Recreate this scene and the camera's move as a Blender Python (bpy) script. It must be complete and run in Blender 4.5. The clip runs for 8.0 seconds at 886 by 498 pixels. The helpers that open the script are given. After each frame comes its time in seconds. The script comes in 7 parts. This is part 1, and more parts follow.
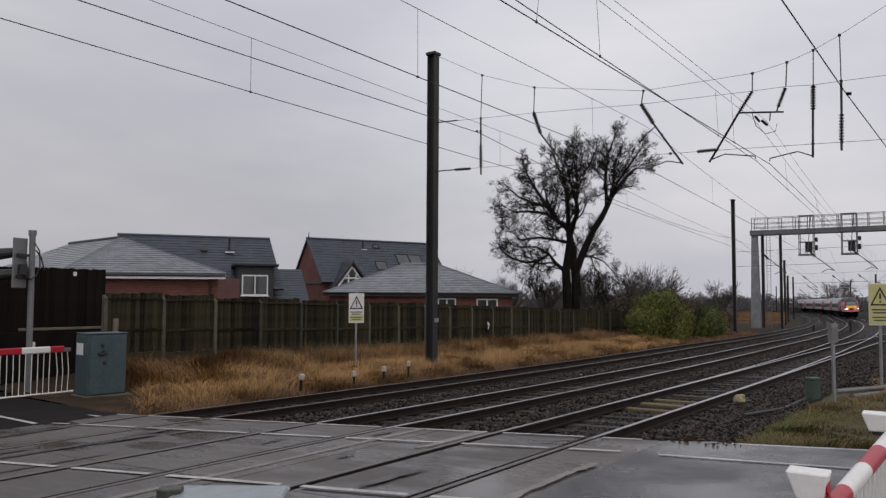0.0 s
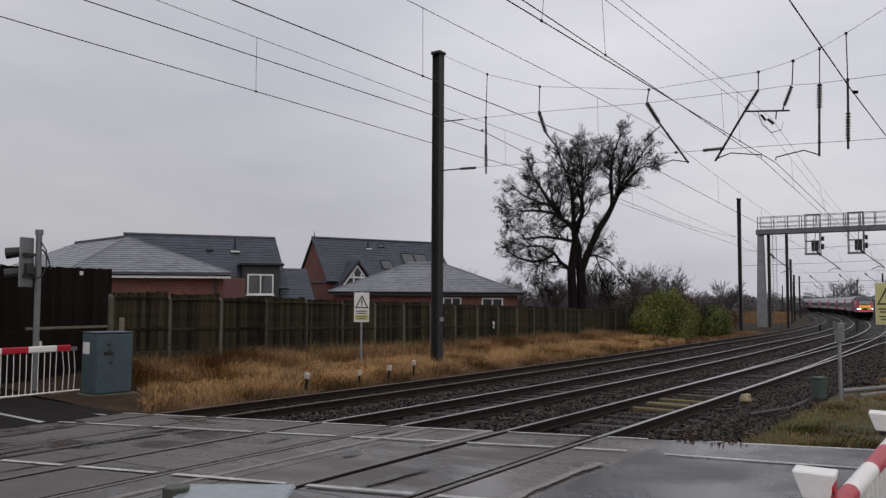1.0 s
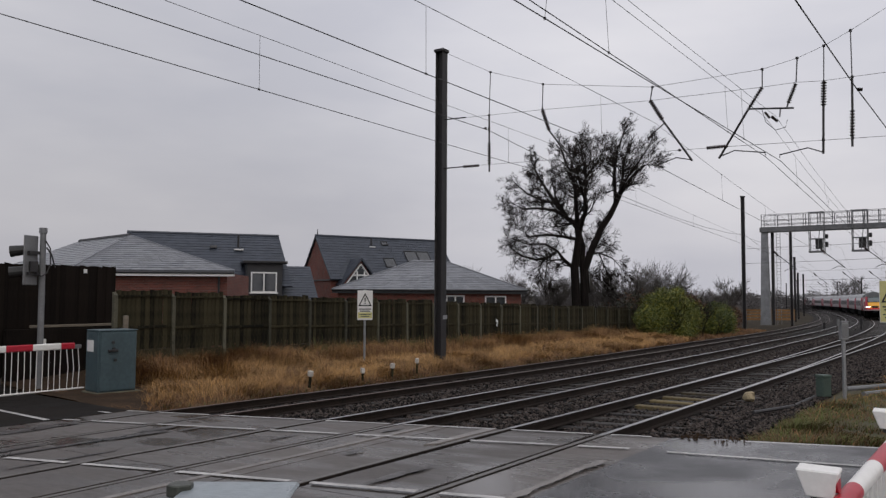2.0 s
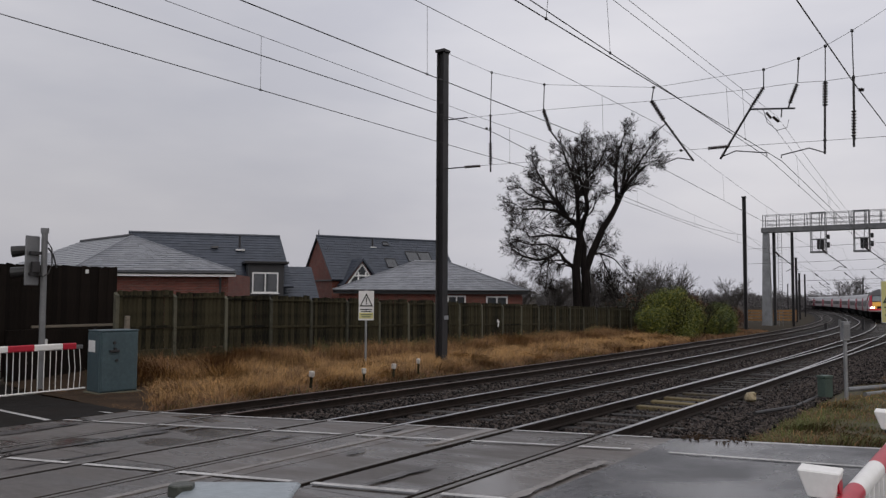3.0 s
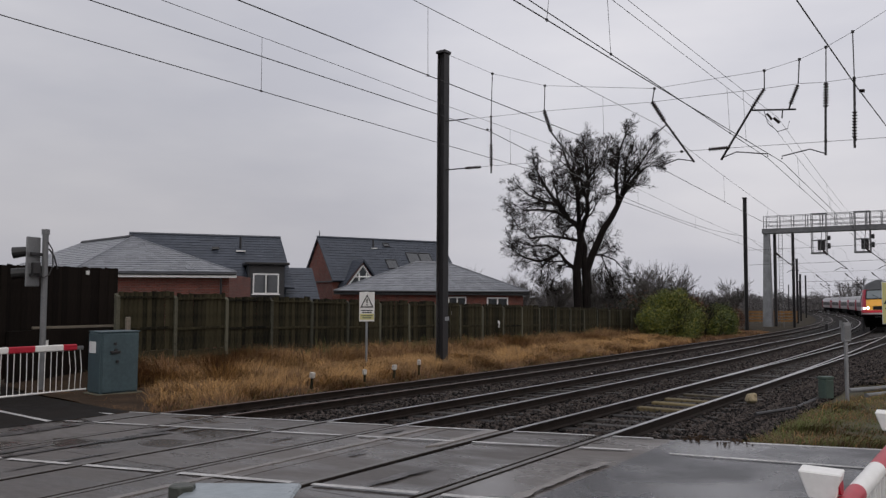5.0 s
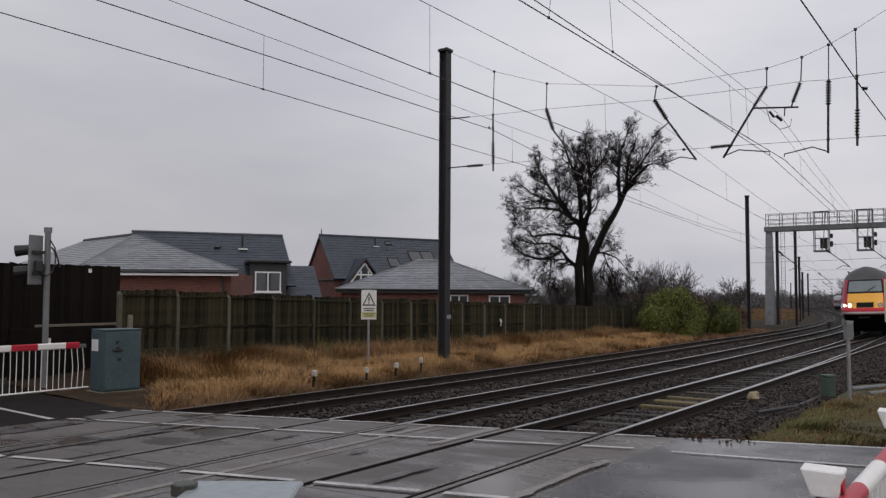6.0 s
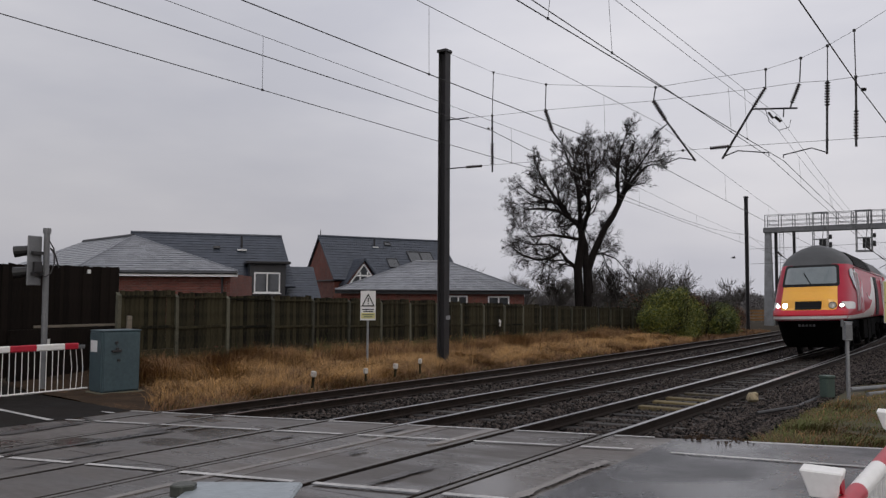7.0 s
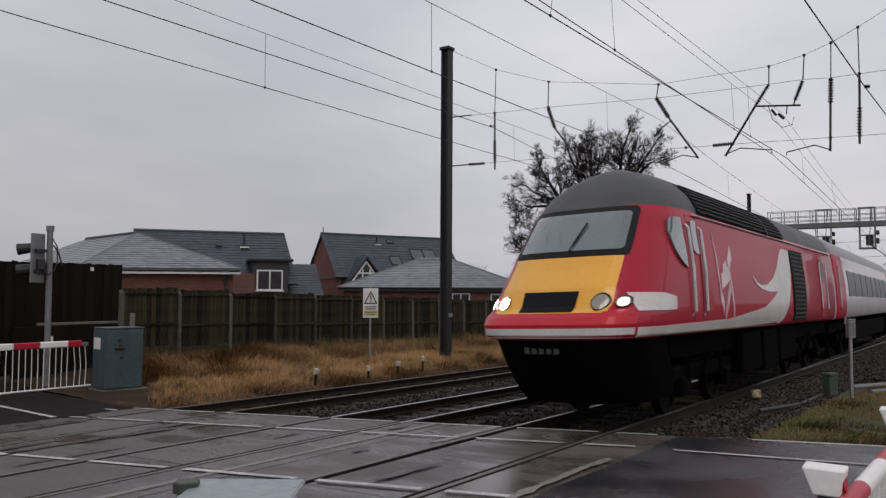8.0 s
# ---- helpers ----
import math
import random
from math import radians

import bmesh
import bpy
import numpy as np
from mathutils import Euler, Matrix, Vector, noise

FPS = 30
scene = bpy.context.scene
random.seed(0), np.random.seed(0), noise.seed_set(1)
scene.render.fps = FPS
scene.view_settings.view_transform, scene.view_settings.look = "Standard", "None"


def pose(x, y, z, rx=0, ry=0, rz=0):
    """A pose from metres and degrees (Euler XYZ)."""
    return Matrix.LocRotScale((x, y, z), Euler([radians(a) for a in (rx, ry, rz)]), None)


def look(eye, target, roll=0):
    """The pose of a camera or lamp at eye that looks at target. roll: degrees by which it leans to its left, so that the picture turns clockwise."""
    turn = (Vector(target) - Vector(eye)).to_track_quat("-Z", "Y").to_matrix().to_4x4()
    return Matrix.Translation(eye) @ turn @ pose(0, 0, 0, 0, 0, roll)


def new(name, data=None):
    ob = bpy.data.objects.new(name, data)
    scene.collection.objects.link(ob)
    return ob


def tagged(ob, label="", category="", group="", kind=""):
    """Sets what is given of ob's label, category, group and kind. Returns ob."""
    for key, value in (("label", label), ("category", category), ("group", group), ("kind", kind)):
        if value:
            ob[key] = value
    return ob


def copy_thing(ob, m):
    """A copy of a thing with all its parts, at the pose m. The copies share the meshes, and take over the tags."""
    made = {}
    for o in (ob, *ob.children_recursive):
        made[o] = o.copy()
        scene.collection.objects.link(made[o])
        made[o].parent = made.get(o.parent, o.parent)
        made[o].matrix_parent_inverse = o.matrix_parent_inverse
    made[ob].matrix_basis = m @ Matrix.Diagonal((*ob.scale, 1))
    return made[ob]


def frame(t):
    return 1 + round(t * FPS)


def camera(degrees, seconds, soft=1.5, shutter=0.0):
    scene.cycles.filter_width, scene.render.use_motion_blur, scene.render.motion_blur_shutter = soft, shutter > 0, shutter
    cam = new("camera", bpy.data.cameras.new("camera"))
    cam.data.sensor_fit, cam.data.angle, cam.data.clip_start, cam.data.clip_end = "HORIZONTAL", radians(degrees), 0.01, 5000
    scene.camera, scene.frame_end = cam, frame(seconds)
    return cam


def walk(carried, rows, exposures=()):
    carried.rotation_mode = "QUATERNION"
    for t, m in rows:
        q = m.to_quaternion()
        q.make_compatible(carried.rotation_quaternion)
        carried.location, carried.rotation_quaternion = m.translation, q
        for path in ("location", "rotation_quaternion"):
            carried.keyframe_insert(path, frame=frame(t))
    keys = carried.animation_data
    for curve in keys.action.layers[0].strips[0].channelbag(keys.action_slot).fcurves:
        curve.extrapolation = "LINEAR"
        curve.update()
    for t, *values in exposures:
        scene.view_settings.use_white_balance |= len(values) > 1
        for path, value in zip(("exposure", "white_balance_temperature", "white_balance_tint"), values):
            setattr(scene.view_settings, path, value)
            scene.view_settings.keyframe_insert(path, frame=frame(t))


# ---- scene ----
# Plan: X runs along the railway away from the crossing, Y to the far side, Z up. The camera stands by the near barrier.
EYE = (0.0, 0.0, 1.816)
VIEW = [  # seconds, turn of the view from the railway's line, tilt
    (0.0, 34.55, 3.552), (0.5, 34.74, 3.552), (1.0, 34.93, 3.49), (1.5, 35.07, 3.362), (3.0, 35.26, 3.362),
    (3.5, 35.26, 3.362), (4.0, 35.26, 3.49), (4.5, 35.26, 3.49), (6.0, 35.45, 3.30), (6.5, 35.45, 3.30),
    (7.0, 35.39, 3.362), (7.5, 35.45, 3.237), (8.0, 35.575, 3.175)]
cam = camera(59.1, 8.0, soft=1.35, shutter=0.08)


def aim(turn, tilt):
    a, b = radians(turn), radians(tilt)
    return look(EYE, (EYE[0] + math.cos(a) * math.cos(b), EYE[1] + math.sin(a) * math.cos(b), EYE[2] + math.sin(b)), 0.31)


walk(cam, [(t, aim(a, b)) for t, a, b in VIEW],
     exposures=[(0.0, 0.0), (6.8, 0.0), (7.4, 0.0), (8.0, -0.02)])

# ---- world and sun: a low, even winter overcast ----
world = bpy.data.worlds.new("overcast")
scene.world = world
world.use_nodes = True
wn, wl = world.node_tree.nodes, world.node_tree.links
wn.clear()
w_out = wn.new("ShaderNodeOutputWorld")
w_bg = wn.new("ShaderNodeBackground")
w_sky = wn.new("ShaderNodeTexSky")
w_sky.sky_type = "NISHITA"
w_sky.sun_disc = False
w_sky.sun_elevation, w_sky.sun_rotation = radians(28), radians(200)
w_sky.air_density, w_sky.dust_density = 2.0, 6.0
w_dim = wn.new("ShaderNodeVectorMath")
w_dim.operation = "SCALE"
w_dim.inputs["Scale"].default_value = 0.09
w_co = wn.new("ShaderNodeTexCoord")
w_map = wn.new("ShaderNodeMapping")
w_map.inputs["Scale"].default_value = (1.0, 1.0, 3.2)
w_noise = wn.new("ShaderNodeTexNoise")
w_noise.inputs["Scale"].default_value = 2.1
w_noise.inputs["Detail"].default_value = 5.0
w_noise.inputs["Roughness"].default_value = 0.5
w_ramp = wn.new("ShaderNodeValToRGB")
w_ramp.color_ramp.elements[0].position, w_ramp.color_ramp.elements[0].color = 0.30, (0.50, 0.50, 0.56, 1)
w_ramp.color_ramp.elements[1].position, w_ramp.color_ramp.elements[1].color = 0.72, (0.665, 0.652, 0.69, 1)
w_mix = wn.new("ShaderNodeMix")
w_mix.data_type = "RGBA"
w_mix.inputs["Factor"].default_value = 0.93
wl.new(w_co.outputs["Generated"], w_map.inputs["Vector"])
wl.new(w_map.outputs["Vector"], w_noise.inputs["Vector"])
wl.new(w_noise.outputs["Fac"], w_ramp.inputs["Fac"])
wl.new(w_sky.outputs["Color"], w_dim.inputs[0])
wl.new(w_dim.outputs["Vector"], w_mix.inputs["A"])
wl.new(w_ramp.outputs["Color"], w_mix.inputs["B"])
# the cloud is heavier towards the houses and a little duller low down
w_side = wn.new("ShaderNodeVectorMath")
w_side.operation = "DOT_PRODUCT"
w_side.inputs[1].default_value = (0.438, 0.899, 0.0)
w_heavy = wn.new("ShaderNodeMapRange")
w_heavy.interpolation_type = "SMOOTHSTEP"
w_heavy.inputs["From Min"].default_value, w_heavy.inputs["From Max"].default_value = 0.80, 1.02
w_heavy.inputs["To Min"].default_value, w_heavy.inputs["To Max"].default_value = 1.07, 0.84
w_sep = wn.new("ShaderNodeSeparateXYZ")
w_low = wn.new("ShaderNodeMapRange")
w_low.interpolation_type = "SMOOTHSTEP"
w_low.inputs["From Min"].default_value, w_low.inputs["From Max"].default_value = 0.0, 0.28
w_low.inputs["To Min"].default_value, w_low.inputs["To Max"].default_value = 0.85, 1.0
w_both = wn.new("ShaderNodeMath")
w_both.operation = "MULTIPLY"
w_tone = wn.new("ShaderNodeVectorMath")
w_tone.operation = "SCALE"
wl.new(w_co.outputs["Generated"], w_side.inputs[0])
wl.new(w_co.outputs["Generated"], w_sep.inputs[0])
wl.new(w_side.outputs["Value"], w_heavy.inputs["Value"])
wl.new(w_sep.outputs["Z"], w_low.inputs["Value"])
wl.new(w_heavy.outputs["Result"], w_both.inputs[0])
wl.new(w_low.outputs["Result"], w_both.inputs[1])
wl.new(w_mix.outputs["Result"], w_tone.inputs[0])
wl.new(w_both.outputs[0], w_tone.inputs["Scale"])
wl.new(w_tone.outputs["Vector"], w_bg.inputs["Color"])
w_bg.inputs["Strength"].default_value = 1.13
wl.new(w_bg.outputs["Background"], w_out.inputs["Surface"])

sun = new("sun", bpy.data.lights.new("sun", "SUN"))
sun.data.energy, sun.data.angle, sun.data.color = 0.5, radians(25), (1.0, 0.97, 0.93)
sun.matrix_world = look((0, 0, 60), (25, 32, 0))


# ---- materials ----
def material(name, base, rough=0.7, metal=0.0, dark=None, scale=3.0, fine=40.0, amount=0.6, bump=0.15, bump_scale=60.0,
             coat=0.0, stretch=(1, 1, 1), rand=0.0, island=False, spec=0.5, gloss_var=0.0):
    """A surface with broad stains and fine grain in colour, and fine relief."""
    m = bpy.data.materials.new(name)
    m.use_nodes = True
    n, k = m.node_tree.nodes, m.node_tree.links
    b = n["Principled BSDF"]
    b.inputs["Roughness"].default_value, b.inputs["Metallic"].default_value = rough, metal
    b.inputs["Coat Weight"].default_value = coat
    b.inputs["Specular IOR Level"].default_value = spec
    co = n.new("ShaderNodeTexCoord")
    mp = n.new("ShaderNodeMapping")
    mp.inputs["Scale"].default_value = stretch
    k.new(co.outputs["Object"], mp.inputs["Vector"])
    big, small = n.new("ShaderNodeTexNoise"), n.new("ShaderNodeTexNoise")
    big.inputs["Scale"].default_value, small.inputs["Scale"].default_value = scale, fine
    big.inputs["Detail"].default_value = small.inputs["Detail"].default_value = 4.0
    for t in (big, small):
        k.new(mp.outputs["Vector"], t.inputs["Vector"])
    dark = dark or tuple(c * 0.55 for c in base)
    add = n.new("ShaderNodeMath")
    add.operation = "ADD"
    half = n.new("ShaderNodeMath")
    half.operation = "MULTIPLY"
    half.inputs[1].default_value = 0.5
    k.new(big.outputs["Fac"], add.inputs[0])
    k.new(small.outputs["Fac"], add.inputs[1])
    k.new(add.outputs[0], half.inputs[0])
    fac = half.outputs[0]
    if rand:
        src = n.new("ShaderNodeNewGeometry").outputs["Random Per Island"] if island else n.new("ShaderNodeObjectInfo").outputs["Random"]
        mr = n.new("ShaderNodeMapRange")
        mr.inputs["To Min"].default_value, mr.inputs["To Max"].default_value = -rand, rand
        k.new(src, mr.inputs["Value"])
        a2 = n.new("ShaderNodeMath")
        a2.operation = "ADD"
        k.new(fac, a2.inputs[0])
        k.new(mr.outputs["Result"], a2.inputs[1])
        fac = a2.outputs[0]
    ramp = n.new("ShaderNodeValToRGB")
    ramp.color_ramp.elements[0].position, ramp.color_ramp.elements[0].color = 0.5 - 0.25 * amount - 0.02, (*dark, 1)
    ramp.color_ramp.elements[1].position, ramp.color_ramp.elements[1].color = 0.5 + 0.25 * amount - 0.02, (*base, 1)
    k.new(fac, ramp.inputs["Fac"])
    k.new(ramp.outputs["Color"], b.inputs["Base Color"])
    if gloss_var:
        gr = n.new("ShaderNodeMapRange")
        gr.inputs["From Min"].default_value, gr.inputs["From Max"].default_value = 0.38, 0.62
        gr.inputs["To Min"].default_value, gr.inputs["To Max"].default_value = max(0.03, rough - gloss_var), min(1, rough + gloss_var)
        k.new(big.outputs["Fac"], gr.inputs["Value"])
        k.new(gr.outputs["Result"], b.inputs["Roughness"])
    if bump:
        bn, bt = n.new("ShaderNodeBump"), n.new("ShaderNodeTexNoise")
        bt.inputs["Scale"].default_value = bump_scale
        bt.inputs["Detail"].default_value = 3.0
        k.new(mp.outputs["Vector"], bt.inputs["Vector"])
        bn.inputs["Strength"].default_value, bn.inputs["Distance"].default_value = bump, 0.02
        k.new(bt.outputs["Fac"], bn.inputs["Height"])
        k.new(bn.outputs["Normal"], b.inputs["Normal"])
    return m


def glowing(name, colour, strength):
    m = bpy.data.materials.new(name)
    m.use_nodes = True
    b = m.node_tree.nodes["Principled BSDF"]
    b.inputs["Base Color"].default_value = (0.8, 0.8, 0.8, 1)
    b.inputs["Emission Color"].default_value = (*colour, 1)
    b.inputs["Emission Strength"].default_value = strength
    return m


M_STEEL_DARK = material("painted_steel_dark", (0.035, 0.033, 0.034), 0.5, 0.2, scale=1.5, bump=0.05)
M_GALV = material("galvanised_steel", (0.36, 0.37, 0.38), 0.5, 0.6, scale=2, bump=0.05)
M_GALV_GREY = material("weathered_grey_steel", (0.22, 0.225, 0.23), 0.6, 0.3, scale=2, bump=0.05)
M_RAIL = material("rusty_rail", (0.024, 0.0165, 0.013), 0.85, 0.0, dark=(0.010, 0.0075, 0.006), fine=25, spec=0.2)
M_RAILTOP_DULL = material("worn_rail_in_crossing", (0.14, 0.13, 0.12), 0.4, 0.4, dark=(0.085, 0.078, 0.072), bump=0.0)
M_RAILTOP = material("polished_rail_head", (0.42, 0.42, 0.43), 0.28, 1.0, dark=(0.28, 0.27, 0.27), bump=0.0)
M_RAILTOP_RUST = material("dull_rail_head", (0.14, 0.10, 0.085), 0.4, 0.7, dark=(0.09, 0.06, 0.05), bump=0.0)
M_SLEEPER = material("wet_concrete_sleeper", (0.040, 0.036, 0.032), 0.7, spec=0.3, dark=(0.010, 0.008, 0.007), fine=25, rand=0.2)
M_TIMBER_SLEEPER = material("yellowed_timber_sleeper", (0.15, 0.115, 0.05), 0.8, dark=(0.035, 0.028, 0.016), stretch=(1, 6, 6), rand=0.2)
M_BALLAST = material("ballast_stone", (0.076, 0.061, 0.054), 0.8, spec=0.25, dark=(0.006, 0.005, 0.0045), scale=8, fine=60, rand=0.42, island=True)
M_BALLAST_BED = material("ballast_bed", (0.017, 0.014, 0.012), 0.95, spec=0.2, dark=(0.005, 0.004, 0.0035), scale=12, fine=30, amount=0.5, bump=0.8, bump_scale=22)
M_FLANGE = material("black_flangeway_rubber", (0.012, 0.012, 0.012), 0.6)
M_WHITE = material("worn_white_road_paint", (0.60, 0.59, 0.57), 0.45, dark=(0.20, 0.19, 0.185), scale=2.2, fine=18, amount=0.8)
M_DARKSOIL = material("dark_bare_soil", (0.055, 0.033, 0.018), 0.95, dark=(0.016, 0.011, 0.007), scale=1.5, fine=16, bump=0.5, bump_scale=20, spec=0.15)


# ---- small builders ----
def thing(name, label, category, m=None, group="", kind=""):
    ob = new(name)
    ob.empty_display_size = 0.2
    if m is not None:
        ob.matrix_world = m
    return tagged(ob, label, category, group, kind)


def mesh_of(name, verts, faces, mat, smooth=False):
    me = bpy.data.meshes.new(name)
    me.from_pydata([tuple(v) for v in verts], [], [tuple(f) for f in faces])
    for mm in (mat if isinstance(mat, (list, tuple)) else [mat]):
        me.materials.append(mm)
    if smooth:
        me.polygons.foreach_set("use_smooth", [True] * len(me.polygons))
    me.update()
    return me


def part(name, bm, mat, parent, label="", m=None, smooth=False):
    """One mesh object under a thing or a part, from a bmesh or from mesh data."""
    if isinstance(bm, bmesh.types.BMesh):
        me = bpy.data.meshes.new(name)
        bmesh.ops.recalc_face_normals(bm, faces=bm.faces)
        bm.to_mesh(me)
        bm.free()
        for mm in (mat if isinstance(mat, (list, tuple)) else [mat]):
            me.materials.append(mm)
        if smooth:
            me.polygons.foreach_set("use_smooth", [True] * len(me.polygons))
    else:
        me = bm
    ob = new(name, me)
    ob.parent = parent
    if m is not None:
        ob.matrix_basis = m
    if label:
        tagged(ob, label)
    return ob


def box(bm, x0, x1, y0, y1, z0, z1, bevel=0.0, m=None):
    r = bmesh.ops.create_cube(bm, size=1.0)
    vs = r["verts"]
    bmesh.ops.transform(bm, matrix=Matrix.Translation(((x0 + x1) / 2, (y0 + y1) / 2, (z0 + z1) / 2)) @ Matrix.Diagonal((abs(x1 - x0), abs(y1 - y0), abs(z1 - z0), 1)), verts=vs)
    if bevel:
        es = list({e for v in vs for e in v.link_edges})
        rb = bmesh.ops.bevel(bm, geom=es, offset=bevel, segments=1, affect="EDGES", profile=0.7)
        vs = list({v for f in rb["faces"] for v in f.verts} | {v for v in vs if v.is_valid})
    if m is not None:
        bmesh.ops.transform(bm, matrix=m, verts=vs)
    return vs


def boxm(x0, x1, y0, y1, z0, z1, bevel=0.0, m=None):
    bm = bmesh.new()
    box(bm, x0, x1, y0, y1, z0, z1, bevel, m)
    return bm


def tube(bm, points, r, sides=6, r_end=None, cap=True):
    """A round bar along points, thinning to r_end."""
    pts = [Vector(p) for p in points]
    rings = []
    n = len(pts)
    for i, p in enumerate(pts):
        d = (pts[min(i + 1, n - 1)] - pts[max(i - 1, 0)]).normalized()
        a = d.orthogonal().normalized() if abs(d.z) > 0.9 else d.cross(Vector((0, 0, 1))).normalized()
        b = d.cross(a)
        rr = r if r_end is None else r + (r_end - r) * i / (n - 1)
        rings.append([bm.verts.new(p + (a * math.cos(2 * math.pi * j / sides) + b * math.sin(2 * math.pi * j / sides)) * rr) for j in range(sides)])
    for i in range(n - 1):
        for j in range(sides):
            bm.faces.new((rings[i][j], rings[i][(j + 1) % sides], rings[i + 1][(j + 1) % sides], rings[i + 1][j]))
    if cap:
        bm.faces.new(rings[0][::-1])
        bm.faces.new(rings[-1])


def tubem(points, r, sides=6, r_end=None):
    bm = bmesh.new()
    tube(bm, points, r, sides, r_end)
    return bm


# ---- the lie of the land ----
BEND, BEND_X, MID = 0.0007, 15.0, 5.45   # the railway bends away to the far side past the points
TRACKS = {"near": 5.45, "middle": 8.79, "far": 12.58}


def grade(x):
    d = max(0.0, x - 8.0)
    return -0.0045 * d - 0.22 * (1 - math.exp(-d / 40.0)) - 0.0072 * max(0.0, min(x, 152.0) - 45.0)


def cross_fall(v):
    """The crossing and the tracks lean down to the far side."""
    return -0.035 * min(max(v, 0.0), 13.5)


def far_fall(x, v):
    """The far road keeps falling away past the last track; the verge beside it does not."""
    k = min(1.0, max(0.0, (13.8 - x) / 2.0))
    return -0.035 * min(max(v - 13.5, 0.0), 6.5) * k


def bend(x):
    """How far the line has swung aside at x, and its slope there; the curve eases further off."""
    d, e = max(0.0, x - BEND_X), max(0.0, x - 72.0)
    return BEND * d * d - 0.0002 * e * e, 2 * BEND * d - 0.0004 * e


def rail_xy(x, v):
    y, slope = bend(x)
    q = math.hypot(1, slope)
    return x - (v - MID) * slope / q, MID + y + (v - MID) / q


def on_rail(x, v, dz=0.0):
    """The place on rail level, x along the line and v across it."""
    a, b = rail_xy(x, v)
    return Vector((a, b, grade(x) + cross_fall(v) + dz))


def edge_x(y):
    """The far edge of the crossing's surface."""
    return 11.5 - 0.165 * y


def ground_z(x, v):
    """Ground level under everything."""
    base = grade(x) + cross_fall(v)
    if v < 3.2:
        h = -0.16 + 0.10 * min(1.0, (3.2 - v) / 2.0)
    elif v < 14.2:
        h = -0.24
    else:
        h = -0.24 + 0.16 * min(1.0, (v - 14.2) / 2.5) 
    if x < edge_x(v) + 0.5 and v < 19:
        h = min(h, -0.2)
    return base + h + far_fall(x, v)


def build_ground():
    xs = sorted(set([-3000, -1200, -500, -200, -90, -50, -30, -18] + [round(-12 + 0.6 * i, 2) for i in range(160)] + [round(84 + 4 * i, 2) for i in range(85)] + [430, 500, 700, 1000, 1600, 3000]))
    vs = sorted(set([-3000, -1200, -500, -200, -90, -45, -25, -16] + [round(-12 + 0.5 * i, 2) for i in range(100)] + [40, 46, 54, 65, 80, 110, 160, 230, 330, 500, 800, 1500, 3000]))
    verts, faces = [], []
    for x in xs:
        for v in vs:
            n = noise.noise((x * 0.35, v * 0.35, 0.3)) * 0.05 if (v > 14.5 or v < 3) else noise.noise((x * 1.3, v * 1.3, 4)) * 0.025
            if x < 420:
                a, b = rail_xy(min(x, 420), v) if -60 < v < 240 else (x, v)
            else:
                a, b = x, v + bend(420)[0] * (1 if -60 < v < 240 else 0)
            verts.append((a, b, ground_z(min(x, 420), v) + n))
    w = len(vs)
    mats = []
    for i in range(len(xs) - 1):
        for j in range(w - 1):
            faces.append((i * w + j, (i + 1) * w + j, (i + 1) * w + j + 1, i * w + j + 1))
            v = (vs[j] + vs[j + 1]) / 2
            x = (xs[i] + xs[i + 1]) / 2
            mats.append(1 if 3.0 < v < 14.4 or (-1.5 < v <= 3.0 and x > 24) else (2 if -25 < v <= 3.0 and x < 60 else (3 if v > 22 or v < -25 or x > 62 else 0)))
    me = mesh_of("ground", verts, faces, [M_STRAW_GROUND, M_BALLAST_BED, M_GREEN_GROUND, M_FIELD], True)
    me.polygons.foreach_set("material_index", mats)
    return tagged(new("ground", me), "rough ground with dead grass and dark ballast bed", "ground", kind="structure")


M_STRAW_GROUND = material("dead_grass_soil", (0.20, 0.13, 0.06), 0.9, dark=(0.07, 0.05, 0.028), scale=1.2, fine=22, bump=0.5, bump_scale=18)
M_GREEN_GROUND = material("damp_turf", (0.055, 0.055, 0.02), 0.9, dark=(0.045, 0.03, 0.015), scale=1.0, fine=22, bump=0.5, bump_scale=18)
M_FIELD = material("dull_winter_field", (0.042, 0.033, 0.020), 0.95, spec=0.1, dark=(0.020, 0.016, 0.010), scale=0.2, fine=2, bump=0.0)
build_ground()

# ---- railway tracks ----
PROFILE = [(-0.07, -0.16), (0.07, -0.16), (0.07, -0.148), (0.012, -0.128), (0.009, -0.045), (0.035, -0.035), (0.035, -0.006), (0.028, 0.0), (-0.028, 0.0), (-0.035, -0.006), (-0.035, -0.035), (-0.009, -0.045), (-0.012, -0.128), (-0.07, -0.148)]


def rail_mesh(points, mats):
    """A rolled rail section along points at its top."""
    verts, faces, mi = [], [], []
    n = len(PROFILE)
    for i, p in enumerate(points):
        d = (points[min(i + 1, len(points) - 1)] - points[max(i - 1, 0)]).normalized()
        side = d.cross(Vector((0, 0, 1))).normalized()
        for a, b in PROFILE:
            verts.append(p + side * a + Vector((0, 0, b)))
    for i in range(len(points) - 1):
        for j in range(n):
            k = (j + 1) % n
            faces.append((i * n + j, i * n + k, (i + 1) * n + k, (i + 1) * n + j))
            mi.append(1 if j in (6, 7, 8) else 0)
    faces.append(tuple(range(n))[::-1])
    mi.append(0)
    faces.append(tuple(range((len(points) - 1) * n, len(points) * n)))
    mi.append(0)
    me = mesh_of("rail", verts, faces, mats)
    me.polygons.foreach_set("material_index", mi)
    return me


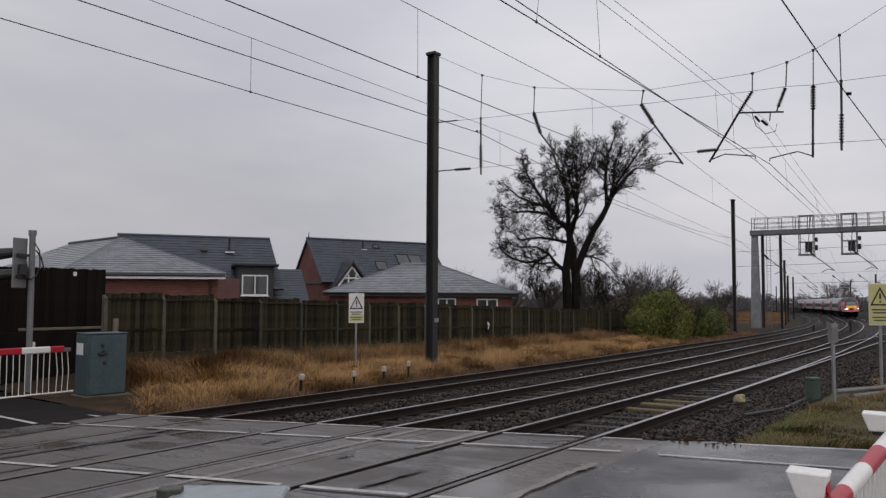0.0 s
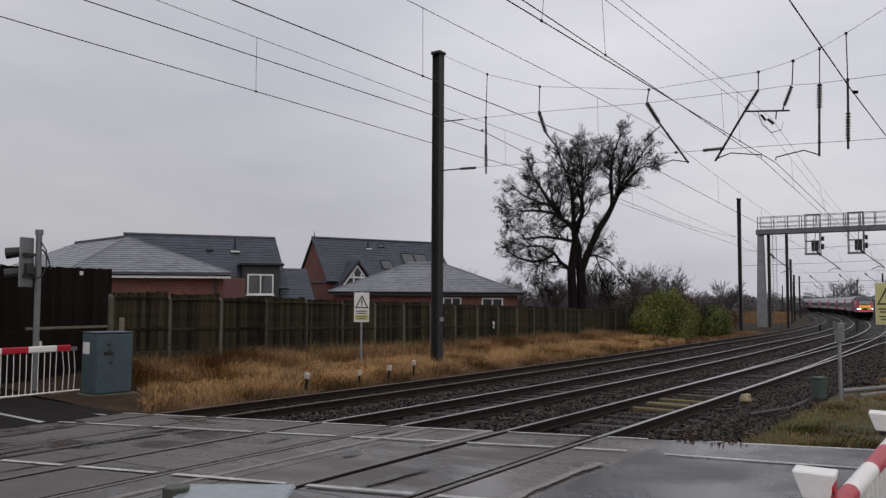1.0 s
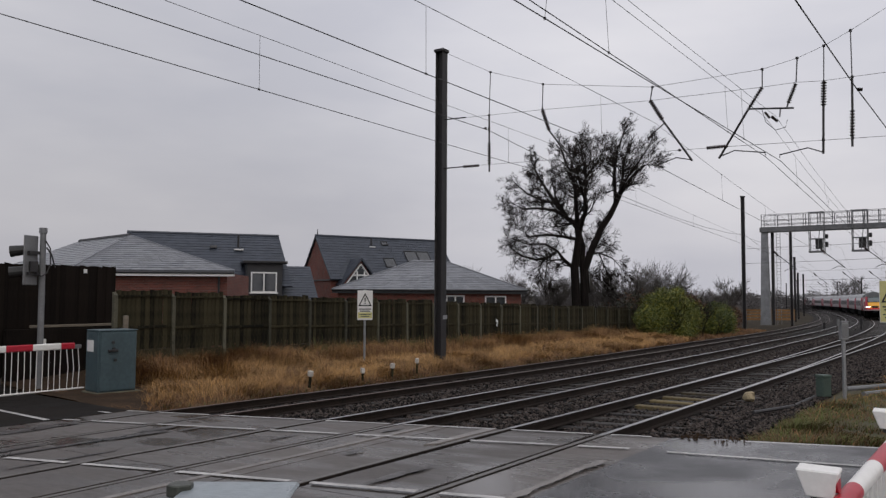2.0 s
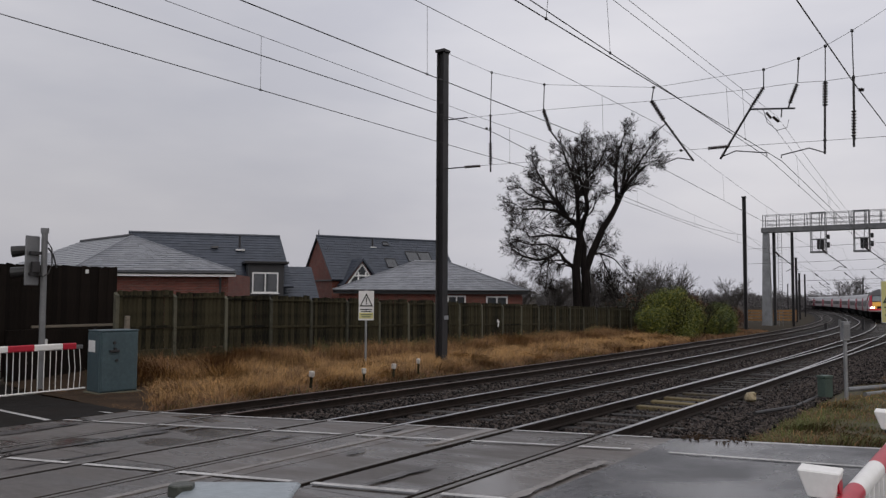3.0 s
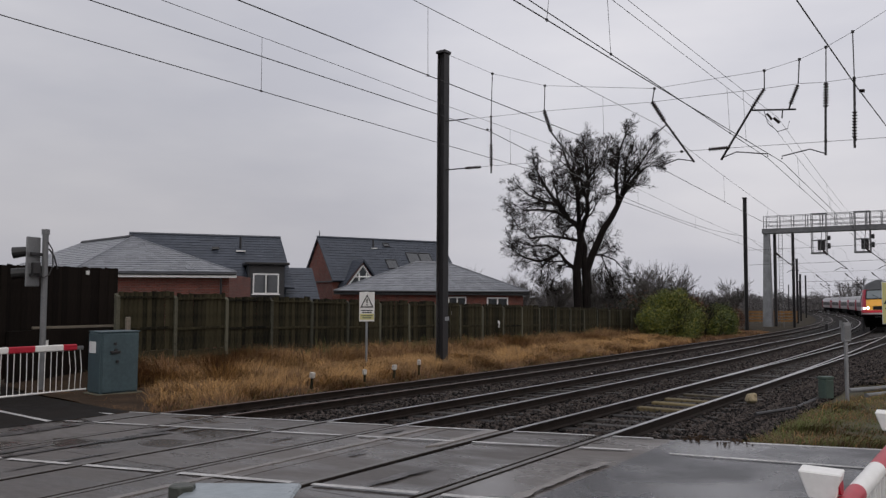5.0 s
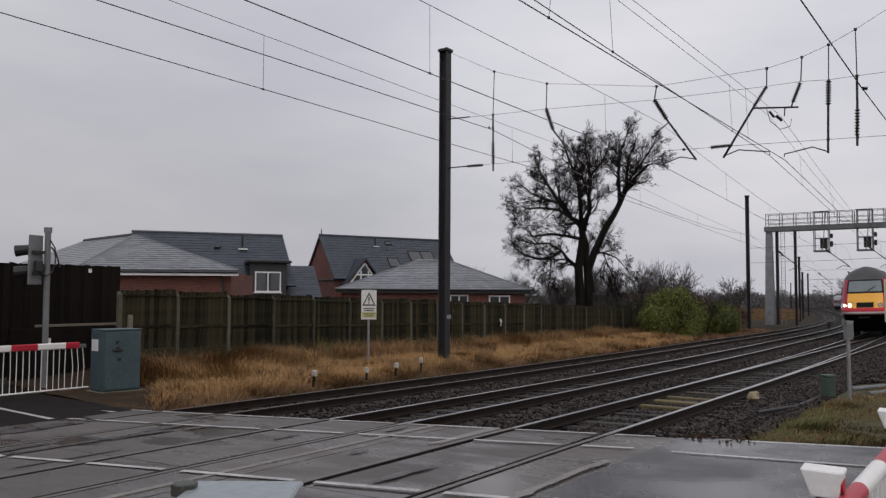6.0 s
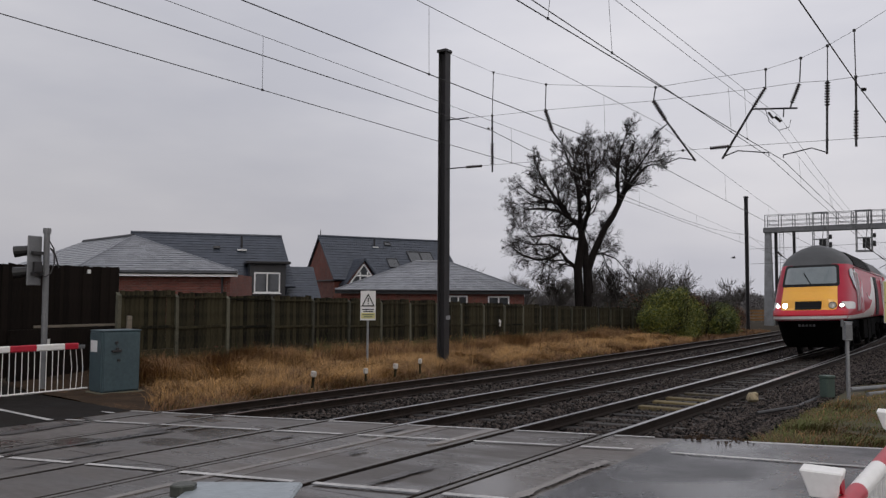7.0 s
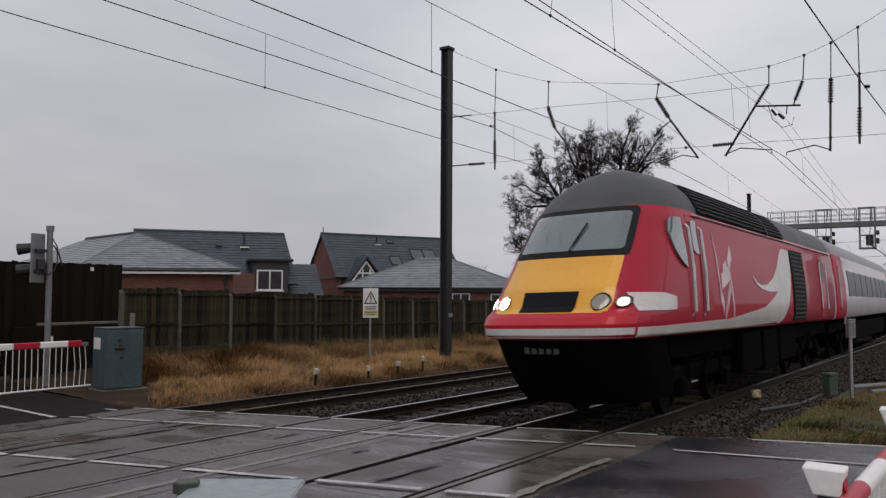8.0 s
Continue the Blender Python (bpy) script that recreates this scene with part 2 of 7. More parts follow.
SX = [-40 + 3 * i for i in range(19)] + [17 + 2 * i for i in range(40)] + [98 + 6 * i for i in range(54)]
SLEEPER_ME = None


def sleeper_bm(length=2.5, wide=0.26, deep=0.2):
    bm = bmesh.new()
    box(bm, -wide / 2, wide / 2, -length / 2, length / 2, -deep, 0, 0.02)
    return bm


def build_tracks():
    global SLEEPER_ME
    bm = sleeper_bm()
    SLEEPER_ME = bpy.data.meshes.new("sleeper")
    bm.to_mesh(SLEEPER_ME)
    bm.free()
    SLEEPER_ME.materials.append(M_SLEEPER)
    for nm, v in TRACKS.items():
        tr = thing("railway_track", {"near": "polished steel rails of the running line on sleepers", "middle": "steel rails on concrete sleepers in dark ballast", "far": "rust-brown rails beside dead grass"}[nm], "railway track", group="railway tracks", kind="structure")
        for s in (-0.7525, 0.7525):
            cut = edge_x(v)
            part("rail", rail_mesh([on_rail(x, v + s) for x in [-40, -20, 0, 6, 9, cut] if x <= cut], [M_RAIL, M_RAILTOP_DULL]), None, tr)
            part("rail", rail_mesh([on_rail(x, v + s) for x in [cut + 0.004] + [q for q in SX if q > cut + 0.5]], [M_RAIL, M_RAILTOP_RUST if nm == "far" else M_RAILTOP]), None, tr)
        far_v, far_f = [], []
        x = edge_x(v) + 0.4
        k = 0
        base = [tuple(q.co) for q in SLEEPER_ME.vertices]
        bf = [tuple(q.vertices) for q in SLEEPER_ME.polygons]
        while x < 240:
            p = on_rail(x, v, -0.175 + random.uniform(-0.012, 0.012))
            ang = math.degrees(math.atan(bend(x)[1]))
            m = Matrix.Translation(p) @ Matrix.Rotation(radians(ang + random.uniform(-1, 1)), 4, "Z") @ Matrix.Rotation(-0.035, 4, "X")
            if k < 95:
                part("sleeper", SLEEPER_ME, None, tr, m=m)
            else:
                o = len(far_v)
                far_v += [m @ Vector(q) for q in base]
                far_f += [tuple(o + i for i in f) for f in bf]
            k += 1
            x += 0.65
        ob = part("far_sleepers", mesh_of("far_sleepers", far_v, far_f, M_SLEEPER), None, tr)
        tagged(ob, kind="stuff")


build_tracks()


def turnout():
    """The straight route that leaves the curving near line, with long timbers."""
    tr = thing("turnout", "bright diverging rails of a turnout with yellowed timbers", "railway points", kind="structure")
    for y in (4.6975, 6.2025):
        xs = [15.2 + 1.5 * i for i in range(42)]
        pts = [Vector((x, y, grade(x) + cross_fall(y) - 0.004)) for x in xs]
        part("switch_rail", rail_mesh(pts, [M_RAIL, M_RAILTOP]), None, tr)
    for x in (22, 25, 29, 33, 37, 41, 45, 50, 55):
        p = Vector((x, 5.4, grade(x) + cross_fall(5.4) - 0.178))
        part("timber", SLEEPER_ME, None, tr, m=Matrix.Translation(p) @ Matrix.Diagonal((1, 1.35, 1, 1)))
    for x, a, b in ((15.35, 4.9, 6.0), (16.3, 4.85, 6.05), (17.1, 4.85, 6.05), (18.2, 4.85, 6.0)):
        bm = boxm(x - 0.11, x + 0.11, a, b, -0.14, 0.0, 0.015)
        part("timber", bm, M_TIMBER_SLEEPER, tr, "yellowed timber", m=pose(0, 0, grade(x) + cross_fall(5.4) - 0.13))


turnout()

# ---- the train ----
M_RED = material("glossy_red_paint", (0.42, 0.006, 0.032), 0.45, dark=(0.34, 0.006, 0.028), scale=1.2, spec=0.15, coat=0.3, bump=0.0)
M_YELLOW = material("yellow_warning_paint", (0.85, 0.42, 0.035), 0.35, dark=(0.74, 0.34, 0.03), scale=1.5, coat=0.3, bump=0.0)
M_TRAINWHITE = material("train_white_paint", (0.70, 0.68, 0.67), 0.3, dark=(0.52, 0.48, 0.45), scale=1.2, coat=0.3, bump=0.0)
M_ROOF = material("dull_grey_train_roof", (0.065, 0.068, 0.07), 0.55, dark=(0.035, 0.036, 0.038), scale=1.5)
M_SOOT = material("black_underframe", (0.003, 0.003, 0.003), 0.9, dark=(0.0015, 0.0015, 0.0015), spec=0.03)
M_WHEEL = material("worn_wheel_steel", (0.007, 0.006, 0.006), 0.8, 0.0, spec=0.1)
M_GRILLE = material("black_louvre", (0.008, 0.008, 0.009), 0.7, spec=0.15)
M_SILVER = material("silver_handrail", (0.62, 0.62, 0.63), 0.3, 0.6, bump=0.0)
M_LENS = material("unlit_lamp_glass", (0.32, 0.28, 0.22), 0.12, 0.1, bump=0.0, coat=1.0)
M_LAMP = glowing("lit_headlamp", (1.0, 0.94, 0.86), 9.0)
M_TRAINGLASS = material("tinted_train_glass", (0.10, 0.13, 0.135), 0.06, bump=0.0, spec=0.9, dark=(0.08, 0.105, 0.11), coat=1.0)
M_COACHGLASS = material("dark_coach_glass", (0.014, 0.016, 0.018), 0.3, bump=0.0, spec=0.12)
M_RUBBER = material("black_window_rubber", (0.008, 0.008, 0.009), 0.6, spec=0.2)
M_PINKMARK = material("pale_lettering_and_gutter_highlight", (0.70, 0.50, 0.54), 0.3, bump=0.0, coat=0.4)

ROOF_Z = 4.30
# half outline of the body: half width, height above the rails, set-back of the front face
OUTLINE = [(1.24, 1.34, -0.28), (1.31, 1.39, -0.36), (1.35, 1.56, -0.37), (1.365, 1.70, -0.25), (1.368, 1.80, -0.07), (1.37, 2.10, 0.12), (1.36, 2.40, 0.40),
           (1.34, 2.70, 0.64), (1.30, 3.00, 0.90), (1.275, 3.28, 1.16), (1.215, 3.54, 1.44), (1.09, 3.77, 1.70), (0.88, 3.985, 2.00), (0.58, 4.16, 2.32), (0.24, 4.275, 2.65), (0.0, ROOF_Z, 2.85)]
NOSE_L, NOSE_N = 2.3, 3.7
_oz = [o[1] for o in OUTLINE]


def half_w(z):
    return float(np.interp(z, _oz, [o[0] for o in OUTLINE]))


def set_back(z):
    return float(np.interp(z, _oz, [o[2] for o in OUTLINE]))


def nose_len(z):
    if z < 2.0:
        return 1.75 + (NOSE_L - 1.75) * min(1.0, max(0.0, (z - 1.7) / 0.3))
    return NOSE_L if z < 3.0 else NOSE_L - 0.6 * min(1, (z - 3.0) / 1.0)


def front_x(y, z):
    """The front face: how far back it lies at y across and z up."""
    q = min(0.9995, abs(y) / max(half_w(z), 1e-3))
    return set_back(z) + nose_len(z) * (1 - (1 - q ** NOSE_N) ** (1 / NOSE_N))


def side_y(x, z):
    """The half width of the side at x behind the nose and z up."""
    q = (x - set_back(z)) / nose_len(z)
    if q >= 1:
        return half_w(z)
    return half_w(z) * max(0.0, 1 - (1 - max(q, 0)) ** NOSE_N) ** (1 / NOSE_N)


def front_patch(rows, lift=0.012, cols=14):
    """A skin on the front: rows of (z, y0, y1)."""
    v, f = [], []
    for z, a, b in rows:
        for i in range(cols + 1):
            y = a + (b - a) * i / cols
            v.append((front_x(y, z) - lift, y, z))
    w = cols + 1
    for j in range(len(rows) - 1):
        for i in range(cols):
            f.append((j * w + i, j * w + i + 1, (j + 1) * w + i + 1, (j + 1) * w + i))
    bm = bmesh.new()
    vs = [bm.verts.new(p) for p in v]
    for q in f:
        bm.faces.new([vs[i] for i in q])
    thicken(bm, lift)
    return bm


def thicken(bm, t):
    bmesh.ops.recalc_face_normals(bm, faces=bm.faces)
    bmesh.ops.solidify(bm, geom=list(bm.faces), thickness=t)


def side_patch(cols, side, lift=0.012, rows=8):
    """A skin on one side: columns of (x, z0, z1). side is 1 or -1."""
    v = []
    for x, a, b in cols:
        for i in range(rows + 1):
            z = a + (b - a) * i / rows
            v.append((x, side * (side_y(x, z) + lift), z))
    bm = bmesh.new()
    vs = [bm.verts.new(p) for p in v]
    w = rows + 1
    for j in range(len(cols) - 1):
        for i in range(rows):
            q = [vs[j * w + i], vs[j * w + i + 1], vs[(j + 1) * w + i + 1], vs[(j + 1) * w + i]]
            try:
                bm.faces.new(q)
            except ValueError:
                pass
    bmesh.ops.remove_doubles(bm, verts=bm.verts, dist=0.001)
    thicken(bm, lift)
    return bm


def dense_outline():
    out = []
    for a, b in zip(OUTLINE[:-1], OUTLINE[1:]):
        for i in range(3):
            t = i / 3
            out.append(tuple(p + (q - p) * t for p, q in zip(a, b)))
    return out + [OUTLINE[-1]]


def nose_shell(length):
    """The whole power car body with its moulded nose; roof faces take the second material."""
    out = dense_outline()
    bm = bmesh.new()
    ths = [math.sin(math.pi / 2 * i / 16) for i in range(17)]
    grid = {}
    for s in (1, -1):
        for k, (w, z, sb) in enumerate(out):
            L = nose_len(z)
            row = []
            for q in ths:
                y = s * w * q
                x = sb + L * (1 - max(0.0, 1 - q ** NOSE_N) ** (1 / NOSE_N))
                row.append(bm.verts.new((x, y, z)))
            for xr in (3.9, 4.15, 8.0, 12.0, length):
                row.append(bm.verts.new((xr, s * w, z)))
            grid[s, k] = row
    for s in (1, -1):
        for k in range(len(out) - 1):
            a, b = grid[s, k], grid[s, k + 1]
            for i in range(len(a) - 1):
                fc = bm.faces.new((a[i], a[i + 1], b[i + 1], b[i]))
                zc, xc = out[k][1], (a[i].co.x + a[i + 1].co.x) / 2
                roofline = 3.42 - 0.12 * max(0, 1 - abs(a[i].co.y) / 1.2)
                fc.material_index = 1 if zc > roofline else 0
    # rear wall and floor
    rear = [grid[1, k][-1] for k in range(len(out))] + [grid[-1, k][-1] for k in range(len(out) - 1, -1, -1)]
    bm.faces.new(rear)
    for i in range(len(grid[1, 0]) - 1):
        bm.faces.new((grid[1, 0][i], grid[-1, 0][i], grid[-1, 0][i + 1], grid[1, 0][i + 1]))
    bmesh.ops.remove_doubles(bm, verts=bm.verts, dist=0.0005)
    return bm


def wheelset(parent, x):
    for s in (-1, 1):
        bm = bmesh.new()
        prof = [(0.03, 0.0), (0.12, 0.0), (0.12, 0.06), (0.36, 0.05), (0.38, 0.0), (0.455, 0.0), (0.455, 0.1), (0.485, 0.105), (0.485, 0.135), (0.03, 0.135)]
        n = 24
        ring = [[bm.verts.new((x + r * math.cos(2 * math.pi * i / n), s * (0.83 - d), 0.455 + r * math.sin(2 * math.pi * i / n))) for r, d in prof] for i in range(n)]
        for i in range(n):
            for j in range(len(prof)):
                bm.faces.new((ring[i][j], ring[(i + 1) % n][j], ring[(i + 1) % n][(j + 1) % len(prof)], ring[i][(j + 1) % len(prof)]))
        part("wheel", bm, M_WHEEL, parent)
    part("axle", tubem([(x, -0.9, 0.455), (x, 0.9, 0.455)], 0.08, 8), M_SOOT, parent)


def bogie(parent, x, base=2.6):
    bm = bmesh.new()
    for s in (-1, 1):
        box(bm, x - base / 2 - 0.45, x + base / 2 + 0.45, s * 0.98 - 0.1, s * 0.98 + 0.1, 0.55, 0.8, 0.03)
        for d in (-1, 1):
            box(bm, x + d * base / 2 - 0.16, x + d * base / 2 + 0.16, s * 1.02 - 0.13, s * 1.02 + 0.13, 0.3, 0.62, 0.03)
            tube(bm, [(x + d * (base / 2 - 0.32), s * 1.05, 0.5), (x + d * (base / 2 - 0.32), s * 1.05, 0.95)], 0.09, 8)
        tube(bm, [(x - 0.25, s * 1.12, 0.6), (x + 0.25, s * 1.12, 1.0)], 0.05, 6)
    box(bm, x - 0.3, x + 0.3, -0.95, 0.95, 0.6, 0.85, 0.03)
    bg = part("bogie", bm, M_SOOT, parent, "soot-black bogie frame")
    for d in (-1, 1):
        wheelset(bg, x + d * base / 2)


CAR_LEN = 16.6


def power_car():
    car = thing("power_car", "red and white diesel power car with yellow nose", "train")
    body = part("body", nose_shell(CAR_LEN), [M_RED, M_ROOF], car, "glossy red body with dark grey roof", smooth=True)
    # front: yellow panel, windscreen, white band, lamps
    zt = lambda a, b, n: [a + (b - a) * i / n for i in range(n + 1)]
    part("yellow_panel", front_patch([(z, -0.92 + 0.1 * max(0, 1.83 - z) / 0.1 - 0.05 * (2.6 - z), 0.92 - 0.1 * max(0, 1.83 - z) / 0.1 + 0.05 * (2.6 - z)) for z in zt(1.73, 2.62, 12)]), M_YELLOW, car, "yellow warning panel")
    ws = part("windscreen_surround", front_patch([(z, -(1.00 - 0.08 * (z - 2.58)) + c, 1.00 - 0.08 * (z - 2.58) - c) for z, c in [(2.60, 0.06), (2.63, 0.02)] + [(zz, 0) for zz in zt(2.70, 3.34, 9)] + [(3.40, 0.02), (3.44, 0.07)]], 0.02), M_RUBBER, car, "black rubber windscreen surround")
    part("windscreen", front_patch([(z, -(0.91 - 0.08 * (z - 2.58)) + c, 0.91 - 0.08 * (z - 2.58) - c) for z, c in [(2.70, 0.05), (2.725, 0.015)] + [(zz, 0) for zz in zt(2.76, 3.29, 9)] + [(3.33, 0.015), (3.35, 0.05)]], 0.028), M_TRAINGLASS, ws, "reflecting windscreen glass")
    part("white_band", front_patch([(z, -half_w(z) * 0.994, half_w(z) * 0.994) for z in zt(1.365, 1.51, 3)], 0.014, 30), M_TRAINWHITE, car, "dirty white band")
    part("red_band", front_patch([(z, -half_w(z) * 0.994, half_w(z) * 0.994) for z in zt(1.51, 1.72, 4)], 0.016, 30), M_REDBAND, car, "bright red band")
    part("front_grille", front_patch([(z, -0.44 - 0.04 * (z - 1.75), 0.44 + 0.04 * (z - 1.75)) for z in zt(1.75, 2.05, 4)], 0.03), M_GRILLE, car, "black nose grille")
    for s in (-1, 1):
        part("lamp_panel", front_patch([(z, s * 0.66, s * 0.93) for z in zt(1.75, 2.03, 4)], 0.018), M_YELLOW, car)
        for y, r, lit in ((0.80, 0.098 if s > 0 else 0.115, s > 0), (1.08, 0.08, True)):
            bm = bmesh.new()
            n = 20
            y0 = s * y
            rim, lens = [], []
            for ring_r, dx in ((1.18, 0.01), (1.05, -0.035), (0.98, -0.02), (0.6, -0.03)):
                rim.append([bm.verts.new((front_x(y0 + ring_r * r * math.cos(a), 1.89 + ring_r * r * math.sin(a)) - 0.02 + dx, y0 + ring_r * r * math.cos(a), 1.89 + ring_r * r * math.sin(a))) for a in [2 * math.pi * i / n for i in range(n)]])
            for a, b in zip(rim[:-2], rim[1:-1]):
                for i in range(n):
                    bm.faces.new((a[i], a[(i + 1) % n], b[(i + 1) % n], b[i]))
            for vv in rim[-1]:
                bm.verts.remove(vv)
            lp = part("headlamp", bm, M_RUBBER, car, "round headlamp", smooth=True)
            bm = bmesh.new()
            disc = [bm.verts.new((front_x(y0 + 0.99 * r * math.cos(a), 1.89 + 0.99 * r * math.sin(a)) - 0.042, y0 + 0.99 * r * math.cos(a), 1.89 + 0.99 * r * math.sin(a))) for a in [2 * math.pi * i / n for i in range(n)]]
            mid = bm.verts.new((front_x(y0, 1.89) - 0.07, y0, 1.89))
            for i in range(n):
                bm.faces.new((disc[i], disc[(i + 1) % n], mid))
            whole = lit and s > 0
            part("lens", bm, M_LAMP if whole else M_LENS, lp, "lit white lens" if whole else "grey lamp glass", smooth=True)
            if lit and not whole:
                bm = bmesh.new()
                ring = [bm.verts.new((front_x(y0 + 0.055 * math.cos(a), 1.89 + 0.055 * math.sin(a)) - 0.075, y0 - 0.012 + 0.055 * math.cos(a), 1.89 + 0.055 * math.sin(a))) for a in [2 * math.pi * i / n for i in range(n)]]
                tip = bm.verts.new((front_x(y0, 1.89) - 0.09, y0 - 0.012, 1.89))
                for i in range(n):
                    bm.faces.new((ring[i], ring[(i + 1) % n], tip))
                part("bulb", bm, M_LAMP, lp, "lit white bulb", smooth=True)
        # white flash running back from the lamps
        part("white_flash", side_patch([(x, 1.75 + 0.03 * max(0, (x - 1.3)), 2.02 - 0.06 * max(0, (x - 1.2)) / 0.5) for x in [0.36 + 0.1 * i for i in range(14)]], s, 0.016, 4), M_TRAINWHITE, car, "white lamp flash")
        # cab side window, door and handrails
        part("cab_side_window", side_patch([(x, float(np.interp(x, (1.72, 1.8, 1.92, 2.06, 2.26), (2.95, 2.72, 2.6, 2.52, 2.44))), float(np.interp(x, (1.72, 1.8, 1.92, 2.26), (3.02, 3.2, 3.27, 3.28)))) for x in [1.72 + 0.045 * i for i in range(13)]], s, 0.04, 14), M_TRAINGLASS, car, "grey cab side window")
        part("cab_side_window", side_patch([(2.72, 2.75, 3.25), (2.86, 2.7, 3.28), (3.0, 2.7, 3.28)], s, 0.024), M_TRAINGLASS, car, "grey cab door window")
        for x in (2.5, 3.16):
            y = side_y(x, 2.4) + 0.05
            bm = bmesh.new()
            tube(bm, [(x, s * (y - 0.06), 1.66), (x, s * y, 1.72), (x, s * (y - 0.005), 2.4), (x, s * (side_y(x, 3.1) + 0.05), 3.12), (x, s * (side_y(x, 3.15)), 3.18)], 0.028, 6)
            part("handrail", bm, M_SILVER, car, "silver handrail")
        part("cab_door", side_patch([(2.58, 1.5, 3.36), (2.595, 1.5, 3.36)], s, 0.008), M_RUBBER, car)
        part("cab_door", side_patch([(3.06, 1.5, 3.36), (3.075, 1.5, 3.36)], s, 0.008), M_RUBBER, car)
        # white sweep on the side
        upper = ([1.2, 4.7, 5.7, 7.5, 8.3, 8.75], [1.51, 1.56, 1.63, 1.77, 1.97, 2.14])
        horn_top = ([6.5, 6.75, 7.2, 7.8, 8.4, 8.9, 9.4, 9.6], [2.44, 2.33, 2.24, 2.27, 2.44, 2.72, 3.06, 3.18])
        horn_low = ([6.5, 6.75, 7.2, 8.0, 8.75], [2.42, 2.27, 2.16, 2.11, 2.13])
        lower = ([1.2, 8.7, 9.3, 9.9, 10.25, 10.4], [1.365, 1.365, 1.47, 1.85, 2.4, 3.1])
        xs = [0.27 + 0.1697 * i for i in range(51)]
        part("white_sweep", side_patch([(x, float(np.interp(x, *lower)), float(np.interp(x, *upper))) for x in xs], s, 0.012, 8), M_TRAINWHITE, car, "cream-white livery sweep")
        xs = [8.75 + 0.11 * i for i in range(16)]
        part("white_sweep", side_patch([(x, float(np.interp(x, *lower)), min(3.18, float(np.interp(x, *horn_top)))) for x in xs], s, 0.012, 10), M_TRAINWHITE, car)
        xs = [6.5 + 0.15 * i for i in range(16)]
        part("white_sweep", side_patch([(x, float(np.interp(x, *horn_low)), float(np.interp(x, *horn_top))) for x in xs], s, 0.012, 4), M_TRAINWHITE, car)
        # pale logo strokes, unreadable shapes
        for x0, z0, x1, z1, w in [(q[0] + 0.4, q[1], q[2] + 0.4, q[3], q[4] * 0.8) for q in ((3.55, 3.0, 3.7, 2.0, 0.22), (3.72, 2.0, 3.9, 1.75, 0.16), (3.8, 2.25, 4.4, 2.45, 0.18), (4.3, 2.55, 4.62, 2.85, 0.16), (4.4, 2.3, 4.62, 1.6, 0.2), (4.02, 1.62, 4.36, 2.2, 0.13), (3.95, 2.5, 4.2, 2.6, 0.08))]:
            n = 6
            part("livery_mark", side_patch([(x0 + (x1 - x0) * i / n, z0 + (z1 - z0) * i / n - w, z0 + (z1 - z0) * i / n + w) for i in range(n + 1)] if x1 > x0 else [], s, 0.014, 2), M_PINKMARK, car, "pale livery mark")
        # tall louvred side grille
        gx0, gx1 = 10.45, 12.0
        gr = part("side_grille", side_patch([(gx0 + (gx1 - gx0) * i / 4, 1.42, 3.2) for i in range(5)], s, 0.02, 6), M_GRILLE, car, "tall black louvred grille")
        for i in range(16):
            z = 1.5 + 1.64 * i / 15
            y = half_w(z) + 0.022
            part("slat", boxm(gx0 + 0.06, gx1 - 0.06, s * y - 0.012, s * y + 0.018, z - 0.022, z + 0.022, m=None), M_SLATGREY, gr)
        # rear door and rails
        part("rear_door", side_patch([(14.35 + 0.19 * i, 1.45, 3.35) for i in range(5)], s, 0.012, 6), M_REDDOOR, car, "red luggage door")
        part("rear_door_window", side_patch([(14.5, 2.6, 3.15), (14.7, 2.6, 3.15), (14.92, 2.6, 3.15)], s, 0.02, 3), M_COACHGLASS, car, "dark door window")
        for x in (14.25, 15.2):
            part("handrail", tubem([(x, s * (half_w(1.8) + 0.04), 1.7), (x, s * (half_w(3.0) + 0.05), 3.05)], 0.022, 6), M_SILVER, car, "silver handrail")
        # roof-edge louvres
        lv = part("roof_louvre", side_patch([(3.32 + 0.45 * i, 3.44, 4.03) for i in range(16)], s, 0.03, 6), M_GRILLE, car, "black roof-edge louvre band")
        for i in range(7):
            z = 3.47 + 0.085 * i
            part("slat", tubem([(3.36, s * (half_w(z) + 0.045), z), (9.98, s * (half_w(z) + 0.045), z)], 0.017, 5), M_SLATGREY, lv)
        part("louvre_end", side_patch([(8.3, 3.42, 4.0), (8.36, 3.42, 4.0)], s, 0.06, 5), M_ROOF, lv)
        # The gutter's highlight is put into its colour, pale along the whole length.
        part("gutter", tubem([(2.9, s * (half_w(3.38) + 0.02), 3.38), (CAR_LEN - 0.1, s * (half_w(3.38) + 0.02), 3.38)], 0.022, 5), M_PINKMARK, car)
        # solebar gear
        for x0, x1, z0 in ((6.0, 7.6, 0.45), (7.8, 9.2, 0.38), (9.4, 11.2, 0.5)):
            part("equipment_box", boxm(x0, x1, s * 0.75, s * 1.22, z0, 1.28, 0.04), M_SOOT, car)
        part("jumper_cable", tubem([(0.55, s * 0.85, 0.62), (0.5, s * 0.88, 1.0), (0.7, s * 0.9, 1.18)], 0.03, 6), M_SOOT, car)
    # valance under the nose
    bm = bmesh.new()
    lev = [(1.35, 1.25, -0.28), (1.0, 1.22, -0.08), (0.65, 1.17, 0.16), (0.36, 1.10, 0.42)]
    rings = []
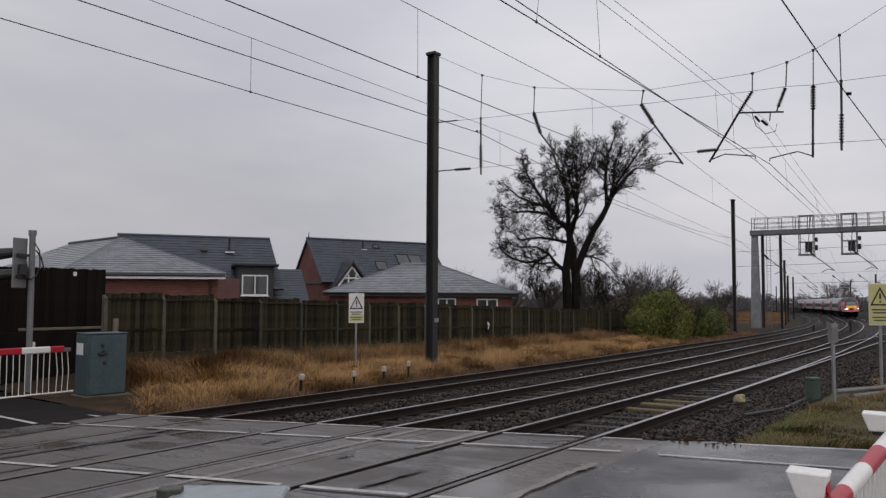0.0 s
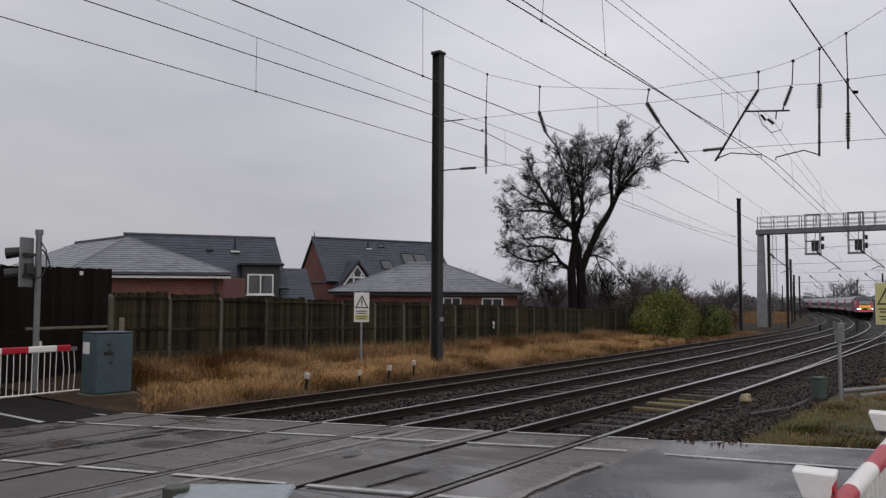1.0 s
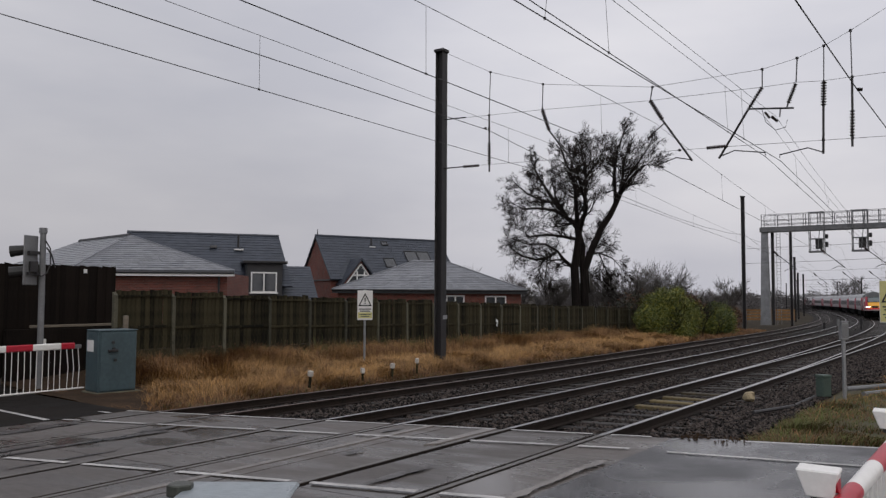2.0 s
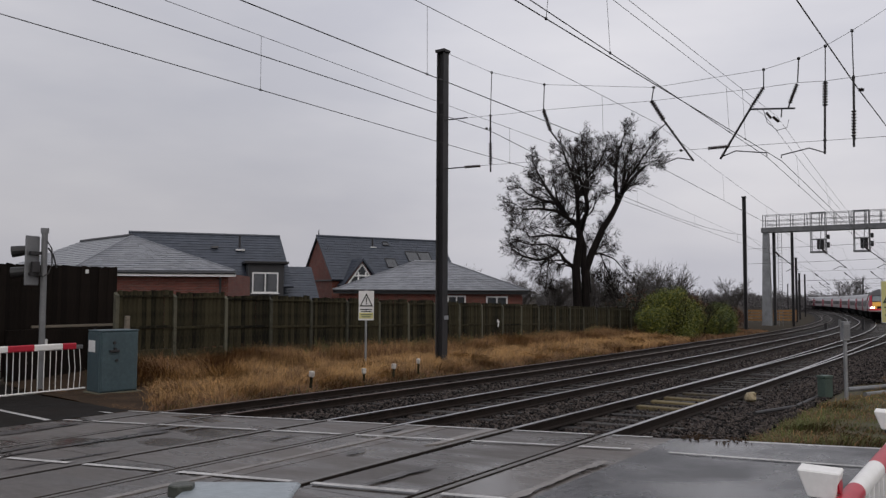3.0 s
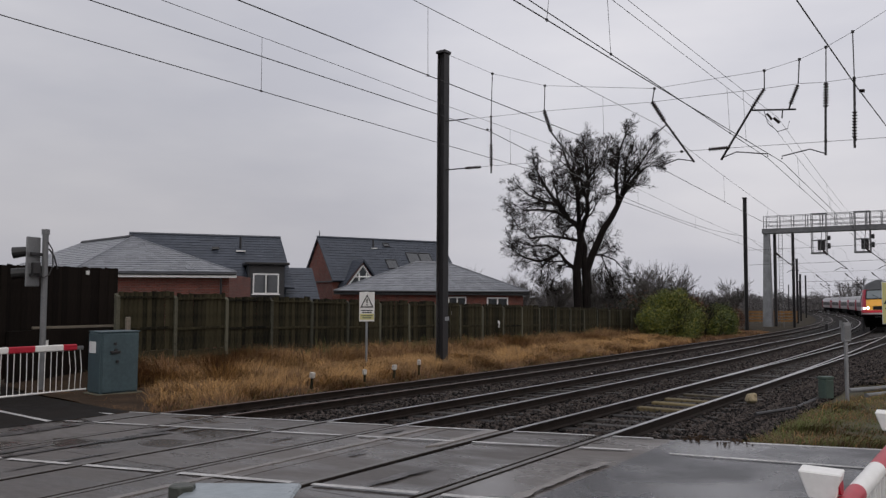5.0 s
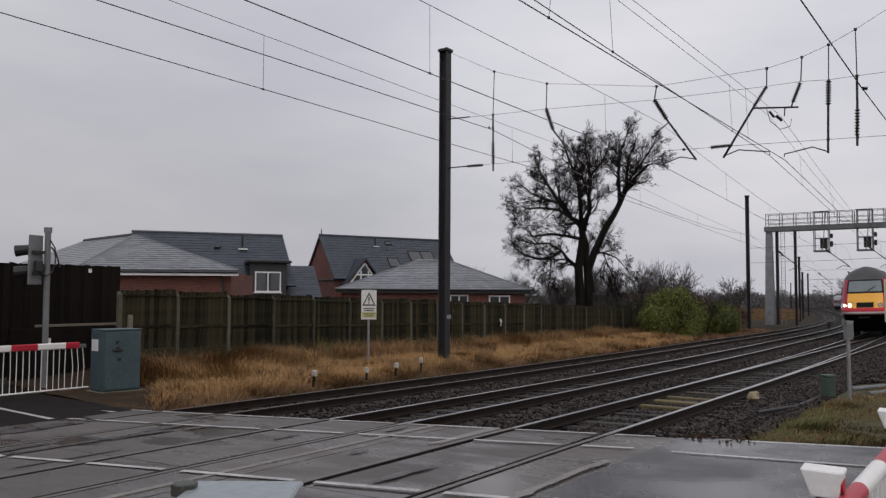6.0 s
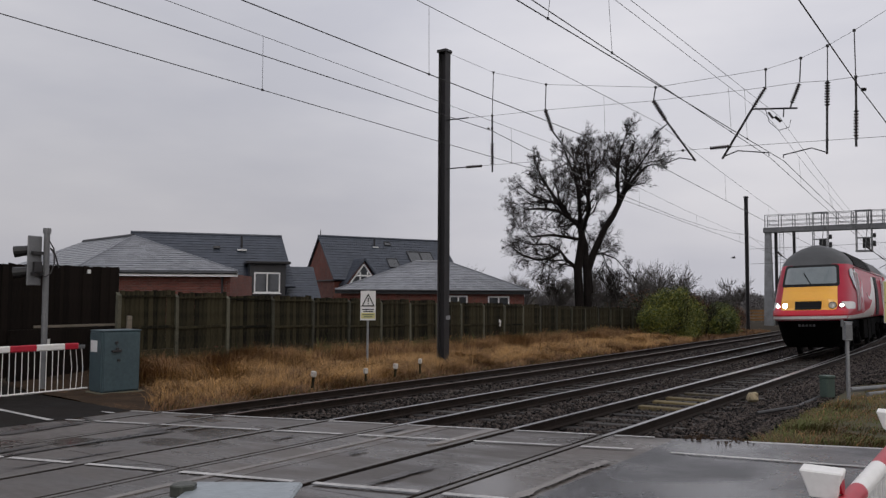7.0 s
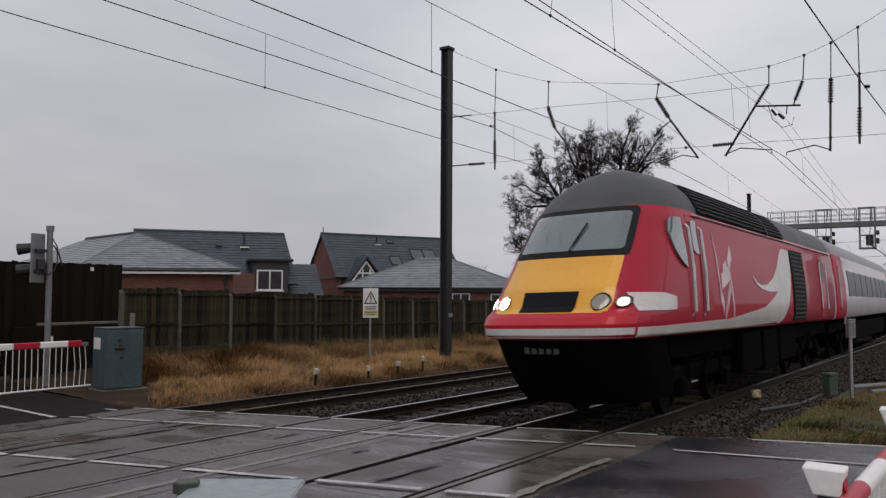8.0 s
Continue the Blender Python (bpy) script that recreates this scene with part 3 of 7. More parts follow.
    for z, w, sb in lev:
        row = []
        for i in range(-12, 13):
            q = math.sin(math.pi / 2 * i / 12)
            row.append(bm.verts.new((sb + 1.75 * (1 - max(0, 1 - abs(q) ** 3) ** (1 / 3)), w * q, z)))
        rings.append(row)
    for a, b in zip(rings[:-1], rings[1:]):
        for i in range(24):
            bm.faces.new((a[i], a[i + 1], b[i + 1], b[i]))
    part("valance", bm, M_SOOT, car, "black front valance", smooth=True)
    # number on the valance: plain bars
    for i in range(5):
        y = 0.30 - 0.12 * i
        part("number_bar", boxm(-0.20, -0.10, y - 0.04, y + 0.04, 1.13, 1.24), M_NUMGREY, car)
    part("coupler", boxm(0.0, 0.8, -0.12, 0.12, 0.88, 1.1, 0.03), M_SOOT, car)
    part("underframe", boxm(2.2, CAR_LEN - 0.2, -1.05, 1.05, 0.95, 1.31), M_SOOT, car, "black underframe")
    for x in (3.9, 13.3):
        bogie(car, x)
    # roof details
    part("roof_fan_housing", boxm(11.6, 14.2, -0.75, 0.75, 3.86, 4.1, 0.08), M_ROOF, car)
    part("exhaust_port", boxm(7.2, 8.4, -0.3, 0.3, 4.0, 4.16, 0.04), M_SOOT, car)
    part("roof_horn", boxm(2.6, 3.0, -0.14, 0.14, 3.98, 4.12, 0.03), M_ROOF, car)
    # wiper: turns about its foot at the bottom of the windscreen
    me = bmesh.new()
    tube(me, [(0, 0, 0), (0.02, 0, 0.36)], 0.012, 5)
    tube(me, [(0.005, 0, 0.2), (0.005, 0, 0.66)], 0.016, 5)
    data = bpy.data.meshes.new("wiper")
    me.to_mesh(data)
    me.free()
    data.materials.append(M_RUBBER)
    wiper = new("wiper", data)
    wiper.parent = car
    tagged(wiper, "thin black windscreen wiper")
    return car, wiper


M_REDBAND = material("bright_red_band", (0.52, 0.010, 0.026), 0.45, spec=0.2, coat=0.4, bump=0.0, scale=1.2, dark=(0.40, 0.01, 0.024))
M_REDDOOR = material("red_door_paint", (0.42, 0.012, 0.04), 0.45, spec=0.15, coat=0.3, bump=0.0, scale=1.2, dark=(0.36, 0.015, 0.04))
M_SLATGREY = material("grey_slat", (0.016, 0.016, 0.017), 0.55, 0.0, bump=0.0, spec=0.3)
M_NUMGREY = material("grey_number_paint", (0.055, 0.055, 0.058), 0.7, bump=0.0)
M_COACHWHITE = material("coach_silver_white", (0.62, 0.59, 0.60), 0.3, dark=(0.48, 0.45, 0.46), scale=0.8, coat=0.3, bump=0.0)
M_COACHROOF = material("coach_roof_grey", (0.30, 0.30, 0.31), 0.45, dark=(0.18, 0.18, 0.19), scale=0.8)

COACH_LEN = 22.4


def coach_shell():
    pts = [(w, z) for w, z, sb in dense_outline()]
    pts[-1] = (0.0, pts[-1][1])
    bm = bmesh.new()
    sec = [(-w, z) for w, z in pts] + [(w, z) for w, z in reversed(pts[:-1])]
    xs = [0.0, 0.12, 2.2, 5, 10, 15, 20.2, COACH_LEN - 0.12, COACH_LEN]
    rings = []
    for x in xs:
        k = 0.96 if x in (0.0, COACH_LEN) else 1.0
        rings.append([bm.verts.new((x, y * k, 1.0 + (z - 1.0) * (0.985 if k < 1 else 1))) for y, z in sec])
    for a, b in zip(rings[:-1], rings[1:]):
        for i in range(len(sec)):
            j = (i + 1) % len(sec)
            fc = bm.faces.new((a[i], a[j], b[j], b[i]))
            zc = (a[i].co.z + a[j].co.z) / 2
            xc = (a[0].co.x + b[0].co.x) / 2
            fc.material_index = 1 if zc > 3.45 else (2 if xc < 2.2 or xc > 20.2 else 0)
    bm.faces.new(rings[0])
    bm.faces.new(rings[-1])
    return bm


def coach():
    car = thing("passenger_coach", "white and red passenger coach with dark windows", "train coach", group="coaches of the train")
    part("body", coach_shell(), [M_COACHWHITE, M_COACHROOF, M_RED], car, "silver-white body with red ends", smooth=True)
    for s in (-1, 1):
        for i in range(8):
            x = 3.0 + 2.1 * i
            cols = [(x + 30, 2.1, 3.02), (x + 30 + 1.92, 2.12, 2.98)]
            bm = side_patch(cols, s, 0.014, 4)
            bmesh.ops.translate(bm, verts=bm.verts, vec=(-30, 0, 0))
            part("window", bm, M_COACHGLASS, car, "dark tinted window")
        for x in (0.55, 20.9):
            bm = side_patch([(x + 30, 1.35, 3.3), (x + 30.9, 1.35, 3.3)], s, 0.012, 6)
            bmesh.ops.translate(bm, verts=bm.verts, vec=(-30, 0, 0))
            dr = part("door", bm, M_REDDOOR, car, "red slam door")
            bm = side_patch([(x + 30.2, 2.4, 3.1), (x + 30.7, 2.4, 3.1)], s, 0.02, 4)
            bmesh.ops.translate(bm, verts=bm.verts, vec=(-30, 0, 0))
            part("door_window", bm, M_COACHGLASS, dr, "dark door window")
            part("handrail", tubem([(x - 0.12, s * 1.42, 1.7), (x - 0.12, s * 1.37, 3.0)], 0.022, 5), M_SILVER, car)
        part("skirt", boxm(4.6, 17.8, s * 1.05, s * 1.25, 0.45, 1.16, 0.04), M_SOOT, car, "black underfloor skirt")
    part("gangway", boxm(-0.35, 0.0, -0.5, 0.5, 1.2, 3.3, 0.04), M_RUBBER, car, "black gangway bellows")
    part("gangway", boxm(COACH_LEN, COACH_LEN + 0.3, -0.5, 0.5, 1.2, 3.3, 0.04), M_RUBBER, car)
    part("underframe", boxm(0.3, COACH_LEN - 0.3, -1.0, 1.0, 0.9, 1.18), M_SOOT, car)
    for x in (3.2, COACH_LEN - 3.2):
        bogie(car, x)
    return car


POWER, WIPER = power_car()
COACHES = [coach()]
for _i in range(7):
    COACHES.append(copy_thing(COACHES[0], Matrix()))

# ---- the crossing surface ----
M_DECK = material("wet_concrete_panel", (0.102, 0.088, 0.078), 0.36, dark=(0.040, 0.034, 0.030), scale=0.9, fine=14, amount=0.8, bump=0.12, bump_scale=30, rand=0.14, gloss_var=0.2, stretch=(1.7, 0.6, 1))
M_ASPHALT = material("wet_asphalt", (0.050, 0.050, 0.054), 0.26, dark=(0.022, 0.022, 0.025), scale=0.6, fine=45, amount=0.8, bump=0.12, bump_scale=70, gloss_var=0.2)
M_ASPHALT_FAR = material("old_dark_asphalt", (0.024, 0.021, 0.019), 0.8, dark=(0.008, 0.007, 0.006), spec=0.05, scale=0.8, fine=30, bump=0.2, bump_scale=60, gloss_var=0.12)
M_PALE = material("pale_concrete_edge", (0.24, 0.22, 0.205), 0.45, dark=(0.11, 0.10, 0.092), scale=2.0, fine=16, amount=0.8)


def surface_z(x, v):
    return grade(x) + cross_fall(v) + far_fall(x, v)


def slab(parent, name, corners, top, thick, mat, label="", cuts=1):
    """A flat piece with its corners on the crossing's lie, given as (x, v)."""
    c = [(a, b) for a, b in corners]
    top_v = [Vector((a, b, surface_z(a, b) + top)) for a, b in c]
    low_v = [q - Vector((0, 0, thick)) for q in top_v]
    n = len(c)
    faces = [tuple(range(n)), tuple(range(2 * n - 1, n - 1, -1))] + [(i, i + n, (i + 1) % n + n, (i + 1) % n) for i in range(n)]
    bm = bmesh.new()
    vs = [bm.verts.new(q) for q in top_v + low_v]
    for f in faces:
        bm.faces.new([vs[i] for i in f])
    return part(name, bm, mat, parent, label)


def build_crossing():
    deck = thing("level_crossing", "wet grey concrete level crossing surface set between rails", "level crossing", kind="structure")
    rails = sorted(v + s for v in TRACKS.values() for s in (-0.7525, 0.7525))
    strips = []
    gap = 0.092
    prev = 3.72
    for i, r in enumerate(rails):
        inner = i % 2 == 0
        strips.append((prev, r - (0.064 if inner else 0.036 + gap)))
        prev = r + (0.036 + gap if inner else 0.064)
    strips.append((prev, 14.0))
    for a, b in strips:
        n_split = [(-14.0, -7.0), (-7.0, -1.2), (-1.2, 2.4), (2.4, 6.0), (6.0, None)]
        wide = b - a > 1.6
        cols = [(a, (a + b) / 2 - 0.008), ((a + b) / 2 + 0.008, b)] if wide and b - a < 2.5 else [(a, b)]
        for ca, cb in cols:
            dz = random.uniform(-0.012, -0.004)
            for x0, x1 in n_split:
                x0a = x0 + (0.008 if x0 > -14 else 0)
                e0 = (x1 - 0.008) if x1 is not None else edge_x(ca)
                e1 = (x1 - 0.008) if x1 is not None else edge_x(cb)
                slab(deck, "concrete_panel", [(x0a, ca), (e0, ca), (e1, cb), (x0a, cb)], dz + random.uniform(-0.003, 0.003), 0.16, M_DECK)
    # pale worn kerb edge between the near and middle track
    slab(deck, "pale_edging", [(3.0, 7.36), (edge_x(7.3) - 0.02, 7.36), (edge_x(7.4) - 0.02, 7.47), (3.0, 7.47)], 0.010, 0.03, M_PALE, "pale worn edging strip")
    slab(deck, "pale_edging", [(8.9, 6.32), (edge_x(6.3) - 0.02, 6.32), (edge_x(6.5) - 0.02, 6.52), (8.7, 6.44)], 0.002, 0.03, M_PALE, "pale worn edging strip")
    # near road: a wet asphalt sheet with an uneven edge
    road = thing("road", "wet dark asphalt road running up to the crossing", "road", kind="structure")
    n = 40
    bm = bmesh.new()
    rows = []
    for i in range(n + 1):
        x = -14 + (edge_x(3) + 14) * i / n
        vmax = 3.70 + 0.06 * noise.noise((x * 0.9, 0, 7)) 
        row = []
        for k in range(9):
            v = vmax + (-9.0 - vmax) * (k / 8) ** 1.5
            xe = x if i < n else edge_x(v) + 0.06 * noise.noise((v * 1.5, 2, 0))
            row.append(bm.verts.new((xe, v, surface_z(xe, max(v, 0)) - 0.004 + (0.03 * noise.noise((x * 0.3, v * 0.3, 1)) if v < 3.3 else 0) - 0.02 * max(0, -v) * 0.3)))
        rows.append(row)
    for a, b in zip(rows[:-1], rows[1:]):
        for k in range(8):
            bm.faces.new((a[k], b[k], b[k + 1], a[k + 1]))
    part("asphalt", bm, M_ASPHALT, road, "wet blue-grey asphalt", smooth=True)
    # far road beyond the tracks
    bm = bmesh.new()
    rows = []
    for i in range(31):
        v = 14.0 + 26.0 * i / 30
        xl = -14.0
        xr = edge_x(14.0) - 0.05 + (v - 14.0) * 0.17
        rows.append([bm.verts.new((xl + (xr - xl) * k / 10, v, surface_z(5, v) - 0.002)) for k in range(11)])
    for a, b in zip(rows[:-1], rows[1:]):
        for k in range(10):
            bm.faces.new((a[k], b[k], b[k + 1], a[k + 1]))
    part("asphalt", bm, M_ASPHALT_FAR, road, "old dark asphalt", smooth=True)
    # painted lines, worn, lying 4 mm proud
    marks = thing("road_marking", "worn white painted road lines across the crossing", "road marking", kind="structure")

    def line(x0, v0, x1, v1, w=0.1):
        d = Vector((x1 - x0, v1 - v0)).normalized() * w / 2
        steps = max(2, int(abs(v1 - v0) / 0.6))
        bm = bmesh.new()
        prev = None
        for i in range(steps + 1):
            t = i / steps
            x, v = x0 + (x1 - x0) * t, v0 + (v1 - v0) * t
            j = 1 + 0.25 * noise.noise((x * 3, v * 3, 0))
            q = [bm.verts.new((x + s * -d.y * j, v + s * d.x * j, surface_z(x, v) + 0.006)) for s in (1, -1)]
            if prev:
                bm.faces.new((prev[0], q[0], q[1], prev[1]))
            prev = q
        part("painted_line", bm, M_WHITE, marks)

    # skip the rails and their flangeways
    def broken(xf, v0, v1, w=0.1):
        cuts = sorted([r for r in rails if v0 < r < v1])
        a = v0
        for r in cuts + [None]:
            b = (r - 0.13) if r else v1
            if b - a > 0.25:
                line(xf(a), a, xf(b), b, w)
            a = (r + 0.13) if r else v1

    broken(lambda v: edge_x(v) - 0.05, 4.0, 14.1, 0.07)
    broken(lambda v: edge_x(v) - 0.06, -2.0, 3.1, 0.085)
    broken(lambda v: 10.50 - 0.197 * v, 3.9, 13.9, 0.075)
    broken(lambda v: 9.96 - 0.072 * v, -0.4, 3.4, 0.08)
    broken(lambda v: 7.32 - 0.19 * v, 3.9, 10.8, 0.09)
    for x0, v0, x1, v1 in ((7.58, 14.1, 8.3, 19.2), (8.75, 14.0, 9.05, 15.9), (9.08, 16.1, 9.62, 19.2), (5.2, 10.9, 5.3, 13.4)):
        line(x0, v0, x1, v1, 0.11)


build_crossing()

# a low steel box lid and hexagon-capped post by the near kerb
M_LID = material("wet_pale_blue_steel", (0.30, 0.34, 0.36), 0.3, 0.1, dark=(0.20, 0.23, 0.25), scale=3, fine=20, gloss_var=0.1)
M_CAP = material("mossy_steel_cap", (0.10, 0.105, 0.09), 0.5, 0.3, dark=(0.035, 0.04, 0.032), scale=8)


def near_box():
    ob = thing("equipment_box", "pale blue-grey steel equipment box with wet lid", "equipment box", pose(1.90, 2.20, 0.0, 0, 0, -54.5))
    part("body", boxm(-0.16, 0.18, -0.5, -0.02, -0.2, 1.13, 0.03), M_LID, ob)
    part("lid", boxm(-0.18, 0.20, -0.52, 0.0, 1.13, 1.15, 0.008), M_LID, ob, "wet pale lid with stains")
    post = thing("steel_post", "short steel post with weathered hexagonal cap", "post", pose(1.70, 2.29, 0.0, 0, 0, 10))
    part("shaft", tubem([(0, 0, -0.2), (0, 0, 1.135)], 0.036, 12), M_LID, post)
    bm = bmesh.new()
    bmesh.ops.create_cone(bm, cap_ends=True, segments=6, radius1=0.047, radius2=0.047, depth=0.04, matrix=Matrix.Translation((0, 0, 1.148)))
    bmesh.ops.bevel(bm, geom=list(bm.edges), offset=0.004, segments=1, affect="EDGES")
    part("cap", bm, M_CAP, post, "mossy hexagonal cap")


M_STAIN = material("dark_oily_stain", (0.040, 0.033, 0.030), 0.35, dark=(0.022, 0.018, 0.016), scale=2.5, fine=15, gloss_var=0.1)


def blob(parent, name, cx, cv, rx, rv, lift, mat, seed, label=""):
    """A flat ragged patch lying on the crossing."""
    n = 40
    bm = bmesh.new()
    vs = []
    for i in range(n):
        t = 2 * math.pi * i / n
        k = 1 + 0.55 * noise.noise((math.cos(t) * 1.6 + seed, math.sin(t) * 1.6, seed * 3.1)) + 0.2 * noise.noise((math.cos(t) * 6 + seed, math.sin(t) * 6, 2))
        x, v = cx + rx * k * math.cos(t), cv + rv * k * math.sin(t)
        vs.append(bm.verts.new((x, v, surface_z(x, v) + lift)))
    bm.faces.new(vs)
    part(name, bm, mat, parent, label)


def patches():
    st = thing("road_patch", "dark oily stains and worn edges on the wet crossing", "stain", kind="structure")
    for i, (cx, cv, rx, rv) in enumerate(((6.2, 11.0, 1.5, 0.07), (7.4, 10.9, 0.6, 0.09), (7.9, 11.2, 0.35, 0.12), (5.0, 11.4, 1.1, 0.10), (6.6, 13.2, 0.9, 0.22), (8.3, 10.7, 0.4, 0.07), (5.6, 9.95, 0.8, 0.05), (9.6, 7.7, 0.25, 0.06), (7.8, 6.9, 0.2, 0.05), (7.0, 5.5, 0.5, 0.10), (8.2, 8.7, 0.3, 0.05))):
        blob(st, "stain", cx, cv, rx, rv, 0.004, M_STAIN, i * 1.7 + 0.3, "dark oily stain")
    # ragged pale edge of the concrete against the asphalt
    bm = bmesh.new()
    prev = None
    for i in range(36):
        x = 5.6 + 3.2 * i / 35
        c = 3.86 + 0.05 * noise.noise((x * 1.2, 3, 0)) 
        w = 0.05 + 0.05 * noise.noise((x * 3.0, 0, 5)) + 0.03 * noise.noise((x * 9.0, 0, 5))
        q = [bm.verts.new((x, c + d * max(0.012, w), surface_z(x, c) + 0.005)) for d in (1, -1)]
        if prev:
            bm.faces.new((prev[0], q[0], q[1], prev[1]))
        prev = q
    part("broken_edge", bm, M_PALE, st, "pale broken concrete edge")


def dirt():
    """Loose dirt washed against the crossing's edge, and bare soil round the cabinet."""
    rnd = random.Random(12)
    for cx, cv, n, r in ((11.0, 3.45, 60, 0.16), (11.1, 2.9, 40, 0.25)):
        d = thing("dirt_heap", "small heap of dark gravel and dirt on the road edge", "dirt", group="dirt heaps")
        v, f = [], []
        for _ in range(n):
            x, w = cx + rnd.gauss(0, r), cv + rnd.gauss(0, r * 0.6)
            s = rnd.uniform(0.008, 0.03)
            z = surface_z(x, w) + s * 0.3
            o = len(v)
            v += [(x + s, w, z), (x - s * 0.8, w + s * 0.6, z), (x - s * 0.5, w - s * 0.9, z), (x, w, z + s * 0.9)]
            f += [(o, o + 1, o + 3), (o + 1, o + 2, o + 3), (o + 2, o, o + 3)]
        tagged(part("gravel", mesh_of("gravel", v, f, M_DARKSOIL), None, d), kind="stuff")
    soil = thing("bare_soil", "dark bare soil round the cabinet and barrier", "soil", kind="structure")
    bm = bmesh.new()
    rows = []
    for i in range(15):
        v = 14.3 + 9.0 * i / 14
        x0 = edge_x(14.0) + (v - 14.0) * 0.20 - 0.1
        x1 = x0 + 0.9 + 2.0 * min(1, (v - 14.3) / 3) + 0.4 * noise.noise((v, 0, 0))
        rows.append([bm.verts.new((x0 + (x1 - x0) * k / 8, v, ground_z(x0 + (x1 - x0) * k / 8, v) + 0.10 + 0.03 * noise.noise((v * 1.3, k * 0.7, 1)) + 0.02 * (1 - abs(k - 3) / 5))) for k in range(9)])
    for a, b in zip(rows[:-1], rows[1:]):
        for k in range(8):
            bm.faces.new((a[k], b[k], b[k + 1], a[k + 1]))
    part("soil", bm, M_DARKSOIL, soil, smooth=True)


near_box()
patches()
dirt()

# ---- fences, barriers and trackside things ----
M_BOARD = material("dark_damp_fence_board", (0.048, 0.042, 0.023), 0.9, dark=(0.006, 0.0056, 0.0038), scale=1.6, fine=9, stretch=(3, 3, 0.5), amount=0.75, rand=0.16, bump=0.3, spec=0.15)
M_POST = material("mossy_concrete_post", (0.10, 0.095, 0.065), 0.9, dark=(0.035, 0.034, 0.022), scale=3, fine=25, rand=0.2)
M_TAR = material("tarred_black_board", (0.014, 0.0105, 0.0085), 0.9, dark=(0.006, 0.0048, 0.004), scale=0.7, fine=12, stretch=(3, 3, 0.3), rand=0.12, spec=0.1)
M_GATEWHITE = material("white_gate_paint", (0.84, 0.83, 0.80), 0.35, dark=(0.72, 0.71, 0.68), scale=2, bump=0.0)
M_BARRED = material("red_reflective_band", (0.47, 0.014, 0.035), 0.4, dark=(0.37, 0.011, 0.027), scale=3, bump=0.0)
M_CABBLUE = material("blue_grey_cabinet_paint", (0.052, 0.086, 0.098), 0.5, dark=(0.034, 0.057, 0.066), scale=2.2, fine=14)
M_LABEL = material("white_plate", (0.75, 0.75, 0.74), 0.4, dark=(0.62, 0.62, 0.60), scale=3, bump=0)
M_SIGNYELLOW = material("yellow_sign_face", (0.58, 0.55, 0.24), 0.45, dark=(0.48, 0.45, 0.2), bump=0)
M_SIGNBLACK = material("black_sign_print", (0.02, 0.02, 0.02), 0.5, bump=0)
M_TIMBERPALE = material("weathered_grey_timber", (0.20, 0.17, 0.13), 0.8, dark=(0.10, 0.085, 0.065), stretch=(1, 1, 6))
M_GREENBOX = material("dull_green_box", (0.06, 0.095, 0.075), 0.6, dark=(0.035, 0.055, 0.045), scale=4)
M_WHITESTUMP = material("weathered_white_paint", (0.55, 0.52, 0.48), 0.7, dark=(0.30, 0.27, 0.23), scale=8)


def board_mesh(w, h, rnd, mat, name="board"):
    """One upright board with a worn, slightly slanting top."""
    d0, d1, tw = rnd.uniform(-0.012, 0.012), rnd.uniform(-0.02, 0.012), rnd.uniform(-0.006, 0.006)
    v = [(0, 0, 0), (w, 0, 0), (w, 0.02, 0), (0, 0.02, 0), (tw, 0.003, h * 0.5), (w + tw, -0.003, h * 0.5), (w + tw, 0.018, h * 0.5), (tw, 0.022, h * 0.5), (0, 0, h + d0), (w, 0, h + d1), (w, 0.02, h + d1), (0, 0.02, h + d0)]
    f = [(8, 9, 10, 11)]
    for o in (0, 4):
        f += [(o + i, o + (i + 1) % 4, o + 4 + (i + 1) % 4, o + 4 + i) for i in range(4)]
    return mesh_of(name, v, f, mat)


def boards(parent, m, width, height, n, meshes, rnd):
    """Boards side by side, alternately proud, each its own object."""
    w = width / n
    for i in range(n):
        part("board", meshes[rnd.randrange(len(meshes))], None, parent, m=m @ pose(i * w + rnd.uniform(0, 0.006), (i % 2) * 0.014, rnd.uniform(-0.02, 0.015), rnd.uniform(-0.2, 0.2), rnd.uniform(-0.25, 0.25), 0))


def fence_top(x):
    return 1.74 - 0.0235 * (x - 14.5)


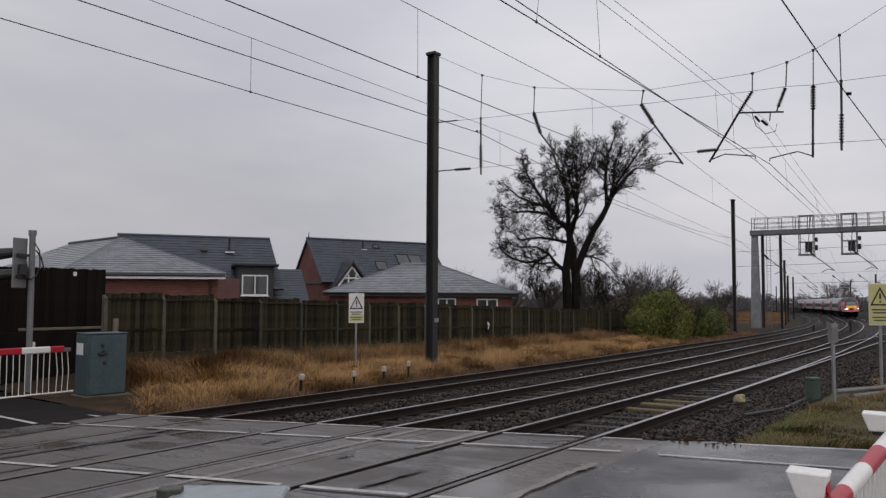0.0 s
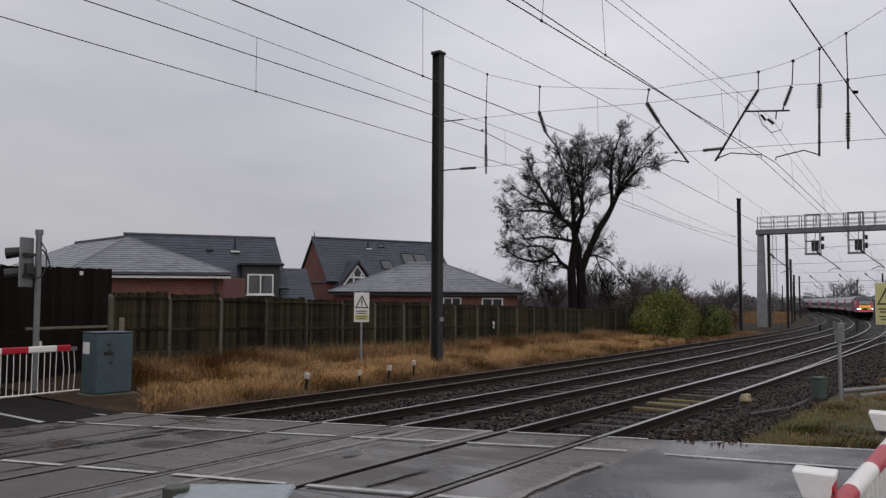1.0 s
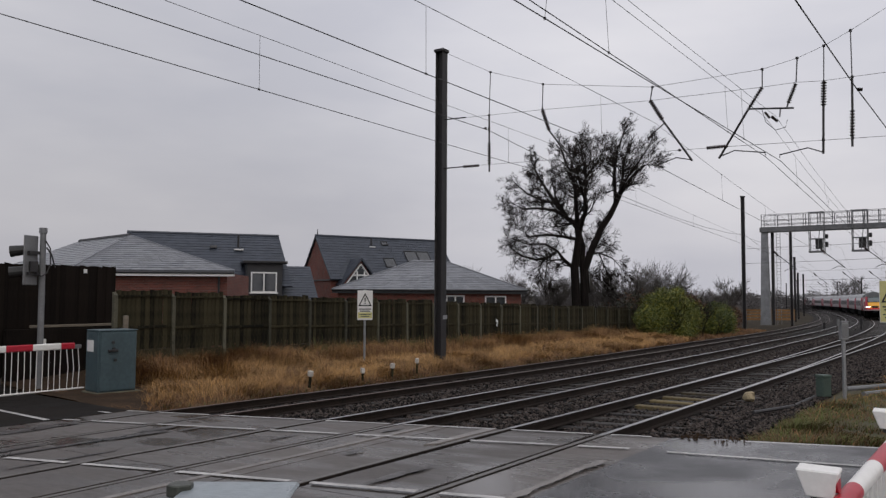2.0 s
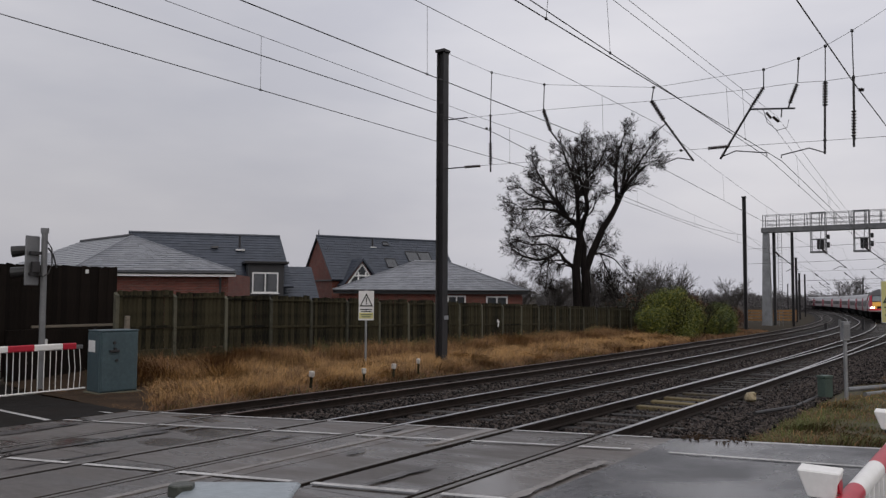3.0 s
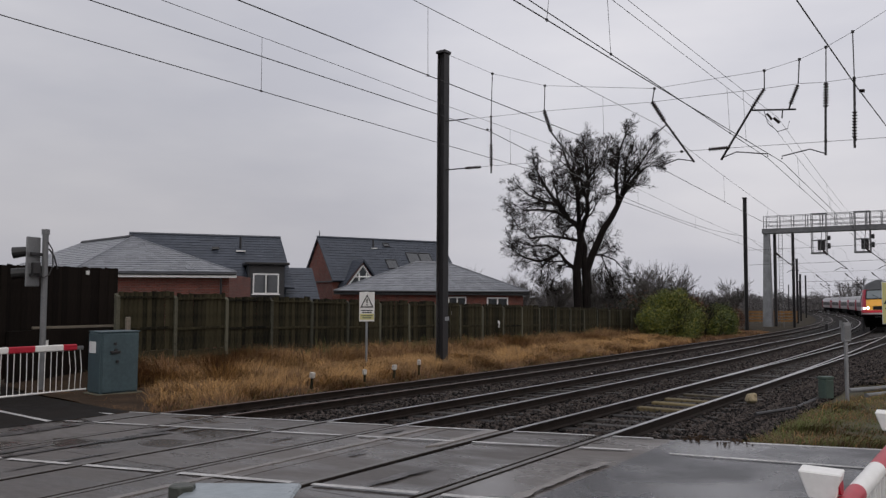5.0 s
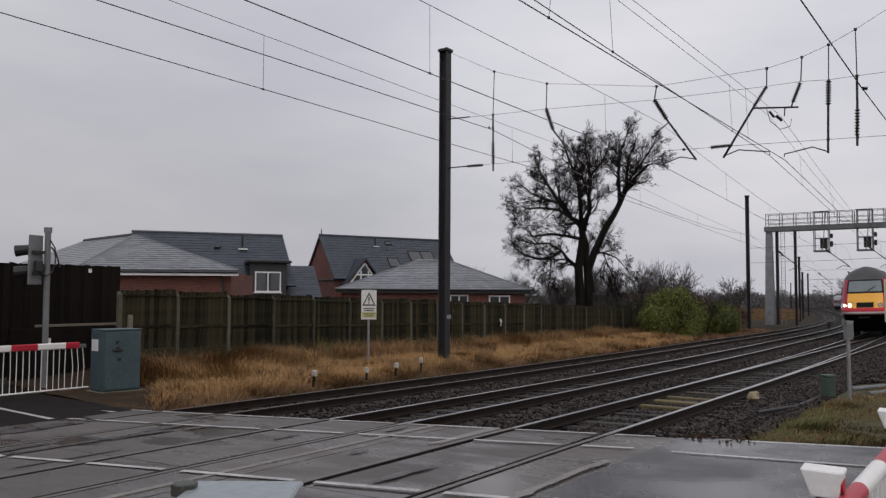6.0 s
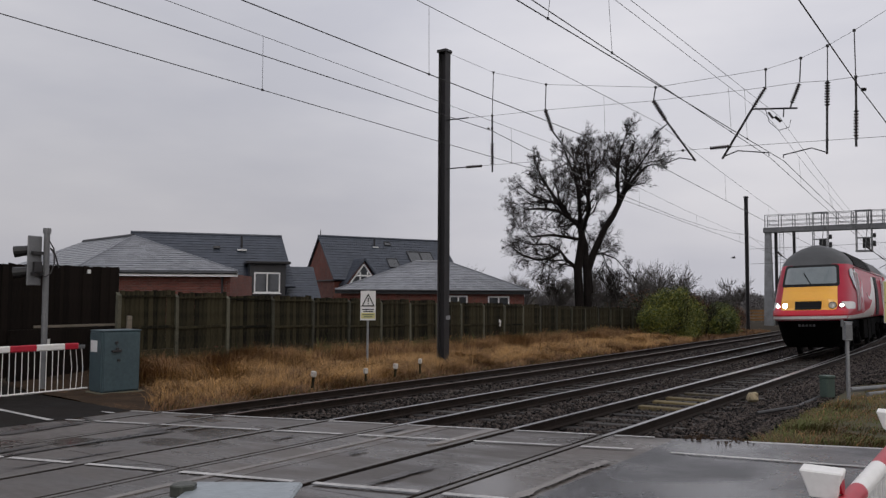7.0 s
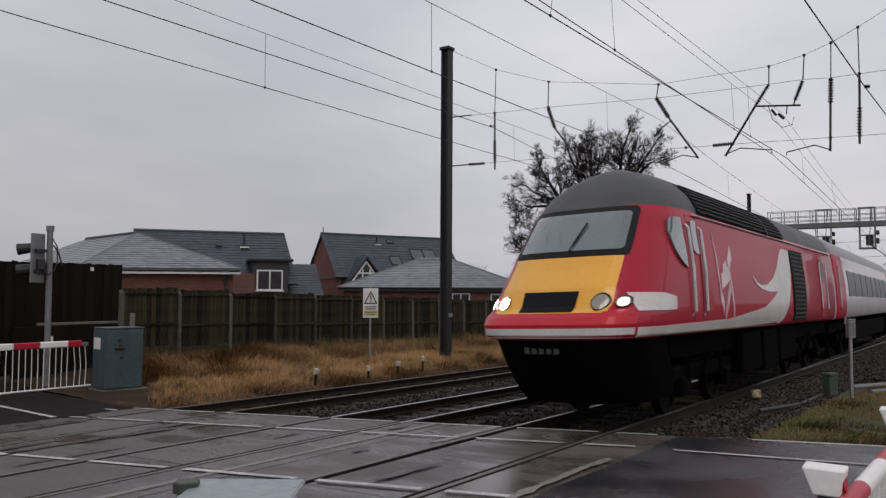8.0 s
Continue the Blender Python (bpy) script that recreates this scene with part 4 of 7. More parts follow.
def panel_fence():
    rnd = random.Random(5)
    fence = thing("panel_fence", "dark damp timber panel fence with mossy concrete posts", "fence")
    height = 1.62
    kinds = [board_mesh(0.15, height + 0.10, rnd, M_BOARD) for _ in range(6)]
    pb = bmesh.new()
    box(pb, -0.055, 0.055, -0.06, 0.06, -0.6, height + 0.32)
    for q in pb.verts:
        if q.co.z > 1 and q.co.y < 0:
            q.co.z -= 0.09
    pme = bpy.data.meshes.new("post")
    pb.to_mesh(pme)
    pb.free()
    pme.materials.append(M_POST)
    gb = boxm(0.06, 1.84, -0.02, 0.02, -0.02, 0.26, 0.006)
    gme = bpy.data.meshes.new("gravel_board")
    gb.to_mesh(gme)
    gb.free()
    gme.materials.append(M_BOARD)
    rb = boxm(0.06, 1.84, -0.05, -0.012, 0.62, 0.70, 0.004)
    box(rb, 0.06, 1.84, -0.05, -0.012, height - 0.08, height - 0.02, 0.004)
    rme = bpy.data.meshes.new("cross_rail")
    rb.to_mesh(rme)
    rb.free()
    rme.materials.append(M_BOARD)
    x = 12.75
    k = 0
    while x < 62:
        y = 20.3 + 0.00035 * max(0, x - 30) ** 2
        base = fence_top(x) - height - 0.26
        tilt = rnd.uniform(-0.8, 0.8)
        m = pose(x, y, base, rnd.uniform(-0.7, 0.7), tilt, math.degrees(0.0007 * max(0, x - 30)))
        part("post", pme, None, fence, m=m)
        part("gravel_board", gme, None, fence, m=m)
        part("cross_rail", rme, None, fence, m=m @ pose(0, 0, 0.26))
        boards(fence, m @ pose(0.05, -0.01, 0.26 + rnd.uniform(-0.04, 0.02), 0, rnd.uniform(-0.4, 0.4), 0), 1.82, height, 12, kinds, rnd)
        x += 1.92
        k += 1


def tall_fence():
    """Close-boarded black fence and side wall behind the far barrier."""
    rnd = random.Random(9)
    fence = thing("boarded_fence", "tall black tarred close-boarded fence behind the barrier", "fence")
    kinds = [board_mesh(0.172, 3.25, rnd, M_TAR) for _ in range(6)]
    boards(fence, pose(4.83, 23.0, -0.6), 9.6, 3.25, 64, kinds, rnd)
    boards(fence, pose(14.43, 23.02, -0.6, 0, 0, 62), 3.0, 3.25, 20, kinds, rnd)
    part("beam", boxm(11.7, 14.4, 22.84, 22.92, 0.78, 0.86, 0.01), M_TIMBERPALE, fence, "grey weathered beam", m=pose(0, 0, 0))
    part("base_board", boxm(11.0, 14.4, 22.8, 22.95, -0.7, 0.75, 0.01), M_TAR, fence)
    part("plate", boxm(11.9, 12.12, 22.74, 22.80, 0.28, 0.46), M_LABEL, fence, "small pale notice")
    part("plate", boxm(13.35, 13.45, 22.96, 22.99, 2.42, 2.54), M_LABEL, fence)
    stub = thing("timber_stake", "short grey weathered timber stake by the cabinet", "stake", pose(12.1, 18.75, -0.6))
    part("stake", boxm(-0.06, 0.06, -0.05, 0.05, -0.3, 1.82, 0.02), M_TIMBERPALE, stub)


def cabinet():
    cab = thing("equipment_cabinet", "blue-grey steel trackside equipment cabinet with white label", "cabinet", pose(11.25, 17.9, -0.64, 0, 0, -8))
    part("body", boxm(-0.50, 0.44, -0.3, 0.4, 0.04, 1.52, 0.02), M_CABBLUE, cab)
    part("roof", boxm(-0.515, 0.455, -0.32, 0.41, 1.52, 1.55, 0.01), M_CABBLUE, cab)
    d1 = part("door", boxm(-0.525, -0.50, -0.27, 0.37, 0.08, 1.49, 0.008), M_CABBLUE, cab)
    d2 = part("door", boxm(-0.47, 0.41, -0.33, -0.30, 0.08, 1.49, 0.01), M_CABBLUE, cab)
    part("label", boxm(-0.531, -0.526, -0.06, 0.31, 1.02, 1.30), M_LABEL, d1, "white blank label")
    part("handle", boxm(-0.30, -0.06, -0.40, -0.33, 1.02, 1.08, 0.01), M_STEEL_DARK, d2, "dark handle")
    for x, z in ((-0.18, 1.25), (-0.16, 1.10), (-0.12, 0.82)):
        part("lock", tubem([(x, -0.30, z), (x, -0.38, z)], 0.035, 8), M_STEEL_DARK, d2)
    part("plinth", boxm(-0.56, 0.54, -0.4, 0.5, -0.25, 0.05, 0.02), M_POST, cab, "concrete plinth")


def far_barrier():
    bar = thing("barrier", "lowered red and white barrier with white skirt of bars", "barrier")
    y, z = 19.5, 0.44
    seg = [(4.6, 5.7, 0), (5.7, 6.8, 1), (6.8, 7.9, 0), (7.9, 8.6, 1), (8.6, 9.42, 0), (9.42, 10.06, 1), (10.06, 10.78, 0), (10.78, 11.14, 1)]
    for x0, x1, red in seg:
        part("arm_band", boxm(x0, x1, y - 0.04, y + 0.04, z - 0.075, z + 0.085, 0.02), M_BARRED if red else M_GATEWHITE, bar)
    part("arm_tip", boxm(11.14, 11.32, y - 0.03, y + 0.03, z - 0.07, z + 0.03, 0.01), M_GALV_GREY, bar)
    x = 4.7
    while x < 11.3:
        j = random.uniform(-0.01, 0.01) + (0.05 if x > 10.9 else 0)
        part("skirt_bar", tubem([(x, y, z - 0.07), (x + j, y, z - 0.55), (x + j * 0.5, y, -0.655)], 0.010, 6), M_GATEWHITE, bar)
        x += 0.152
    part("bottom_rail", tubem([(4.6, y, -0.655), (11.42, y, -0.655)], 0.026, 6), M_GATEWHITE, bar)
    # flashing road signal seen from behind, on its post
    sig = thing("crossing_signal", "grey road signal on steel post seen from behind", "traffic signal", pose(10.78, 20.5, -0.62))
    part("post", tubem([(0, 0, -0.3), (-0.03, 0, 4.12)], 0.078, 12), M_GALV_GREY, sig)
    part("post_cap", tubem([(-0.03, 0, 4.0), (-0.03, 0, 4.14)], 0.10, 10), M_GALV_GREY, sig)
    bd = part("backboard", boxm(-0.60, -0.12, -0.02, 0.03, 2.62, 3.92, 0.02), M_GALV_GREY, sig, "grey backing board", m=pose(0, 0.12, 0, 0, 0, 20))
    for zz in (3.55, 3.0):
        part("lamp_hood", tubem([(-0.4, 0.05, zz), (-0.62, 0.40, zz - 0.06)], 0.12, 12, 0.15), M_SIGNBLACK, bd, "black lamp hood")
        part("bracket", boxm(-0.5, 0.02, -0.1, 0.0, zz - 0.12, zz - 0.04), M_STEEL_DARK, bd)
    part("junction_box", boxm(-0.4, -0.2, -0.16, -0.02, 2.95, 3.25, 0.02), M_STEEL_DARK, sig)
    part("cable", tubem([(0.0, -0.08, 3.8), (0.12, -0.1, 3.6), (0.14, -0.1, 3.2), (0.05, -0.1, 2.95), (-0.1, -0.1, 2.85), (-0.3, -0.1, 3.0)], 0.018, 6), M_STEEL_DARK, sig)
    part("cable", tubem([(0.05, -0.05, 3.62), (0.2, -0.02, 3.45), (0.32, 0.0, 3.1)], 0.022, 6), M_STEEL_DARK, sig)


def near_barrier():
    bar = thing("barrier", "wet red and white barrier arm with white lamp hoods", "barrier", pose(0, 0.064, -0.022, 0, 0, -1.4))
    y, z = 0.44, 1.08
    # arm bands lie along X
    edges = [(1.2, 2.2, 1), (2.2, 3.10, 0), (3.10, 3.42, 1), (3.42, 3.92, 0), (3.92, 4.42, 1), (4.42, 4.92, 0), (4.92, 5.5, 1), (5.5, 6.3, 0), (6.3, 7.1, 1), (7.1, 7.9, 0), (7.9, 8.7, 1), (8.7, 9.4, 0)]
    for x0, x1, red in edges:
        part("arm_band", tubem([(x0, y + 0.046, z + 0.006), (x1, y + 0.046, z + 0.006)], 0.026 + 0.0045 * (x0 - 1.2), 32, 0.026 + 0.0045 * (x1 - 1.2)), M_BARRED if red else M_GATEWHITE, bar, smooth=False)
    for x in (3.20, 5.05):
        # white flared lamp hood with a red lens to the road side
        bm = bmesh.new()
        low = [bm.verts.new(q) for q in ((x - 0.035, y + 0.072, z + 0.02), (x + 0.035, y + 0.072, z + 0.02), (x + 0.035, y + 0.165, z + 0.02), (x - 0.035, y + 0.165, z + 0.02))]
        top = [bm.verts.new(q) for q in ((x - 0.038, y + 0.052, z + 0.118), (x + 0.038, y + 0.052, z + 0.128), (x + 0.038, y + 0.202, z + 0.128), (x - 0.038, y + 0.202, z + 0.118))]
        bm.faces.new(low[::-1])
        bm.faces.new(top)
        for i in range(4):
            bm.faces.new((low[i], low[(i + 1) % 4], top[(i + 1) % 4], top[i]))
        bmesh.ops.bevel(bm, geom=list(bm.edges), offset=0.005, segments=1, affect="EDGES")
        lamp = part("lamp_hood", bm, M_GATEWHITE, bar, "white flared lamp hood")
        part("lens", tubem([(x, y + 0.09, z + 0.072), (x, y + 0.058, z + 0.074)], 0.034, 18), M_BARRED, lamp, "red reflector lens")
        part("bracket", boxm(x - 0.025, x + 0.025, y + 0.02, y + 0.15, z - 0.0, z + 0.02), M_STEEL_DARK, bar)
    x = 2.0
    while x < 9.3:
        part("skirt_bar", tubem([(x, y + 0.046, z - 0.02), (x, y + 0.046, 0.12)], 0.011, 6), M_GATEWHITE, bar)
        x += 0.13
    part("bottom_rail", tubem([(1.8, y, 0.11), (9.3, y, 0.11)], 0.02, 6), M_GATEWHITE, bar)
    part("side_rail", tubem([(1.8, y - 0.06, z - 0.10), (9.3, y - 0.06, z - 0.10)], 0.018, 6), M_GATEWHITE, bar)
    ped = thing("barrier_pedestal", "grey steel barrier machine pedestal beside the road", "barrier machine", pose(9.7, 0.47, -0.1))
    part("housing", boxm(-0.3, 0.4, -0.3, 0.3, 0, 1.15, 0.03), M_GALV_GREY, ped)
    part("lid", boxm(-0.32, 0.42, -0.32, 0.32, 1.15, 1.22, 0.02), M_GALV_GREY, ped)


def warning_sign(m, yellow, scale=1.0):
    sg = thing("warning_sign", "yellow triangle trespass warning sign on grey post" if yellow else "pale triangle warning sign on slim grey post", "sign", m, group="trespass warning signs")
    part("post", tubem([(0, 0.03, -0.3), (0, 0.03, 2.4)], 0.038, 8), M_GALV, sg)
    pl = part("plate", boxm(-0.26, 0.26, -0.012, 0.0, 1.36, 2.36, 0.006), M_LABEL, sg, "sign plate")
    if yellow:
        part("yellow_field", boxm(-0.25, 0.25, -0.018, -0.0125, 1.38, 2.34), M_SIGNYELLOW, pl)
    else:
        part("yellow_field", boxm(-0.24, 0.24, -0.018, -0.0125, 1.42, 1.62), M_SIGNYELLOW, pl)
    bm = bmesh.new()
    tri = [(-0.23, 1.83), (0.23, 1.83), (0.0, 2.28)]
    c = (0, 1.98)
    inn = [(c[0] + (a - c[0]) * 0.74, c[1] + (b - c[1]) * 0.74) for a, b in tri]
    o = [bm.verts.new((a, -0.022, b)) for a, b in tri]
    i2 = [bm.verts.new((a, -0.022, b)) for a, b in inn]
    for k in range(3):
        bm.faces.new((o[k], o[(k + 1) % 3], i2[(k + 1) % 3], i2[k]))
    part("triangle", bm, M_SIGNBLACK, pl, "black warning triangle")
    bm = boxm(-0.02, 0.02, -0.0235, -0.019, 1.98, 2.12)
    box(bm, -0.02, 0.02, -0.0235, -0.019, 1.90, 1.945)
    part("exclamation_mark", bm, M_SIGNBLACK, pl)
    for z0, w in ((1.73, 0.2), (1.66, 0.17), (1.55, 0.19), (1.48, 0.15)):
        part("text_bar", boxm(-w, w, -0.0225, -0.019, z0 - 0.016, z0 + 0.016), M_SIGNBLACK if z0 > 1.6 else M_GREENBOX, pl)


def trackside():
    warning_sign(pose(20.25, 17.5, -0.42, 0, 0, -42), False)
    warning_sign(pose(21.25, 2.0, -0.15, 0, 0, -62), True)
    # short white marker stumps by the far track
    for x, y, h in ((14.53, 14.4, 0.30), (16.6, 14.4, 0.22), (17.9, 14.4, 0.26), (19.1, 14.4, 0.33)):
        st = thing("marker_stump", "short weathered white-topped marker stump in the grass", "marker post", pose(x, y, -0.58, random.uniform(-5, 5), random.uniform(-5, 5), random.uniform(0, 90)), group="marker stumps")
        part("stake", boxm(-0.03, 0.03, -0.03, 0.03, 0, h - 0.02, 0.008), M_BOARD, st)
        part("head", boxm(-0.07, 0.07, -0.055, 0.055, h - 0.02, h + 0.13, 0.02), M_WHITESTUMP, st, "white head")
    # grey location box on a slim post
    lb = thing("trackside_box", "small grey steel box on slim galvanised post", "trackside box", pose(17.72, 2.53, -0.28, 0, 0, -50))
    part("post", boxm(-0.03, 0.03, -0.03, 0.03, 0, 1.4, 0.008), M_GALV, lb)
    bx = part("box", boxm(-0.075, 0.075, -0.07, 0.05, 1.22, 1.58, 0.012), M_GALV, lb)
    part("lid", boxm(-0.082, 0.082, -0.08, 0.06, 1.58, 1.60, 0.005), M_GALV, bx)
    part("door", boxm(-0.07, 0.07, -0.078, -0.07, 1.26, 1.54, 0.003), M_GALV_GREY, bx)
    part("bracket", boxm(-0.13, -0.09, -0.04, 0.0, 1.5, 1.64), M_GALV_GREY, bx)
    gb = thing("points_box", "dull green moulded trackside points heater box", "trackside box", pose(18.1, 2.98, -0.28, 0, 0, -30))
    part("body", boxm(-0.125, 0.125, -0.10, 0.10, 0, 0.40, 0.02), M_GREENBOX, gb)
    part("lid", boxm(-0.132, 0.132, -0.107, 0.107, 0.40, 0.46, 0.012), M_GREENBOX, gb, "paler green lid")
    pipe = thing("cable_duct", "grey cable duct lying beside the track", "cable duct")
    part("duct", tubem([(18.4, 2.6, -0.12), (19.6, 2.25, -0.16), (21.5, 1.6, -0.2)], 0.05, 8), M_GALV_GREY, pipe)
    part("duct", tubem([(18.6, 2.3, -0.22), (20.5, 1.6, -0.24)], 0.05, 8), M_GALV_GREY, pipe)
    part("duct", tubem([(14.8, 3.6, -0.27), (16.2, 3.2, -0.28), (17.9, 3.1, -0.26)], 0.035, 8), M_STEEL_DARK, pipe)
    # pale stone block on the ballast
    bm = bmesh.new()
    bmesh.ops.create_icosphere(bm, subdivisions=2, radius=1)
    for q in bm.verts:
        q.co = Vector((max(-0.75, min(0.75, q.co.x)) * 0.19, max(-0.7, min(0.7, q.co.y)) * 0.13, max(-0.7, min(0.8, q.co.z)) * 0.13)) * (1 + 0.3 * noise.noise(q.co * 2.5))
    st = thing("stone_block", "pale stone lump lying on the ballast", "stone", pose(17.05, 4.22, -0.27, 0, 15, 30))
    part("stone", bm, M_STONE, st)
    fig = thing("ground_signal", "small black ground signal between distant tracks", "ground signal", pose(*on_rail(80, 10.0, -0.25)))
    part("head", boxm(-0.1, 0.1, -0.13, 0.13, 0.3, 0.8, 0.03), M_STEEL_DARK, fig)
    part("stand", boxm(-0.08, 0.08, -0.08, 0.08, 0, 0.36), M_STEEL_DARK, fig)
    fig2 = thing("ground_signal", "small black ground signal beside the running line", "ground signal", pose(*on_rail(84, 7.1, -0.25)))
    part("head", boxm(-0.1, 0.1, -0.13, 0.13, 0.5, 1.1, 0.03), M_STEEL_DARK, fig2)
    part("stand", boxm(-0.08, 0.08, -0.08, 0.08, 0, 0.52), M_STEEL_DARK, fig2)


def small_clutter():
    """Pale scraps on the fence and mast, and an orange barrier by the far bend."""
    sc = thing("plastic_scrap", "torn white plastic scrap caught on the fence", "litter", pose(33.2, 20.15, 0.35, 0, 20, 10))
    part("scrap", boxm(-0.12, 0.16, -0.01, 0.0, 0.12, 0.26), M_LABEL, sc)
    part("scrap", boxm(0.02, 0.14, -0.012, -0.002, -0.06, 0.1), M_LABEL, sc)
    pl = thing("mast_plate", "small pale number plate fixed to the mast", "plate", pose(22.5, 15.83, 0.75))
    part("plate", boxm(-0.05, 0.2, -0.03, -0.008, 0.2, 0.34), M_GALV, pl)
    part("bracket", boxm(0.06, 0.14, -0.02, -0.004, -0.35, 0.7), M_GALV_GREY, pl)
    ob = thing("site_barrier", "faded orange site fencing beside the far bend", "barrier", pose(104.5, 22.4, -1.3, 0, 0, -50))
    for i in range(8):
        part("post", boxm(i * 0.95 - 4.4, i * 0.95 - 4.3, -0.05, 0.05, 0, 1.5), M_TIMBERPALE, ob)
    for z in (0.25, 0.62, 1.0, 1.35):
        part("board", boxm(-4.4, 2.4, -0.08, -0.05, z - 0.12, z + 0.12), M_ORANGE, ob)
    rnd = random.Random(31)
    for i in range(16):
        x, v = rnd.uniform(13, 40), rnd.choice((14.25, 13.9, 10.7, 7.1)) + rnd.uniform(-0.2, 0.2)
        q = on_rail(x, v, -0.19)
        lt = thing("litter", "small pale scrap of litter on the ballast", "litter", pose(q.x, q.y, q.z, rnd.uniform(-30, 30), rnd.uniform(-30, 30), rnd.uniform(0, 180)), group="litter scraps")
        part("scrap", boxm(-0.05, 0.06, -0.03, 0.04, 0, 0.035, 0.01), M_WHITESTUMP, lt)


M_STONE = material("pale_sandstone", (0.42, 0.35, 0.22), 0.8, dark=(0.22, 0.17, 0.10), scale=9)
M_ORANGE = material("faded_orange_board", (0.27, 0.14, 0.045), 0.8, dark=(0.15, 0.075, 0.03), scale=2)
panel_fence()
small_clutter()
tall_fence()
cabinet()
far_barrier()
near_barrier()
trackside()

# ---- overhead line: masts, headspans, wires ----
M_WIRE = material("copper_contact_wire", (0.05, 0.047, 0.045), 0.5, 0.6, bump=0.0)
M_WIRE_THIN = material("thin_span_wire", (0.11, 0.11, 0.115), 0.5, 0.5, bump=0.0)
M_INSUL = material("brown_porcelain", (0.045, 0.035, 0.035), 0.25, bump=0.0)
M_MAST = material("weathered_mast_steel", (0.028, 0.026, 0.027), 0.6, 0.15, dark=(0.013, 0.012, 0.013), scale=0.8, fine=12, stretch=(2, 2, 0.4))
# The same mast steel, coloured lighter for the flange that catches the light.
M_MASTLIGHT = material("mast_steel_lit_flange", (0.07, 0.068, 0.07), 0.55, 0.2, dark=(0.036, 0.035, 0.036), scale=0.8, fine=12, stretch=(2, 2, 0.4))
SPAN_X = 22.5


def mast(m, height, label, w=0.31):
    ob = thing("overhead_mast", label, "mast", m, group="overhead line masts")
    t = 0.024
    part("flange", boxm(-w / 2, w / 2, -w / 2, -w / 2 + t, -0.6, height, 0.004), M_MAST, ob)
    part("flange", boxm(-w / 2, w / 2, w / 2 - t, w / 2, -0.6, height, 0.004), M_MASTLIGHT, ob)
    part("web", boxm(-t / 2, t / 2, -w / 2 + t, w / 2 - t, -0.6, height), M_MAST, ob)
    part("top_bracket", boxm(-w / 2 - 0.04, w / 2 + 0.04, -w / 2 - 0.05, w / 2 + 0.05, height - 0.12, height - 0.02, 0.01), M_MAST, ob)
    part("base_plate", boxm(-0.45, 0.45, -0.45, 0.45, -0.65, -0.55, 0.02), M_POST, ob)
    return ob


def insulator(bm, a, b, r=0.085, n=9):
    """One turned string of ribbed sheds from a to b."""
    a, b = Vector(a), Vector(b)
    d = b - a
    axis = d.normalized()
    u = axis.orthogonal().normalized()
    w = axis.cross(u)
    profile = [(0.0, 0.022)]
    for i in range(n):
        t0, t1 = (i + 0.25) / n, (i + 0.85) / n
        profile += [(t0, 0.026), (t0 + 0.05 / n, r * 0.78), ((t0 + t1) / 2, r * 0.62), (t1, 0.028)]
    profile.append((1.0, 0.022))
    rings = [[bm.verts.new(a + d * t + (u * math.cos(k * math.pi / 5) + w * math.sin(k * math.pi / 5)) * rr) for k in range(10)] for t, rr in profile]
    for p, q in zip(rings[:-1], rings[1:]):
        for k in range(10):
            bm.faces.new((p[k], p[(k + 1) % 10], q[(k + 1) % 10], q[k]))
    bm.faces.new(rings[0][::-1])
    bm.faces.new(rings[-1])


def span(points, z=None):
    return [(SPAN_X, y, zz) for y, zz in points]


